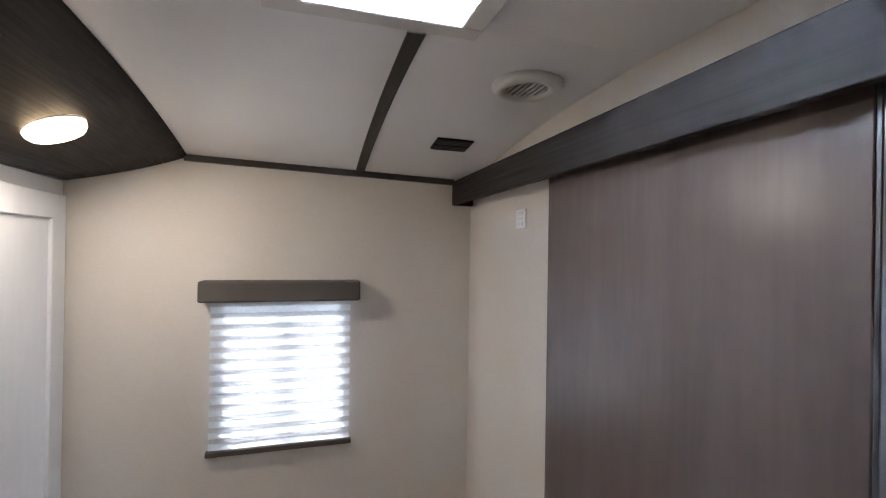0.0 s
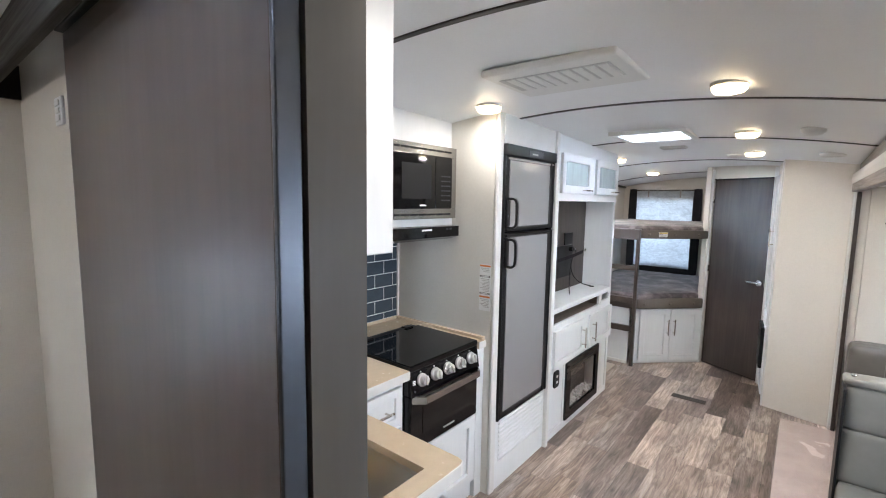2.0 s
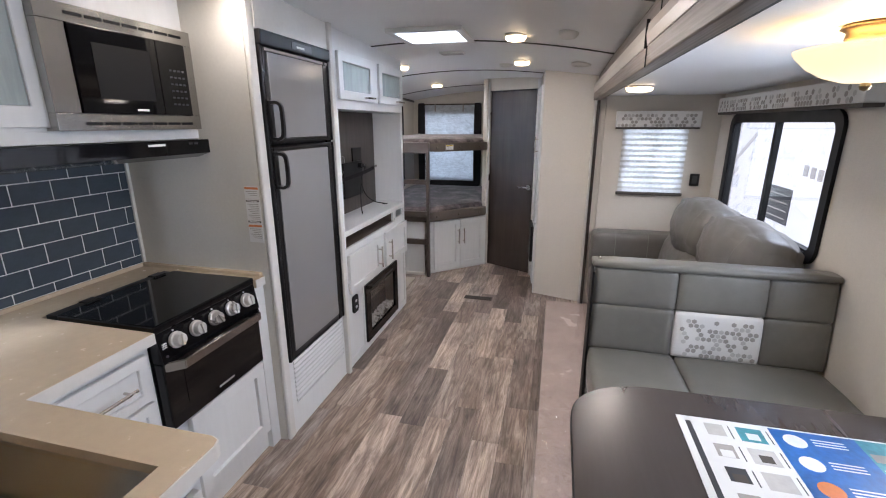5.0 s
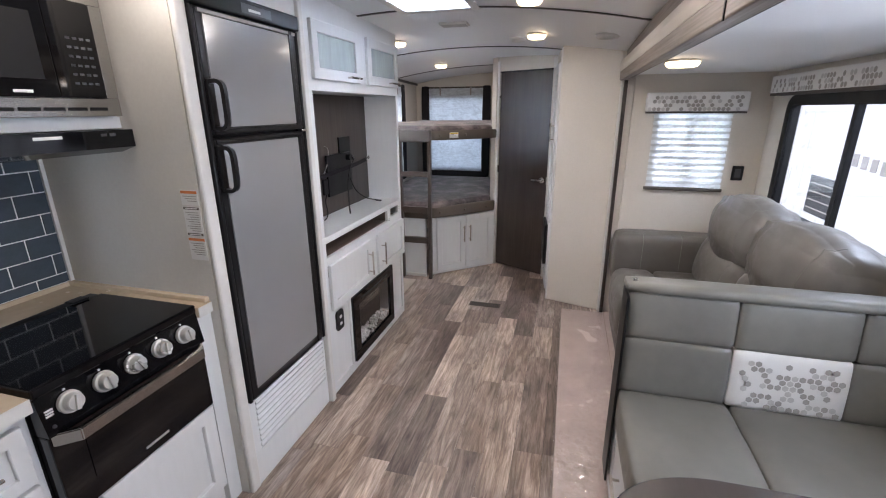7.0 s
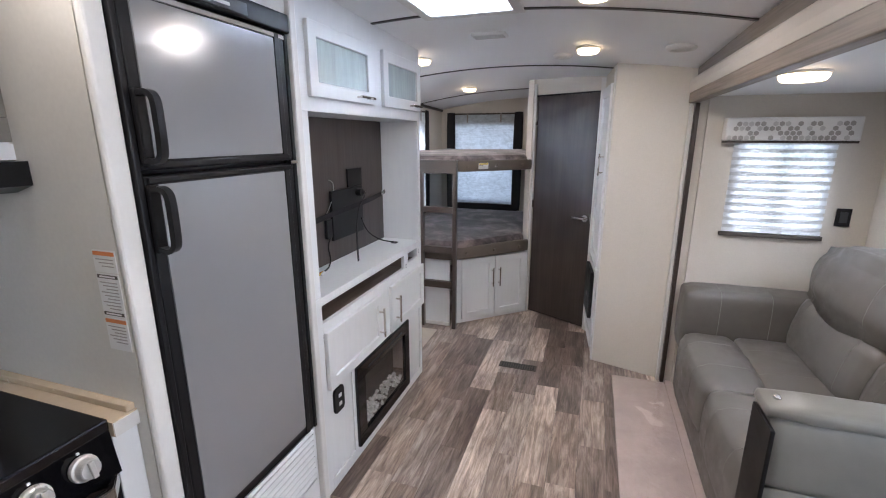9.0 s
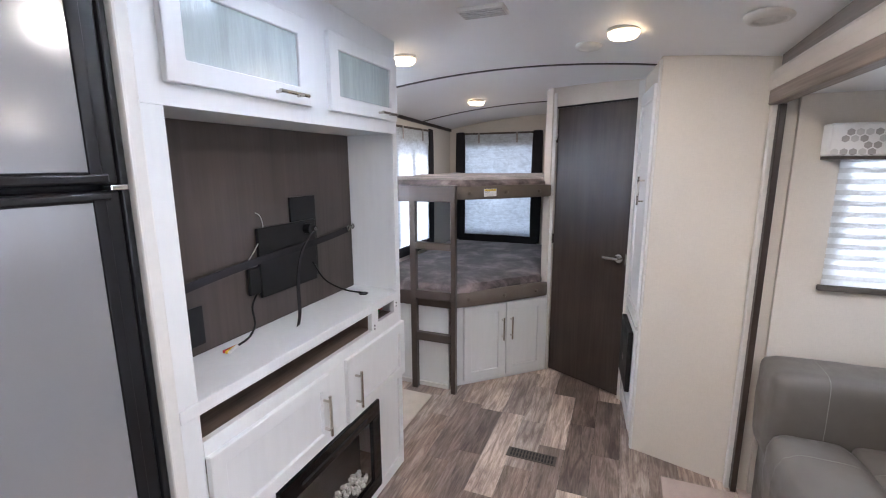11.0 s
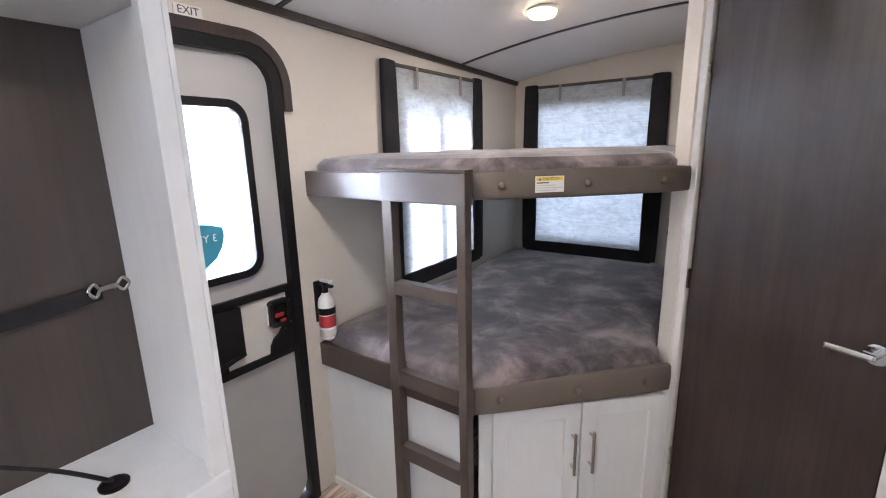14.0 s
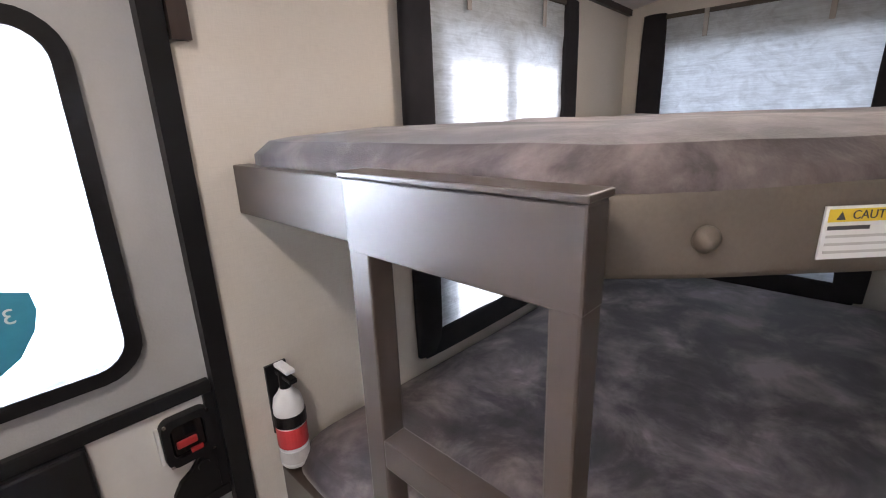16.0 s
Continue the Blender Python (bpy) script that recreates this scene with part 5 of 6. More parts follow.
jk = thing("wall_jack", (3.83, 2.05, 1.0), "black double jack plate on the niche back", "jack plate")
part("plate", boxed(3.76, 3.86, 2.048, 2.0555, 0.99, 1.12, bevel=0.002), BLACK, jk)
part("plate", boxed(3.87, 3.955, 2.048, 2.0555, 0.995, 1.125, bevel=0.002), BLACK, jk)
for dz in (1.03, 1.075):
    part("jack", rod(bmesh.new(), (3.81, 2.048, dz), (3.81, 2.035, dz), 0.009), CHROME, jk)
part("divider", boxed(4.61, 4.63, 1.821, 1.979, 0.842, 0.923), FASCIAW, tv)
wb = thing("wiring", (4.73, 1.85, 0.88), "loose green and red wires in the small opening", "wiring")
tube("green_wire", [(4.66, 1.86, 0.872), (4.69, 1.84, 0.895), (4.73, 1.85, 0.878), (4.78, 1.86, 0.9)], 0.004, plain("green_wire", (0.03, 0.25, 0.08), 0.5), wb)
tube("red_wire", [(4.665, 1.85, 0.882), (4.70, 1.855, 0.905), (4.75, 1.845, 0.888), (4.79, 1.86, 0.88)], 0.003, REDP, wb)
part("circuit_board", boxed(4.655, 4.70, 1.845, 1.90, 0.8425, 0.878, bevel=0.002), SHIELD, wb, "green circuit board")
part("terminal_block", boxed(4.705, 4.76, 1.86, 1.92, 0.8425, 0.885, bevel=0.003), BLACK, wb)

# ---- ceiling fixtures ----


def puck(x, y, z, tilt=None, r=0.062, watts=10, group="ceiling lights", label="small round white ceiling light, lit warm"):
    p = thing("ceiling_light", (x, y, z), label, "ceiling light", group)
    m = tilt or Matrix.Translation((x, y, z))
    part("base", lathe(bmesh.new(), [(0.0, 0.004), (r + 0.004, 0.004), (r + 0.004, -0.006), (r, -0.010), (0.0, -0.010)], 28), TRIMW, p, m=m, smooth=False)
    part("lens", lathe(bmesh.new(), [(0.0, -0.0105), (r - 0.001, -0.0105), (r - 0.003, -0.022), (r - 0.012, -0.032), (0.0, -0.037)], 28), LAMPGLASS, p, "glowing lens", m=m)
    lamp = new("lamp", bpy.data.lights.new("lamp", "AREA"))
    lamp.data.shape, lamp.data.size, lamp.data.energy, lamp.data.color = "DISK", 2 * r, watts, WARM
    lamp.matrix_world = m @ Matrix.Translation((0, 0, -0.042))


for x, y, w in ((2.80, 1.78, 1.8), (2.90, 0.76, 6.5), (4.06, 0.80, 5.5), (5.02, 0.835, 0.9), (5.10, 1.87, 5.0), (6.45, 1.91, 4.2), (1.75, 0.75, 4.0)):
    puck(x, y, zc(x, y), watts=w)
puck(-0.26, 2.03, 2.12, Matrix.Translation((-0.26, 2.03, 2.13)) @ Matrix.Rotation(radians(-24), 4, "Y"), 0.075, 3, "", "round ceiling light glowing on the dark soffit")
puck(4.24, 0.06, 1.845, None, 0.078, 3.5, "", "round light on the slide-out ceiling")

pen_l = thing("dome_light", (2.48, -0.165, 1.845), "alabaster glass bowl light with a bronze mount over the table", "ceiling light")
part("mount", lathe(bmesh.new(), [(0.0, 0.0), (0.064, 0.0), (0.070, -0.008), (0.056, -0.016), (0.058, -0.030), (0.050, -0.042), (0.0, -0.044)], 32, (2.48, -0.165, 1.8445)), BRONZE, pen_l, "antique bronze mount", smooth=True)
part("bowl", lathe(bmesh.new(), [(0.0, -0.128), (0.045, -0.125), (0.085, -0.112), (0.118, -0.092), (0.143, -0.066), (0.150, -0.056), (0.151, -0.051), (0.144, -0.052), (0.112, -0.080), (0.0, -0.118)], 40, (2.48, -0.165, 1.845)), DOMEGLASS, pen_l, "cream glass bowl, lit", smooth=True)
part("finial", lathe(bmesh.new(), [(0.0, -0.146), (0.009, -0.142), (0.012, -0.134), (0.008, -0.127), (0.0, -0.127)], 16, (2.48, -0.165, 1.845)), BRONZE, pen_l)
bulb = new("dome_bulb", bpy.data.lights.new("dome_bulb", "POINT"))
bulb.data.energy, bulb.data.color, bulb.data.shadow_soft_size = 5.5, (1.0, 0.74, 0.40), 0.04
bulb.location = (2.48, -0.165, 1.772)

ac = thing("air_conditioner_grille", (2.54, 1.26, 2.19), "white ceiling air conditioner shroud with slotted grille", "air conditioner")
AM = Matrix.Translation((2.54, 1.26, zc(2.54, 1.26)))
part("shroud", boxed(-0.20, 0.20, -0.26, 0.26, -0.026, 0.004, bevel=0.012, seg=3), TRIMW, ac, m=AM)
for k in range(9):
    part("slat", boxed(-0.12, 0.06, -0.20 + 0.045 * k, -0.17 + 0.045 * k, -0.031, -0.0265), TRIMW, ac, m=AM)
part("filter_recess", boxed(-0.125, 0.065, -0.21, 0.22, -0.0285, -0.0262), GREYB, ac, m=AM)


def round_vent(x, y, r, label, category, dark):
    v = thing("round_vent", (x, y, zc(x, y)), label, category)
    z = zc(x, y)
    part("ring", lathe(bmesh.new(), [(r * 0.6, -0.004), (r * 0.62, -0.016), (r * 0.8, -0.02), (r, -0.006), (r, 0.006), (r * 0.6, 0.006)], 32, (x, y, z)), TRIMW, v, smooth=True)
    part("core", lathe(bmesh.new(), [(0.0, -0.008), (r * 0.62, -0.008), (r * 0.62, 0.0), (0.0, 0.0)], 28, (x, y, z)), dark, v)
    for k in range(7):
        o = (k - 3) * r * 0.16
        h = math.sqrt(max(0.0, (r * 0.58) ** 2 - o * o))
        part("slat", boxed(x + o - 0.003, x + o + 0.003, y - h, y + h, z - 0.013, z - 0.0082), TRIMW, v)


round_vent(0.975, 1.625, 0.095, "round white ceiling loudspeaker with dark grille", "loudspeaker", GREYBK)
round_vent(4.82, 0.385, 0.075, "round white ceiling loudspeaker", "loudspeaker", TRIMW)
round_vent(5.24, 0.985, 0.06, "round white ceiling speaker", "loudspeaker", TRIMW)
rg = thing("ceiling_register", (0.93, 2.13, 2.2), "black two-part air register in the bedroom ceiling", "air register")
RM = Matrix.Translation((0.93, 2.14, zc(0.93, 2.14))) @ Matrix.Rotation(math.atan(-0.24 * (2.14 - 1.375) / 1.175 ** 2), 4, "X")
for s in (-0.052, 0.004):
    part("grille", boxed(-0.07, 0.07, s, s + 0.048, -0.009, 0.0, bevel=0.002), BLACK, rg, m=RM)
    for k in range(3):
        part("slat", boxed(-0.06, 0.06, s + 0.008 + 0.013 * k, s + 0.014 + 0.013 * k, -0.0125, -0.0092), GREYBK, rg, m=RM)
rg2 = thing("ceiling_register", (4.68, 1.325, 2.13), "white rectangular air register in the ceiling", "air register")
R2 = Matrix.Translation((4.68, 1.325, zc(4.68, 1.325)))
part("grille", boxed(-0.05, 0.05, -0.09, 0.09, -0.014, 0.003, bevel=0.004), TRIMW, rg2, m=R2)
for k in range(4):
    part("slat", boxed(-0.04 + 0.022 * k, -0.03 + 0.022 * k, -0.08, 0.08, -0.0175, -0.0142), GREYB, rg2, m=R2)
sm = thing("smoke_alarm", (3.86, 0.50, 2.09), "white round smoke alarm", "smoke alarm")
part("case", lathe(bmesh.new(), [(0.0, -0.035), (0.035, -0.034), (0.05, -0.02), (0.055, 0.004), (0.0, 0.004)], 28, (3.86, 0.50, zc(3.86, 0.5))), TRIMW, sm, smooth=True)

# ---- dinette and sofa ----
def hexes(bm, m, x0, x1, z0, z1, r, chance, seed, y):
    rng2 = random.Random(seed)
    w = r * 1.9
    rows_n = int((z1 - z0) / (r * 1.65))
    for j in range(rows_n):
        n = int((x1 - x0) / w)
        for i in range(n):
            if rng2.random() < chance:
                cx, cz = x0 + w * (i + 0.5 + 0.5 * (j % 2)), z0 + r * 1.65 * (j + 0.5)
                if cx + r > x1 or cz + r > z1:
                    continue
                bm.faces.new([bm.verts.new(m @ Vector((cx + 0.92 * r * math.sin(k * math.pi / 3), y, cz + 0.92 * r * math.cos(k * math.pi / 3)))) for k in range(6)])
    return bm


bench = thing("dinette_bench", (3.1, -0.2, 0.0), "dinette bench in grey leather on a white drawer base", "bench")
part("base", boxed(2.90, 3.40, -0.70, 0.275, 0.0165, 0.40), WHITE, bench)
BF = Matrix.Translation((3.395, 0.2765, 0)) @ Matrix.Rotation(radians(180), 4, "Z")
dd = shaker(bench, BF, 0.03, 0.47, 0.06, 0.39, 0.05, name="drawer")
bar_handle(dd, BF @ Matrix.Translation((0, -0.02, 0)), 0.36, 0.31, 0.14, False)
part("seat", cushion(2.83, 3.335, -0.085, 0.305, 0.402, 0.553, 0.028, 0.008), LEATHERD, bench, "grey leather seat cushion", smooth=True)
part("seat", cushion(2.83, 3.335, -0.70, -0.090, 0.402, 0.553, 0.028, 0.008), LEATHERD, bench, "grey leather seat cushion", smooth=True)
BK = Matrix.Translation((3.31, 0, 0.545)) @ Matrix.Rotation(radians(5), 4, "Y")
for k, (y0, y1) in enumerate(((-0.070, 0.305), (-0.445, -0.075), (-0.71, -0.45))):
    part("back_cushion", cushion(0.0, 0.075, y0, y1, 0.2295, 0.415, 0.011, 0.005), LEATHERD, bench, "grey leather back panel", smooth=True, m=BK)
    if k != 1:
        part("back_cushion", cushion(0.0, 0.075, y0, y1, 0.0, 0.2285, 0.011, 0.005), LEATHERD, bench, "grey leather back panel", smooth=True, m=BK)
pnl = part("print_panel", cushion(0.0, 0.075, -0.445, -0.075, 0.0, 0.2285, 0.011, 0.005), CLOTH, bench, "white fabric panel with grey hexagon print", smooth=True, m=BK)
HM = BK @ Matrix.Translation((0, -0.445, 0)) @ Matrix.Rotation(radians(90), 4, "Z") @ Matrix.Diagonal((1, 1, 1, 1))
part("hexagon_print", hexes(bmesh.new(), HM, 0.015, 0.357, 0.012, 0.220, 0.0125, 0.42, 3, 0.0062), GREYA, pnl)["kind"] = "stuff"
part("hexagon_print", hexes(bmesh.new(), HM, 0.015, 0.357, 0.012, 0.220, 0.0125, 0.30, 8, 0.0058), GREYB, pnl)["kind"] = "stuff"
part("back_board", boxed(3.405, 3.43, -0.71, 0.30, 0.10, 0.955, bevel=0.004), LEATHERD, bench)
part("top_roll", cushion(3.335, 3.445, -0.715, 0.315, 0.955, 0.993, 0.018, 0.003), LEATHERD, bench, "grey leather top roll", smooth=True)
part("snap_button", lathe(bmesh.new(), [(0.0, 0.004), (0.006, 0.0035), (0.009, 0.001), (0.0095, -0.004), (0.0, -0.004)], 20, (3.39, 0.282, 0.9940)), CHROME, bench, "small chrome cap", smooth=True)
part("dark_edge", boxed(3.300, 3.432, 0.306, 0.316, 0.10, 0.95, bevel=0.003), BLACK, bench, "black side edge")

tbl = thing("dinette_table", (2.2, -0.1, 0.0), "dark wood dinette table with a rounded end and black edge", "table")
pts = [(1.72, -0.70), (2.70, -0.70), (2.70, 0.05)]
for k in range(1, 13):
    a = math.pi / 2 * k / 12
    pts.append((2.44 + 0.26 * math.cos(a) ** 0.8, 0.10 + 0.32 * math.sin(a) ** 0.9))
pts += [(1.90, 0.42), (1.78, 0.34), (1.72, 0.10)]
tp = prism(bmesh.new(), pts, 0.695, 0.724)
part("tabletop", tp, TABLEW, tbl)
ep = bmesh.new()
cx, cy = 2.15, -0.2
prism(ep, [(cx + (x - cx) * 1.006, cy + (y - cy) * 1.006) for x, y in pts], 0.697, 0.7215)
part("edge_band", ep, BLACK, tbl, "black edge band")
for lx in (1.95, 2.35):
    part("leg", rod(bmesh.new(), (lx, -0.25, 0.0125), (lx, -0.25, 0.694), 0.028, 16), CHROME, tbl)
    part("foot_plate", lathe(bmesh.new(), [(0.0, 0.0), (0.075, 0.0), (0.07, 0.012), (0.03, 0.02), (0.0, 0.02)], 24, (lx, -0.25, 0.0125)), CHROME, tbl)

br = thing("brochure", (2.3, -0.2, 0.725), "glossy printed brochure with photographs and blue panel on the table", "brochure")
part("sheet", boxed(2.10, 2.555, -0.55, 0.095, 0.7245, 0.7262), PAPER, br)


def printed(x0, x1, y0, y1, mat):
    part("print", boxed(x0, x1, y0, y1, 0.7263, 0.7266), mat, br)


printed(2.13, 2.53, 0.058, 0.074, GREYBK)
for k in range(4):
    printed(2.475 - 0.095 * k, 2.53 - 0.095 * k, -0.030, 0.022, (GREYB, GREYA, GREYBK, GREYA)[k])
for k in range(4):
    printed(2.465 - 0.095 * k, 2.53 - 0.095 * k, -0.135, -0.065, (TEAL, GREYB, GREYB, GREYA)[k])
printed(2.11, 2.548, -0.385, -0.160, BLUE)
printed(2.11, 2.548, -0.545, -0.385, TEAL)
for k in range(4):
    b2 = bmesh.new()
    bmesh.ops.create_circle(b2, cap_ends=True, segments=20, radius=0.030, matrix=Matrix.Translation((2.50 - 0.095 * k, -0.215, 0.7269)))
    part("roundel", b2, ORANGE if k == 2 else PAPER, br)
    for q in range(3):
        part("line_of_print", boxed(2.515 - 0.095 * k - 0.012 * q, 2.520 - 0.095 * k - 0.012 * q, -0.345, -0.262, 0.7267, 0.7269), PAPER, br)
for k in range(4):
    for q in range(2):
        part("caption_line", boxed(2.468 - 0.095 * k, 2.528 - 0.095 * k, -0.047 - 0.104 * q, -0.0435 - 0.104 * q, 0.7263, 0.7266), INK, br)
        part("photo_detail", boxed(2.475 - 0.095 * k, 2.505 - 0.095 * k, -0.022 - 0.098 * q, 0.012 - 0.098 * q, 0.7267, 0.7269), (GREYB, PAPER, BROWNC, GREYB)[(k + q) % 4], br)
for k in range(6):
    part("photo_detail", boxed(2.13 + 0.065 * k, 2.165 + 0.065 * k, -0.415 - 0.012 * (k % 3), -0.392, 0.7267, 0.7269), (TEAL, PAPER, GREYA)[k % 3] if k % 3 else BLUE, br)
for k in range(3):
    part("letter_bar", boxed(2.25 + 0.07 * k, 2.30 + 0.07 * k, -0.53, -0.43, 0.7267, 0.727), BLUE, br, "large lettering as bars")

def seam(cushion_ob, at, along, keep, parent, r=0.0016):
    """Pale stitching over a cushion: a thread where a plane meets its surface."""
    cut = bmesh.new()
    cut.from_mesh(cushion_ob.data)
    got = bmesh.ops.bisect_plane(cut, geom=list(cut.verts) + list(cut.edges) + list(cut.faces), plane_co=at, plane_no=along)["geom_cut"]
    bm = bmesh.new()
    for e in got:
        if isinstance(e, bmesh.types.BMEdge) and keep((e.verts[0].co + e.verts[1].co) / 2) and e.calc_length() > 0.001:
            rod(bm, e.verts[0].co, e.verts[1].co, r, 5)
    cut.free()
    part("stitching", bm, THREAD, parent, "pale stitched seam")


sofa = thing("sofa", (4.35, -0.3, 0.0), "grey leather sofa with padded arms, pillow backs and pale stitching", "sofa")
part("base", cushion(3.47, 5.18, -0.62, 0.160, 0.0165, 0.36, 0.03, 0.006), LEATHER, sofa, smooth=True)
for x0, x1 in ((4.985, 5.225), (3.45, 3.68)):
    arm = part("arm", cushion(x0, x1, -0.62, 0.180, 0.34, 0.745, 0.05, 0.010, 14), LEATHER, sofa, "padded leather arm", smooth=True)
    for yy in (0.0, -0.25):
        seam(arm, (0, yy, 0), (0, 1, 0), lambda c: c.z > 0.40, arm)
for x0, x1 in ((3.685, 4.33), (4.335, 4.98)):
    fc = part("seat_front", cushion(x0, x1, -0.09, 0.195, 0.20, 0.512, 0.075, 0.015, 14), LEATHER, sofa, "rounded seat front", smooth=True)
    sc2 = part("seat_cushion", cushion(x0, x1, -0.46, -0.084, 0.36, 0.505, 0.035, 0.018, 14), LEATHER, sofa, "leather seat cushion", smooth=True)
    for q in (0.30, 0.70):
        xq = x0 + (x1 - x0) * q
        seam(fc, (xq, 0, 0), (1, 0, 0), lambda c: c.z > 0.30 and c.y > -0.08, fc)
        seam(sc2, (xq, 0, 0), (1, 0, 0), lambda c: c.z > 0.49, sc2)
T1 = Matrix.Translation((0, -0.42, 0.47)) @ Matrix.Rotation(radians(12), 4, "X")
for x0, x1 in ((3.58, 4.275), (4.305, 5.00)):
    lc = part("lumbar_cushion", cushion(x0, x1, -0.13, 0.105, 0.0, 0.305, 0.075, 0.030, 14), LEATHER, sofa, "lower back cushion", smooth=True, m=T1)
    bp = part("back_pillow", cushion(x0, x1, -0.15, 0.105, 0.285, 0.605, 0.12, 0.055, 16), LEATHER, sofa, "upper back pillow", smooth=True, m=T1)
    for q in (0.16, 0.84):
        for ob in (lc, bp):
            seam(ob, (x0 + (x1 - x0) * q, 0, 0), (1, 0, 0), lambda c: c.y > -0.52, ob)
part("back_frame", cushion(3.55, 5.20, -0.712, -0.60, 0.0165, 0.93, 0.03), LEATHER, sofa, smooth=True)

SIDE = Matrix.Translation((0, -0.72, 0)) @ Matrix.Rotation(radians(180), 4, "Z")
window("window_3", SIDE, -4.94, -3.62, 0.99, 1.66, 0.015, label="black-framed sliding window beside the sofa")
window("window_4", SIDE, -3.02, -2.25, 0.99, 1.66, 0.015, label="black-framed window beside the dinette")
fr3 = thing("window_surround", (4.28, -0.715, 0.98), "black rounded inner surround of the sofa window", "window frame", kind="structure")
part("ring", ringed(bmesh.new(), rounded(3.585, 4.975, 0.955, 1.690, 0.085, 8), rounded(3.640, 4.920, 1.008, 1.640, 0.055, 8), -0.7195, -0.702), BLACK, fr3)
fr4 = thing("window_surround", (2.63, -0.715, 0.98), "black rounded inner surround of the dinette window", "window frame", kind="structure")
part("ring", ringed(bmesh.new(), rounded(2.215, 3.055, 0.955, 1.690, 0.085, 8), rounded(2.270, 3.000, 1.008, 1.640, 0.055, 8), -0.7195, -0.702), BLACK, fr4)

v1 = thing("window_valance", (4.4, -0.68, 1.70), "white valance with grey hexagon print over the sofa window", "valance")
V1 = Matrix.Translation((5.10, -0.641, 1.697)) @ Matrix.Rotation(radians(180), 4, "Z")
vb = part("box", boxed(3.37, 5.10, -0.7195, -0.640, 1.706, 1.806, bevel=0.006), CLOTH, v1)
part("hexagon_print", hexes(bmesh.new(), V1, 0.01, 1.69, 0.012, 0.108, 0.0150, 0.40, 5, -0.0030), GREYA, vb)["kind"] = "stuff"
part("hexagon_print", hexes(bmesh.new(), V1, 0.01, 1.69, 0.012, 0.108, 0.0150, 0.30, 7, -0.0024), GREYB, vb)["kind"] = "stuff"
part("lower_band", boxed(3.375, 5.095, -0.716, -0.643, 1.690, 1.7055), BROWNC, v1)
ENDW = Matrix.Translation((5.245, 0, 0)) @ Matrix.Rotation(radians(-90), 4, "Z")
window("window_5", ENDW, 0.02, 0.49, 1.06, 1.62, 0.03, label="window behind the sofa-end blind")
EB = Matrix.Translation((5.244, 0.0, 1.068)) @ Matrix.Rotation(radians(-90), 4, "Z")
b5, v5 = zebra_blind("sofa_end_blind", EB, 0.495, 0.525, "white banded blind drawn over the end window", 0.625, 0.125, CLOTH, "white valance with grey hexagon print", bands=12)
part("lower_band", boxed(-0.06, 0.555, -0.082, -0.004, 0.516, 0.5285), BROWNC, v5, "brown lower edge", m=EB)
VB5 = EB @ Matrix.Translation((-0.065, -0.0855, 0.53))
part("hexagon_print", hexes(bmesh.new(), VB5, 0.005, 0.62, 0.002, 0.122, 0.0150, 0.38, 9, -0.0018), GREYA, v5)["kind"] = "stuff"
part("hexagon_print", hexes(bmesh.new(), VB5, 0.005, 0.62, 0.002, 0.122, 0.0150, 0.30, 4, -0.0012), GREYB, v5)["kind"] = "stuff"
sp = thing("wall_socket", (5.24, -0.585, 1.18), "black socket plate on the slide-out end wall", "socket")
part("plate", boxed(5.234, 5.2445, -0.625, -0.555, 1.13, 1.23, bevel=0.003), BLACK, sp)
part("insert", boxed(5.231, 5.2342, -0.608, -0.572, 1.15, 1.21), GREYBK, sp)

# ---- closet and bathroom door ----
cl = thing("closet", (5.6, 0.45, 0.0), "cream closet block with a white side door", "closet")
part("body", prism(bmesh.new(), [(5.975, 0.715), (5.43, 0.662), (5.305, 0.245), (5.305, 0.202), (5.975, 0.202)], 0.0, zc(5.6, 0.6) + 0.05), WALL, cl)
CF = on_face(5.975, 0.7155, 5.43, 0.6625)
part("corner_trim", boxed(0.515, 0.552, -0.008, 0.004, 0.0, 2.06, bevel=0.003), TRIMW, cl, m=CF)
part("corner_trim", boxed(-0.012, 0.03, -0.006, 0.004, 0.0, 2.06, bevel=0.003), TRIMW, cl, m=CF)
d = shaker(cl, CF, 0.05, 0.505, 0.70, 1.96, 0.07, label="white shaker closet door")
bar_handle(d, CF @ Matrix.Translation((0, -0.02, 0)), 0.44, 1.43, 0.15, True)
d = shaker(cl, CF, 0.05, 0.505, 0.08, 0.68, 0.07, label="white shaker lower door")
tbx = thing("control_box", (5.66, 0.69, 0.3), "flat black control box on the closet side", "control box")
part("case", boxed(0.14, 0.48, -0.048, -0.021, 0.30, 0.655, bevel=0.006), BLACK, tbx, m=CF)
part("badge", boxed(0.29, 0.33, -0.0495, -0.0478, 0.43, 0.46), GREYA, tbx, m=CF)

bd = thing("door_1", (6.12, 1.0, 0.0), "dark wood-grain bathroom door with a lever handle, shut", "door", kind="structure")
part("leaf", boxed(0.012, 0.582, 0.006, 0.034, 0.012, 1.955, bevel=0.003), DARKWOOD, bd, m=BATH)
part("jamb", boxed(-0.028, 0.008, -0.012, -0.001, 0.0, 2.055, bevel=0.003), TRIMW, bd, "white casing", m=BATH)
part("jamb", boxed(0.588, 0.622, -0.012, -0.001, 0.0, 2.055, bevel=0.003), TRIMW, bd, "white casing", m=BATH)
part("head_stop", boxed(0.006, 0.589, 0.000, 0.005, 1.951, 1.963), BLACK, bd, m=BATH)
for zz in (0.28, 1.0, 1.72):
    part("hinge", boxed(0.002, 0.016, -0.008, 0.006, zz, zz + 0.07), NICKEL, bd, m=BATH)
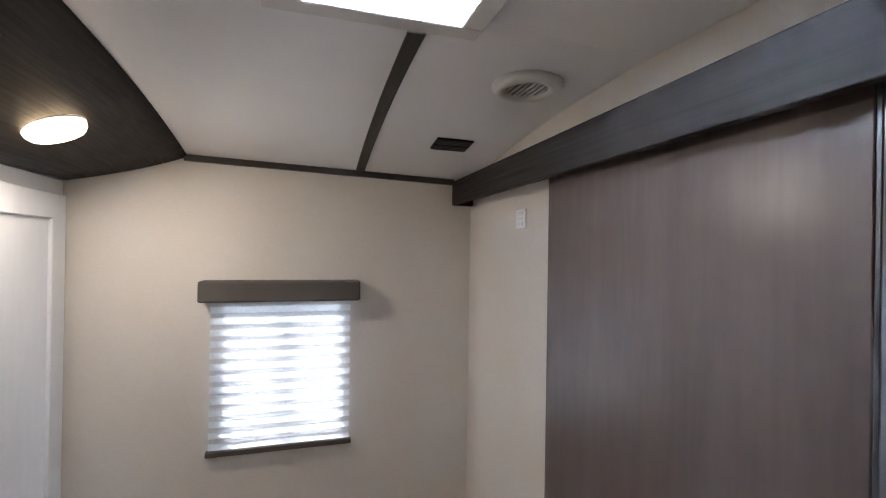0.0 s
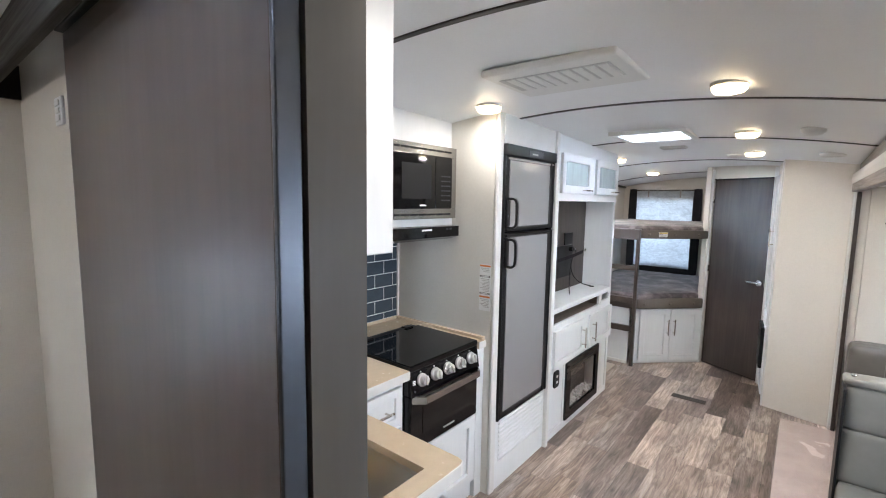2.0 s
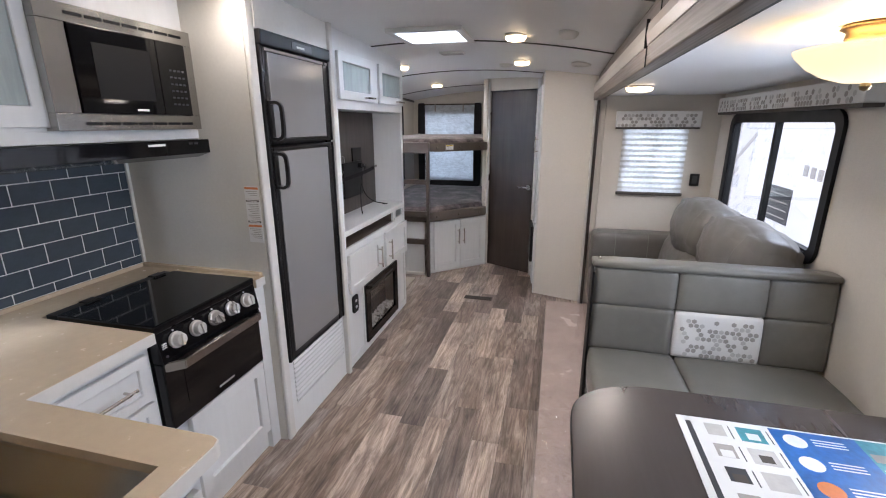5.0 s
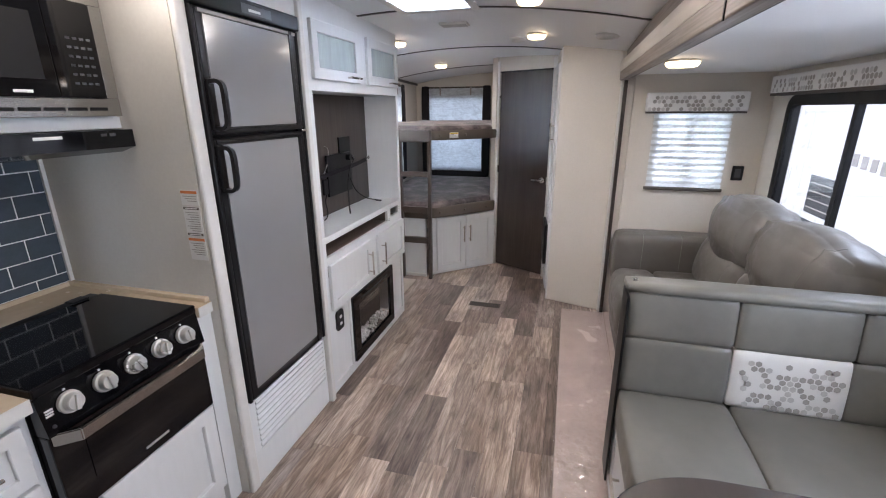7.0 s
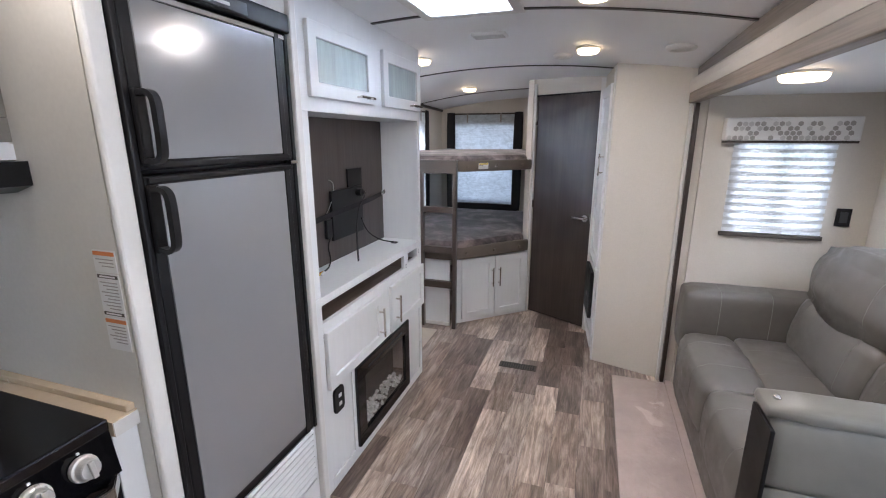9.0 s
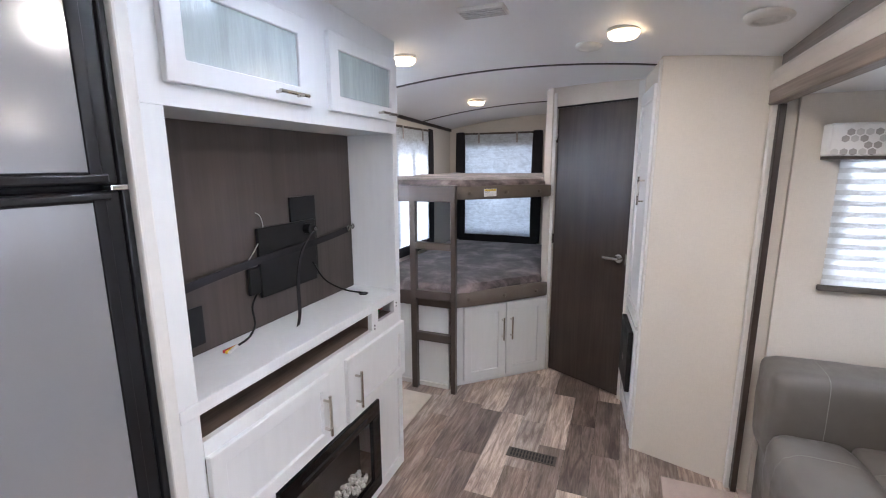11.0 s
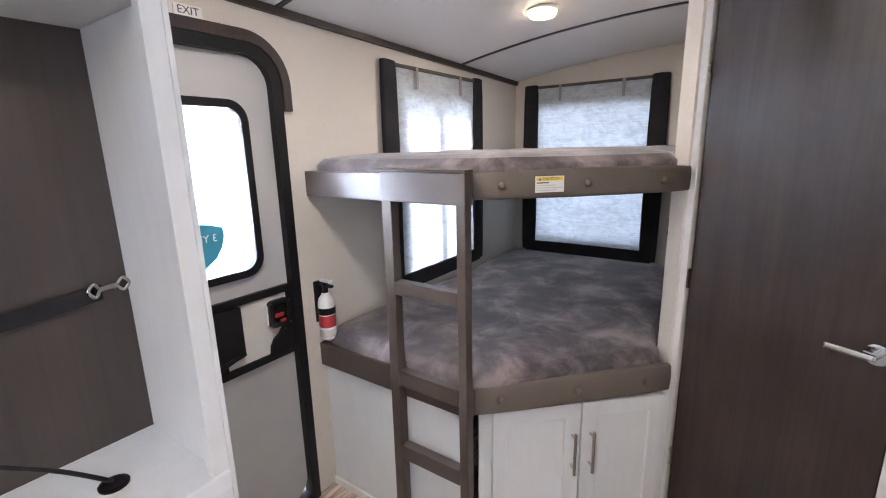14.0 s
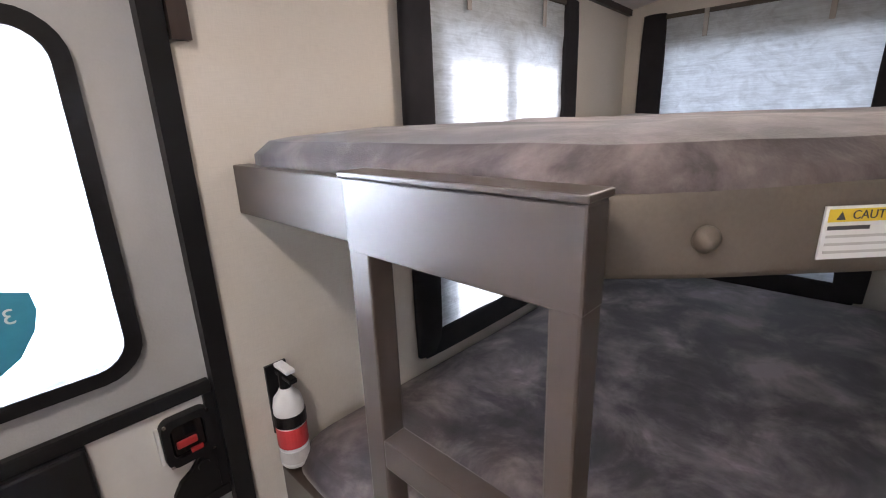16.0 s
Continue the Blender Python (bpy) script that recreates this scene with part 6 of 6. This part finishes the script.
hl = bmesh.new()
rod(hl, (0.535, 0.006, 0.965), (0.535, -0.012, 0.965), 0.028, 24)
rod(hl, (0.535, -0.012, 0.965), (0.535, -0.045, 0.965), 0.010, 12)
box(hl, 0.435, 0.545, -0.052, -0.036, 0.956, 0.975, 0.006)
part("lever_handle", hl, CHROME, bd, "satin lever handle", m=BATH)
part("strike", boxed(0.572, 0.5835, 0.002, 0.0055, 0.93, 1.0), NICKEL, bd, m=BATH)

# ---- entry door ----
ed = thing("door_2", (5.27, 2.56, 0.0), "grey entry door with a large bright window and black trim, shut", "door", kind="structure")
eo = bmesh.new()


def arch(x0, x1, z0, z1, r, n=8):
    p = [(x0, z0), (x1, z0)]
    p += [(x1 - r + r * math.cos(math.pi / 2 * k / n), z1 - r + r * math.sin(math.pi / 2 * k / n)) for k in range(n + 1)]
    p += [(x0 + r - r * math.sin(math.pi / 2 * k / n), z1 - r + r * math.cos(math.pi / 2 * k / n)) for k in range(n + 1)]
    return p


part("door_frame", ringed(bmesh.new(), arch(4.952, 5.588, 0.0, 1.862, 0.12), arch(4.99, 5.548, 0.035, 1.822, 0.10), 2.535, 2.585), BLACK, ed, "black arched frame")
part("leaf", ringed(bmesh.new(), rounded(4.985, 5.552, 0.03, 1.828, 0.10), rounded(5.085, 5.432, 1.085, 1.655, 0.06), 2.566, 2.59), DOORGREY, ed, "pale grey door skin")
part("window_ring", ringed(bmesh.new(), rounded(5.065, 5.452, 1.065, 1.675, 0.07), rounded(5.092, 5.425, 1.092, 1.648, 0.05), 2.550, 2.574), BLACK, ed, "black rounded window ring")
pn = part("pane", boxed(5.08, 5.436, 2.577, 2.580, 1.08, 1.66), FROST, ed, "bright frosted pane")
sh = bmesh.new()
sp2 = [(5.168, 1.258), (5.21, 1.268), (5.245, 1.276), (5.285, 1.268), (5.325, 1.255), (5.328, 1.225), (5.318, 1.190), (5.292, 1.150), (5.245, 1.118), (5.200, 1.150), (5.174, 1.190), (5.164, 1.225)]
sh.faces.new([sh.verts.new((x, 2.5755, z)) for x, z in sp2])
shd = part("shield_sticker", sh, SHIELD, pn, "teal shield sticker seen from behind")
text_on("shield_text", "3 YEAR", 0.036, Matrix.Translation((5.246, 2.5748, 1.222)) @ Matrix.Rotation(radians(90), 4, "X") @ Matrix.Diagonal((-1, 1, 1, 1)), PAPER, shd, 0.0002)
part("band", boxed(5.0, 5.545, 2.546, 2.566, 0.972, 1.000, bevel=0.003), BLACK, ed, "black trim rail")
part("band", boxed(5.0, 5.545, 2.546, 2.566, 0.715, 0.742, bevel=0.003), BLACK, ed, "black trim rail")
part("side_rail", boxed(5.528, 5.547, 2.548, 2.566, 0.742, 0.972), BLACK, ed)
part("pocket", boxed(5.06, 5.262, 2.539, 2.566, 0.742, 0.787), BLACK, ed, "black pocket base")
part("pocket", boxed(5.06, 5.332, 2.535, 2.566, 0.788, 0.971, bevel=0.006), BLACK, ed, "black storage pocket")
part("corner_guard", prism(bmesh.new(), [(5.435, 0.7445), (5.5265, 0.7445), (5.527, 0.845), (5.50, 0.84), (5.478, 0.815), (5.455, 0.80), (5.44, 0.775)], 0.0, 0.012), BLACK, ed, "black rounded corner guard", m=Matrix.Translation((0, 2.556, 0)) @ Matrix.Rotation(radians(90), 4, "X"))
lp = boxed(5.3335, 5.527, 2.556, 2.566, 0.744, 0.970)
box(lp, 5.263, 5.333, 2.556, 2.566, 0.744, 0.786)
part("latch_plate", lp, TRIMW, ed, "white latch plate")
lt = part("latch", ringed(bmesh.new(), rounded(5.440, 5.532, 0.846, 0.952, 0.02), rounded(5.454, 5.518, 0.862, 0.936, 0.015), 2.535, 2.556), BLACK, ed, "black paddle latch")
part("paddle", boxed(5.455, 5.517, 2.542, 2.555, 0.864, 0.935, bevel=0.004), BLACKG, lt)
part("lock_tab", boxed(5.485, 5.508, 2.538, 2.5418, 0.862, 0.872), REDP, lt, "red lock tab")
for sx, sz in ((5.447, 0.853), (5.525, 0.853), (5.447, 0.945), (5.525, 0.945)):
    part("screw", rod(bmesh.new(), (sx, 2.5352, sz), (sx, 2.5325, sz), 0.0035, 10), CHROME, lt, "bright screw head")
part("side_rim", boxed(5.432, 5.4395, 2.545, 2.5558, 0.858, 0.940, bevel=0.002), PAPER, lt, "white side rim")
part("thumb_lever", boxed(5.462, 5.500, 2.534, 2.5415, 0.884, 0.900, bevel=0.003), REDP, lt, "red thumb lever")
part("deadbolt", rod(bmesh.new(), (5.502, 2.556, 0.818), (5.502, 2.538, 0.818), 0.012, 14), BLACK, ed)
gbm = tube("grab_loop", [(5.20, 2.55, 0.735), (5.225, 2.535, 0.765), (5.262, 2.53, 0.785), (5.33, 2.545, 0.790)], 0.009, BLACK, ed)
part("threshold", boxed(4.99, 5.55, 2.50, 2.565, 0.0005, 0.03, bevel=0.004), BLACK, ed, "black threshold")
capt = bmesh.new()
outer_arc, inner_arc = arch(4.930, 5.624, 1.645, 1.899, 0.17, 12)[1:], arch(4.956, 5.592, 1.645, 1.863, 0.135, 12)[1:]
outer_arc.append((4.930, 1.645)), inner_arc.append((4.956, 1.645))
rows = [[capt.verts.new(v) for v in ((a[0], 2.530, a[1]), (b[0], 2.530, b[1]), (b[0], 2.549, b[1]), (a[0], 2.549, a[1]))] for a, b in zip(outer_arc, inner_arc)]
for a, b in zip(rows, rows[1:]):
    for k in range(4):
        capt.faces.new((a[k], a[(k + 1) % 4], b[(k + 1) % 4], b[k]))
capt.faces.new(rows[0])
capt.faces.new(rows[-1])
part("arch_trim", capt, DARKWOOD, ed, "dark wood arched casing")
ex = thing("exit_sign", (5.28, 2.548, 1.92), "small white EXIT label above the entry door", "sign")
part("plate", boxed(5.250, 5.335, 2.546, 2.5495, 1.902, 1.936), PAPER, ex)
text_on("lettering", "EXIT", 0.032, Matrix.Translation((5.2925, 2.5455, 1.919)) @ Matrix.Rotation(radians(90), 4, "X"), INK, ex, 0.0004)
fe = thing("fire_extinguisher", (5.683, 2.51, 0.73), "small white fire extinguisher with red label in a wall bracket", "fire extinguisher")
part("cylinder", lathe(bmesh.new(), [(0.0, 0.0), (0.030, 0.0), (0.034, 0.006), (0.034, 0.155), (0.030, 0.175), (0.018, 0.190), (0.014, 0.20), (0.0, 0.20)], 28, (5.683, 2.508, 0.73)), PAPER, fe, smooth=True)
part("red_band", lathe(bmesh.new(), [(0.0343, 0.055), (0.0346, 0.056), (0.0346, 0.105), (0.0343, 0.106)], 28, (5.683, 2.508, 0.73)), REDP, fe, "red label")
part("print_band", lathe(bmesh.new(), [(0.0343, 0.014), (0.0345, 0.015), (0.0345, 0.045), (0.0343, 0.046)], 28, (5.683, 2.508, 0.73)), GREYB, fe)
part("strap", lathe(bmesh.new(), [(0.0348, 0.110), (0.0365, 0.111), (0.0365, 0.138), (0.0348, 0.139)], 28, (5.683, 2.508, 0.73)), BLACK, fe, "black bracket strap")
vh = rod(bmesh.new(), (5.683, 2.508, 0.93), (5.683, 2.508, 0.972), 0.013, 14)
box(vh, 5.674, 5.692, 2.462, 2.535, 0.955, 0.967, 0.003)
part("valve", vh, BLACK, fe)
part("lever", boxed(5.672, 5.694, 2.470, 2.530, 0.976, 0.986, bevel=0.003), PAPER, fe, "white lever")
part("bracket", boxed(5.658, 5.708, 2.543, 2.5495, 0.80, 0.975), BLACK, fe)

# ---- bunks ----
FOOT = [(5.665, 2.545), (5.665, 1.80), (6.225, 1.285), (6.305, 1.345), (7.53, 1.345), (7.53, 2.545)]
base = thing("storage_cabinet", (6.3, 2.0, 0.0), "white storage cabinet with shaker doors under the lower bunk", "cabinet")
part("side_panel", boxed(5.69, 5.71, 1.86, 2.546, 0.0, 0.603), WHITE, base)
part("kick_trim", boxed(5.678, 5.6895, 1.86, 2.546, 0.0, 0.03), TRIMW, base)
BC = on_face(5.752, 1.815, 6.248, 1.275)
part("face", boxed(0.0, 0.735, 0.0, 0.02, 0.0, 0.601), WHITE, base, m=BC)
for k, (x0, x1) in enumerate(((0.045, 0.375), (0.380, 0.705))):
    d = shaker(base, BC, x0, x1, 0.035, 0.590, 0.06)
    bar_handle(d, BC @ Matrix.Translation((0, -0.02, 0)), 0.345 if k == 0 else 0.415, 0.40, 0.17, True)


def mattress(name, z0, z1, label, seed):
    """A fitted mattress with rounded edges and a rumpled velvet cover."""
    bm = bmesh.new()
    inset = 0.012
    c = Vector((6.6, 1.95))
    rngs = []
    n = 9
    out2 = []
    for k in range(len(FOOT)):
        a, b = Vector(FOOT[k]), Vector(FOOT[(k + 1) % len(FOOT)])
        steps = max(3, int((b - a).length / 0.045))
        out2 += [a.lerp(b, s / steps) for s in range(steps)]
    for _ in range(3):
        out2 = [(out2[k - 1] + out2[k] * 2 + out2[(k + 1) % len(out2)]) / 4 for k in range(len(out2))]
    h = z1 - z0
    prof2 = [(0.03, z0), (0.008, z0 + 0.012), (0.0, z0 + 0.3 * h), (0.0, z0 + 0.6 * h), (0.010, z1 - 0.022), (0.030, z1 - 0.006), (0.07, z1)]
    for ins, z in prof2:
        ring = []
        for p in out2:
            dv = (c - p).normalized()
            q = p + dv * (inset + ins)
            near_fold = max(0.0, 1 - (p - Vector((5.68, 1.80))).length / 0.22)
            w = 0.006 * abs(noise.noise(Vector((p.x * 7, p.y * 7, z * 9 + seed)))) + (0.014 if z > z0 + 0.5 * h else 0.0) * near_fold * abs(noise.noise(Vector((p.x * 22, p.y * 22, z * 14 + seed))))
            ring.append(bm.verts.new((q.x + dv.x * w, q.y + dv.y * w, z + 0.5 * w)))
        rngs.append(ring)
    for s in (0.78, 0.58, 0.38, 0.18):
        ring = []
        for p in out2:
            q = c + (p - c) * s
            ring.append(bm.verts.new((q.x, q.y, z1 + 0.010 + 0.008 * noise.noise(Vector((q.x * 5, q.y * 5, seed))))))
        rngs.append(ring)
    top2 = bmesh.new()
    inner = [[top2.verts.new(v.co) for v in ring] for ring in rngs[5:]]
    for rows2, mesh2 in ((rngs[:6], bm), (inner, top2)):
        for a, b in zip(rows2, rows2[1:]):
            for k in range(len(a)):
                j = (k + 1) % len(a)
                mesh2.faces.new((a[k], a[j], b[j], b[k]))
    bm.faces.new(rngs[0])
    top2.faces.new(inner[-1])
    for ring in rngs[6:]:
        for v in ring:
            bm.verts.remove(v)
    mt2 = thing(name, (6.6, 1.95, z0), label, "mattress", "bunk mattresses")
    part("side_band", bm, MATT, mt2, smooth=True)
    part("top_cover", top2, MATT, mt2, "brushed velvet top", smooth=True)


def bunk(name, z0, z1, zf, label):
    b = thing(name, (6.3, 1.95, z0), label, "bunk bed")
    part("deck", prism(bmesh.new(), [(5.70, 2.543), (5.70, 1.83), (6.24, 1.31), (6.315, 1.35), (7.528, 1.35), (7.528, 2.543)], z0 + 0.045, z0 + 0.07), LADDER, b)
    part("side_rail", boxed(5.662, 5.697, 1.80, 2.546, z0, z1, bevel=0.003), LADDER, b, "dark wood side rail")
    FR = on_face(5.690, 1.795, 6.225, 1.272)
    fl = (Vector((6.225, 1.272)) - Vector((5.690, 1.795))).length
    rail = part("front_rail", cushion(0.0, fl, -0.001, 0.03, zf, z1 + 0.004, 0.010, 0.003), RAILPAD, b, "padded grey-brown front rail", smooth=True, m=FR)
    for t in (0.12, 0.5, 0.86):
        part("button", lathe(bmesh.new(), [(0.0, 0.010), (0.008, 0.008), (0.013, 0.002), (0.013, -0.003), (0.0, -0.003)], 16), RAILPAD, rail, smooth=True, m=FR @ Matrix.Translation((fl * t, -0.004, (zf + z1) / 2)) @ Matrix.Rotation(radians(90), 4, "X"))
    return b, FR, fl


bunk("lower_bunk", 0.605, 0.705, 0.603, "lower bunk platform with dark padded rails")
ub, FRU, flu = bunk("upper_bunk", 1.328, 1.425, 1.343, "upper bunk platform with dark padded rails")
mattress("lower_mattress", 0.677, 0.765, "rumpled grey-mauve velvet mattress on the lower bunk", 1.0)
mattress("upper_mattress", 1.400, 1.474, "rumpled grey-mauve velvet mattress on the upper bunk", 6.0)
cs = thing("caution_label", (5.85, 1.64, 1.34), "white caution label with a yellow heading on the upper rail", "label")
part("sheet", boxed(0.196, 0.291, -0.0066, -0.0046, 1.360, 1.410), PAPER, cs, m=FRU)
part("heading", boxed(0.199, 0.288, -0.0072, -0.0067, 1.3955, 1.4075), YELLOW, cs, m=FRU)
text_on("lettering", "CAUTION", 0.0115, FRU @ Matrix.Translation((0.247, -0.0074, 1.4015)) @ Matrix.Rotation(radians(90), 4, "X"), INK, cs, 0.0002)
warn = bmesh.new()
warn.faces.new([warn.verts.new(FRU @ Vector(v)) for v in ((0.206, -0.0075, 1.3975), (0.215, -0.0075, 1.3975), (0.2105, -0.0075, 1.4055))])
part("warning_triangle", warn, INK, cs)
for k in range(4):
    part("line_of_print", boxed(0.200, (0.286 - 0.02 * (k % 2)) if k else 0.24, -0.0071, -0.0067, 1.388 - 0.0075 * k, 1.3905 - 0.0075 * k + (0.0012 if k == 0 else 0)), INK if k == 0 else GREYB, cs, m=FRU)

ld = thing("bunk_ladder", (5.64, 1.97, 0.0), "dark wood ladder fixed to the bunks", "ladder")
part("post", boxed(5.622, 5.661, 2.070, 2.112, 0.0, 1.345, bevel=0.003), LADDER, ld)
part("post", boxed(5.622, 5.661, 1.784, 1.816, 0.0, 1.345, bevel=0.003), LADDER, ld)
part("head_board", boxed(5.6215, 5.6612, 1.783, 2.113, 1.335, 1.432, bevel=0.003), LADDER, ld)
part("cap", boxed(5.617, 5.664, 1.780, 2.116, 1.4322, 1.440, bevel=0.002), LADDER, ld)
for zr, hh in ((1.062, 0.048), (0.728, 0.058), (0.425, 0.058)):
    part("rung", boxed(5.620, 5.660, 1.8162, 2.0698, zr - hh, zr, bevel=0.003), LADDER, ld)

# foil covers over the bunk windows
def foil_cover(name, m, x0, x1, z0, z1, label):
    c = thing(name, m @ Vector(((x0 + x1) / 2, 0, z0)), label, "window cover", "foil window covers")
    bm = bmesh.new()
    nx2, nz = 26, 40
    g2 = []
    for i in range(nx2 + 1):
        col = []
        for j in range(nz + 1):
            x, z = x0 + 0.085 + (x1 - x0 - 0.17) * i / nx2, z0 + 0.05 + (z1 - z0 - 0.055) * j / nz
            col.append(bm.verts.new((x, -0.022 - 0.006 * noise.noise(Vector((x * 9, z * 16, len(name)))), z)))
        g2.append(col)
    for i in range(nx2):
        for j in range(nz):
            bm.faces.new((g2[i][j], g2[i + 1][j], g2[i + 1][j + 1], g2[i][j + 1]))
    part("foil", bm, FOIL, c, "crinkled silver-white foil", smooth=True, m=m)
    for a in ((x0, x0 + 0.10), (x1 - 0.10, x1)):
        part("side_band", cushion(a[0], a[1], -0.034, -0.010, z0 + 0.01, z1 + 0.012, 0.011, 0.004), BLACKF, c, "black fabric side band", smooth=True, m=m)
    part("bottom_band", cushion(x0 + 0.03, x1 - 0.03, -0.032, -0.012, z0 - 0.005, z0 + 0.075, 0.010, 0.003), BLACKF, c, "black fabric bottom band", smooth=True, m=m)
    for t in (0.28, 0.72):
        xs2 = x0 + (x1 - x0) * t
        part("hang_tab", boxed(xs2 - 0.009, xs2 + 0.009, -0.036, -0.031, z1 - 0.10, z1 + 0.004, bevel=0.001), GREYA, c, m=m)
    part("top_hem", boxed(x0 + 0.08, x1 - 0.08, -0.028, -0.016, z1 - 0.012, z1 + 0.006, bevel=0.004), BROWNC, c, m=m)
    return c


REARW = Matrix.Translation((7.535, 2.49, 0)) @ Matrix.Rotation(radians(-90), 4, "Z")
window("window_6", LEFTW, 6.24, 6.90, 0.84, 1.775, 0.03, label="emergency window behind the foil cover")
window("window_7", Matrix.Translation((7.535, 0, 0)) @ Matrix.Rotation(radians(-90), 4, "Z"), -2.40, -1.62, 0.84, 1.775, 0.03, mull=False, label="rear window behind the foil cover")
foil_cover("window_cover", Matrix.Translation((0, 2.549, 0)), 6.11, 7.01, 0.79, 1.885, "silver foil cover with black bands over the bunk side window")
foil_cover("rear_window_cover", REARW, 0.02, 0.93, 0.755, 1.885, "silver foil cover with black bands over the rear window")
ws = thing("bunk_switch", (7.53, 1.465, 1.66), "bronze switch plate on the rear wall", "switch")
part("plate", boxed(7.526, 7.5345, 1.43, 1.50, 1.605, 1.715, bevel=0.003), BROWNC, ws)
part("rocker", boxed(7.521, 7.5262, 1.452, 1.478, 1.64, 1.68), NICKEL, ws)
wo = thing("bunk_outlet", (7.53, 1.475, 1.0), "black outlet plate on the rear wall", "outlet")
part("plate", boxed(7.526, 7.5345, 1.44, 1.51, 0.94, 1.05, bevel=0.003), BLACK, wo)
part("insert", boxed(7.522, 7.5262, 1.458, 1.492, 0.965, 1.025), GREYBK, wo)

# ---- floor ----
rug = thing("door_mat", (5.3, 2.2, 0.0), "cream mat inside the entry door", "mat")
part("mat_body", cushion(4.93, 5.55, 1.925, 2.48, 0.0015, 0.016, 0.007, 0.0, 8), RUG, rug)
fv = thing("floor_register", (5.155, 1.17, 0.0), "brown slotted floor register", "floor register")
part("plate", boxed(5.115, 5.195, 1.035, 1.30, 0.0008, 0.005, bevel=0.0015), BROWNC, fv)
for k in range(14):
    for r in range(2):
        part("slot", boxed(5.124 + 0.034 * r, 5.152 + 0.034 * r, 1.05 + 0.017 * k, 1.059 + 0.017 * k, 0.0045, 0.0056), BLACK, fv)

# planks, each a piece of the floor
floor_ob = bpy.data.objects["floor"]
pm = {}
rng5 = random.Random(11)
PW = 0.1415
far = bmesh.new()
for r in range(17):
    y0 = 0.155 + r * PW
    y1 = min(y0 + PW - 0.0016, 2.549)
    x = -1.9 - rng5.uniform(0, 0.6)
    while x < 7.53:
        ln = rng5.choice((0.46, 0.61, 0.61, 0.76, 0.91))
        a, b = max(x, -1.89), min(x + ln - 0.0012, 7.53)
        x += ln
        if b - a < 0.02:
            continue
        if 2.0 < b and a < 5.9 and 0.4 < y1 and y0 < 2.0:
            key = (round(b - a, 3), round(y1 - y0, 3))
            if key not in pm:
                t = boxed(0, key[0], 0, key[1], -0.0029, 0.0)
                pm[key] = bpy.data.meshes.new("plank")
                t.to_mesh(pm[key])
                t.free()
                pm[key].materials.append(PLANK)
            o = new("plank", pm[key])
            o.parent = floor_ob
            o.location = (a, y0, 0)
        else:
            box(far, a, b, y0, y1, -0.0029, 0.0)
tagged(part("planks", far, PLANK, floor_ob), kind="stuff")
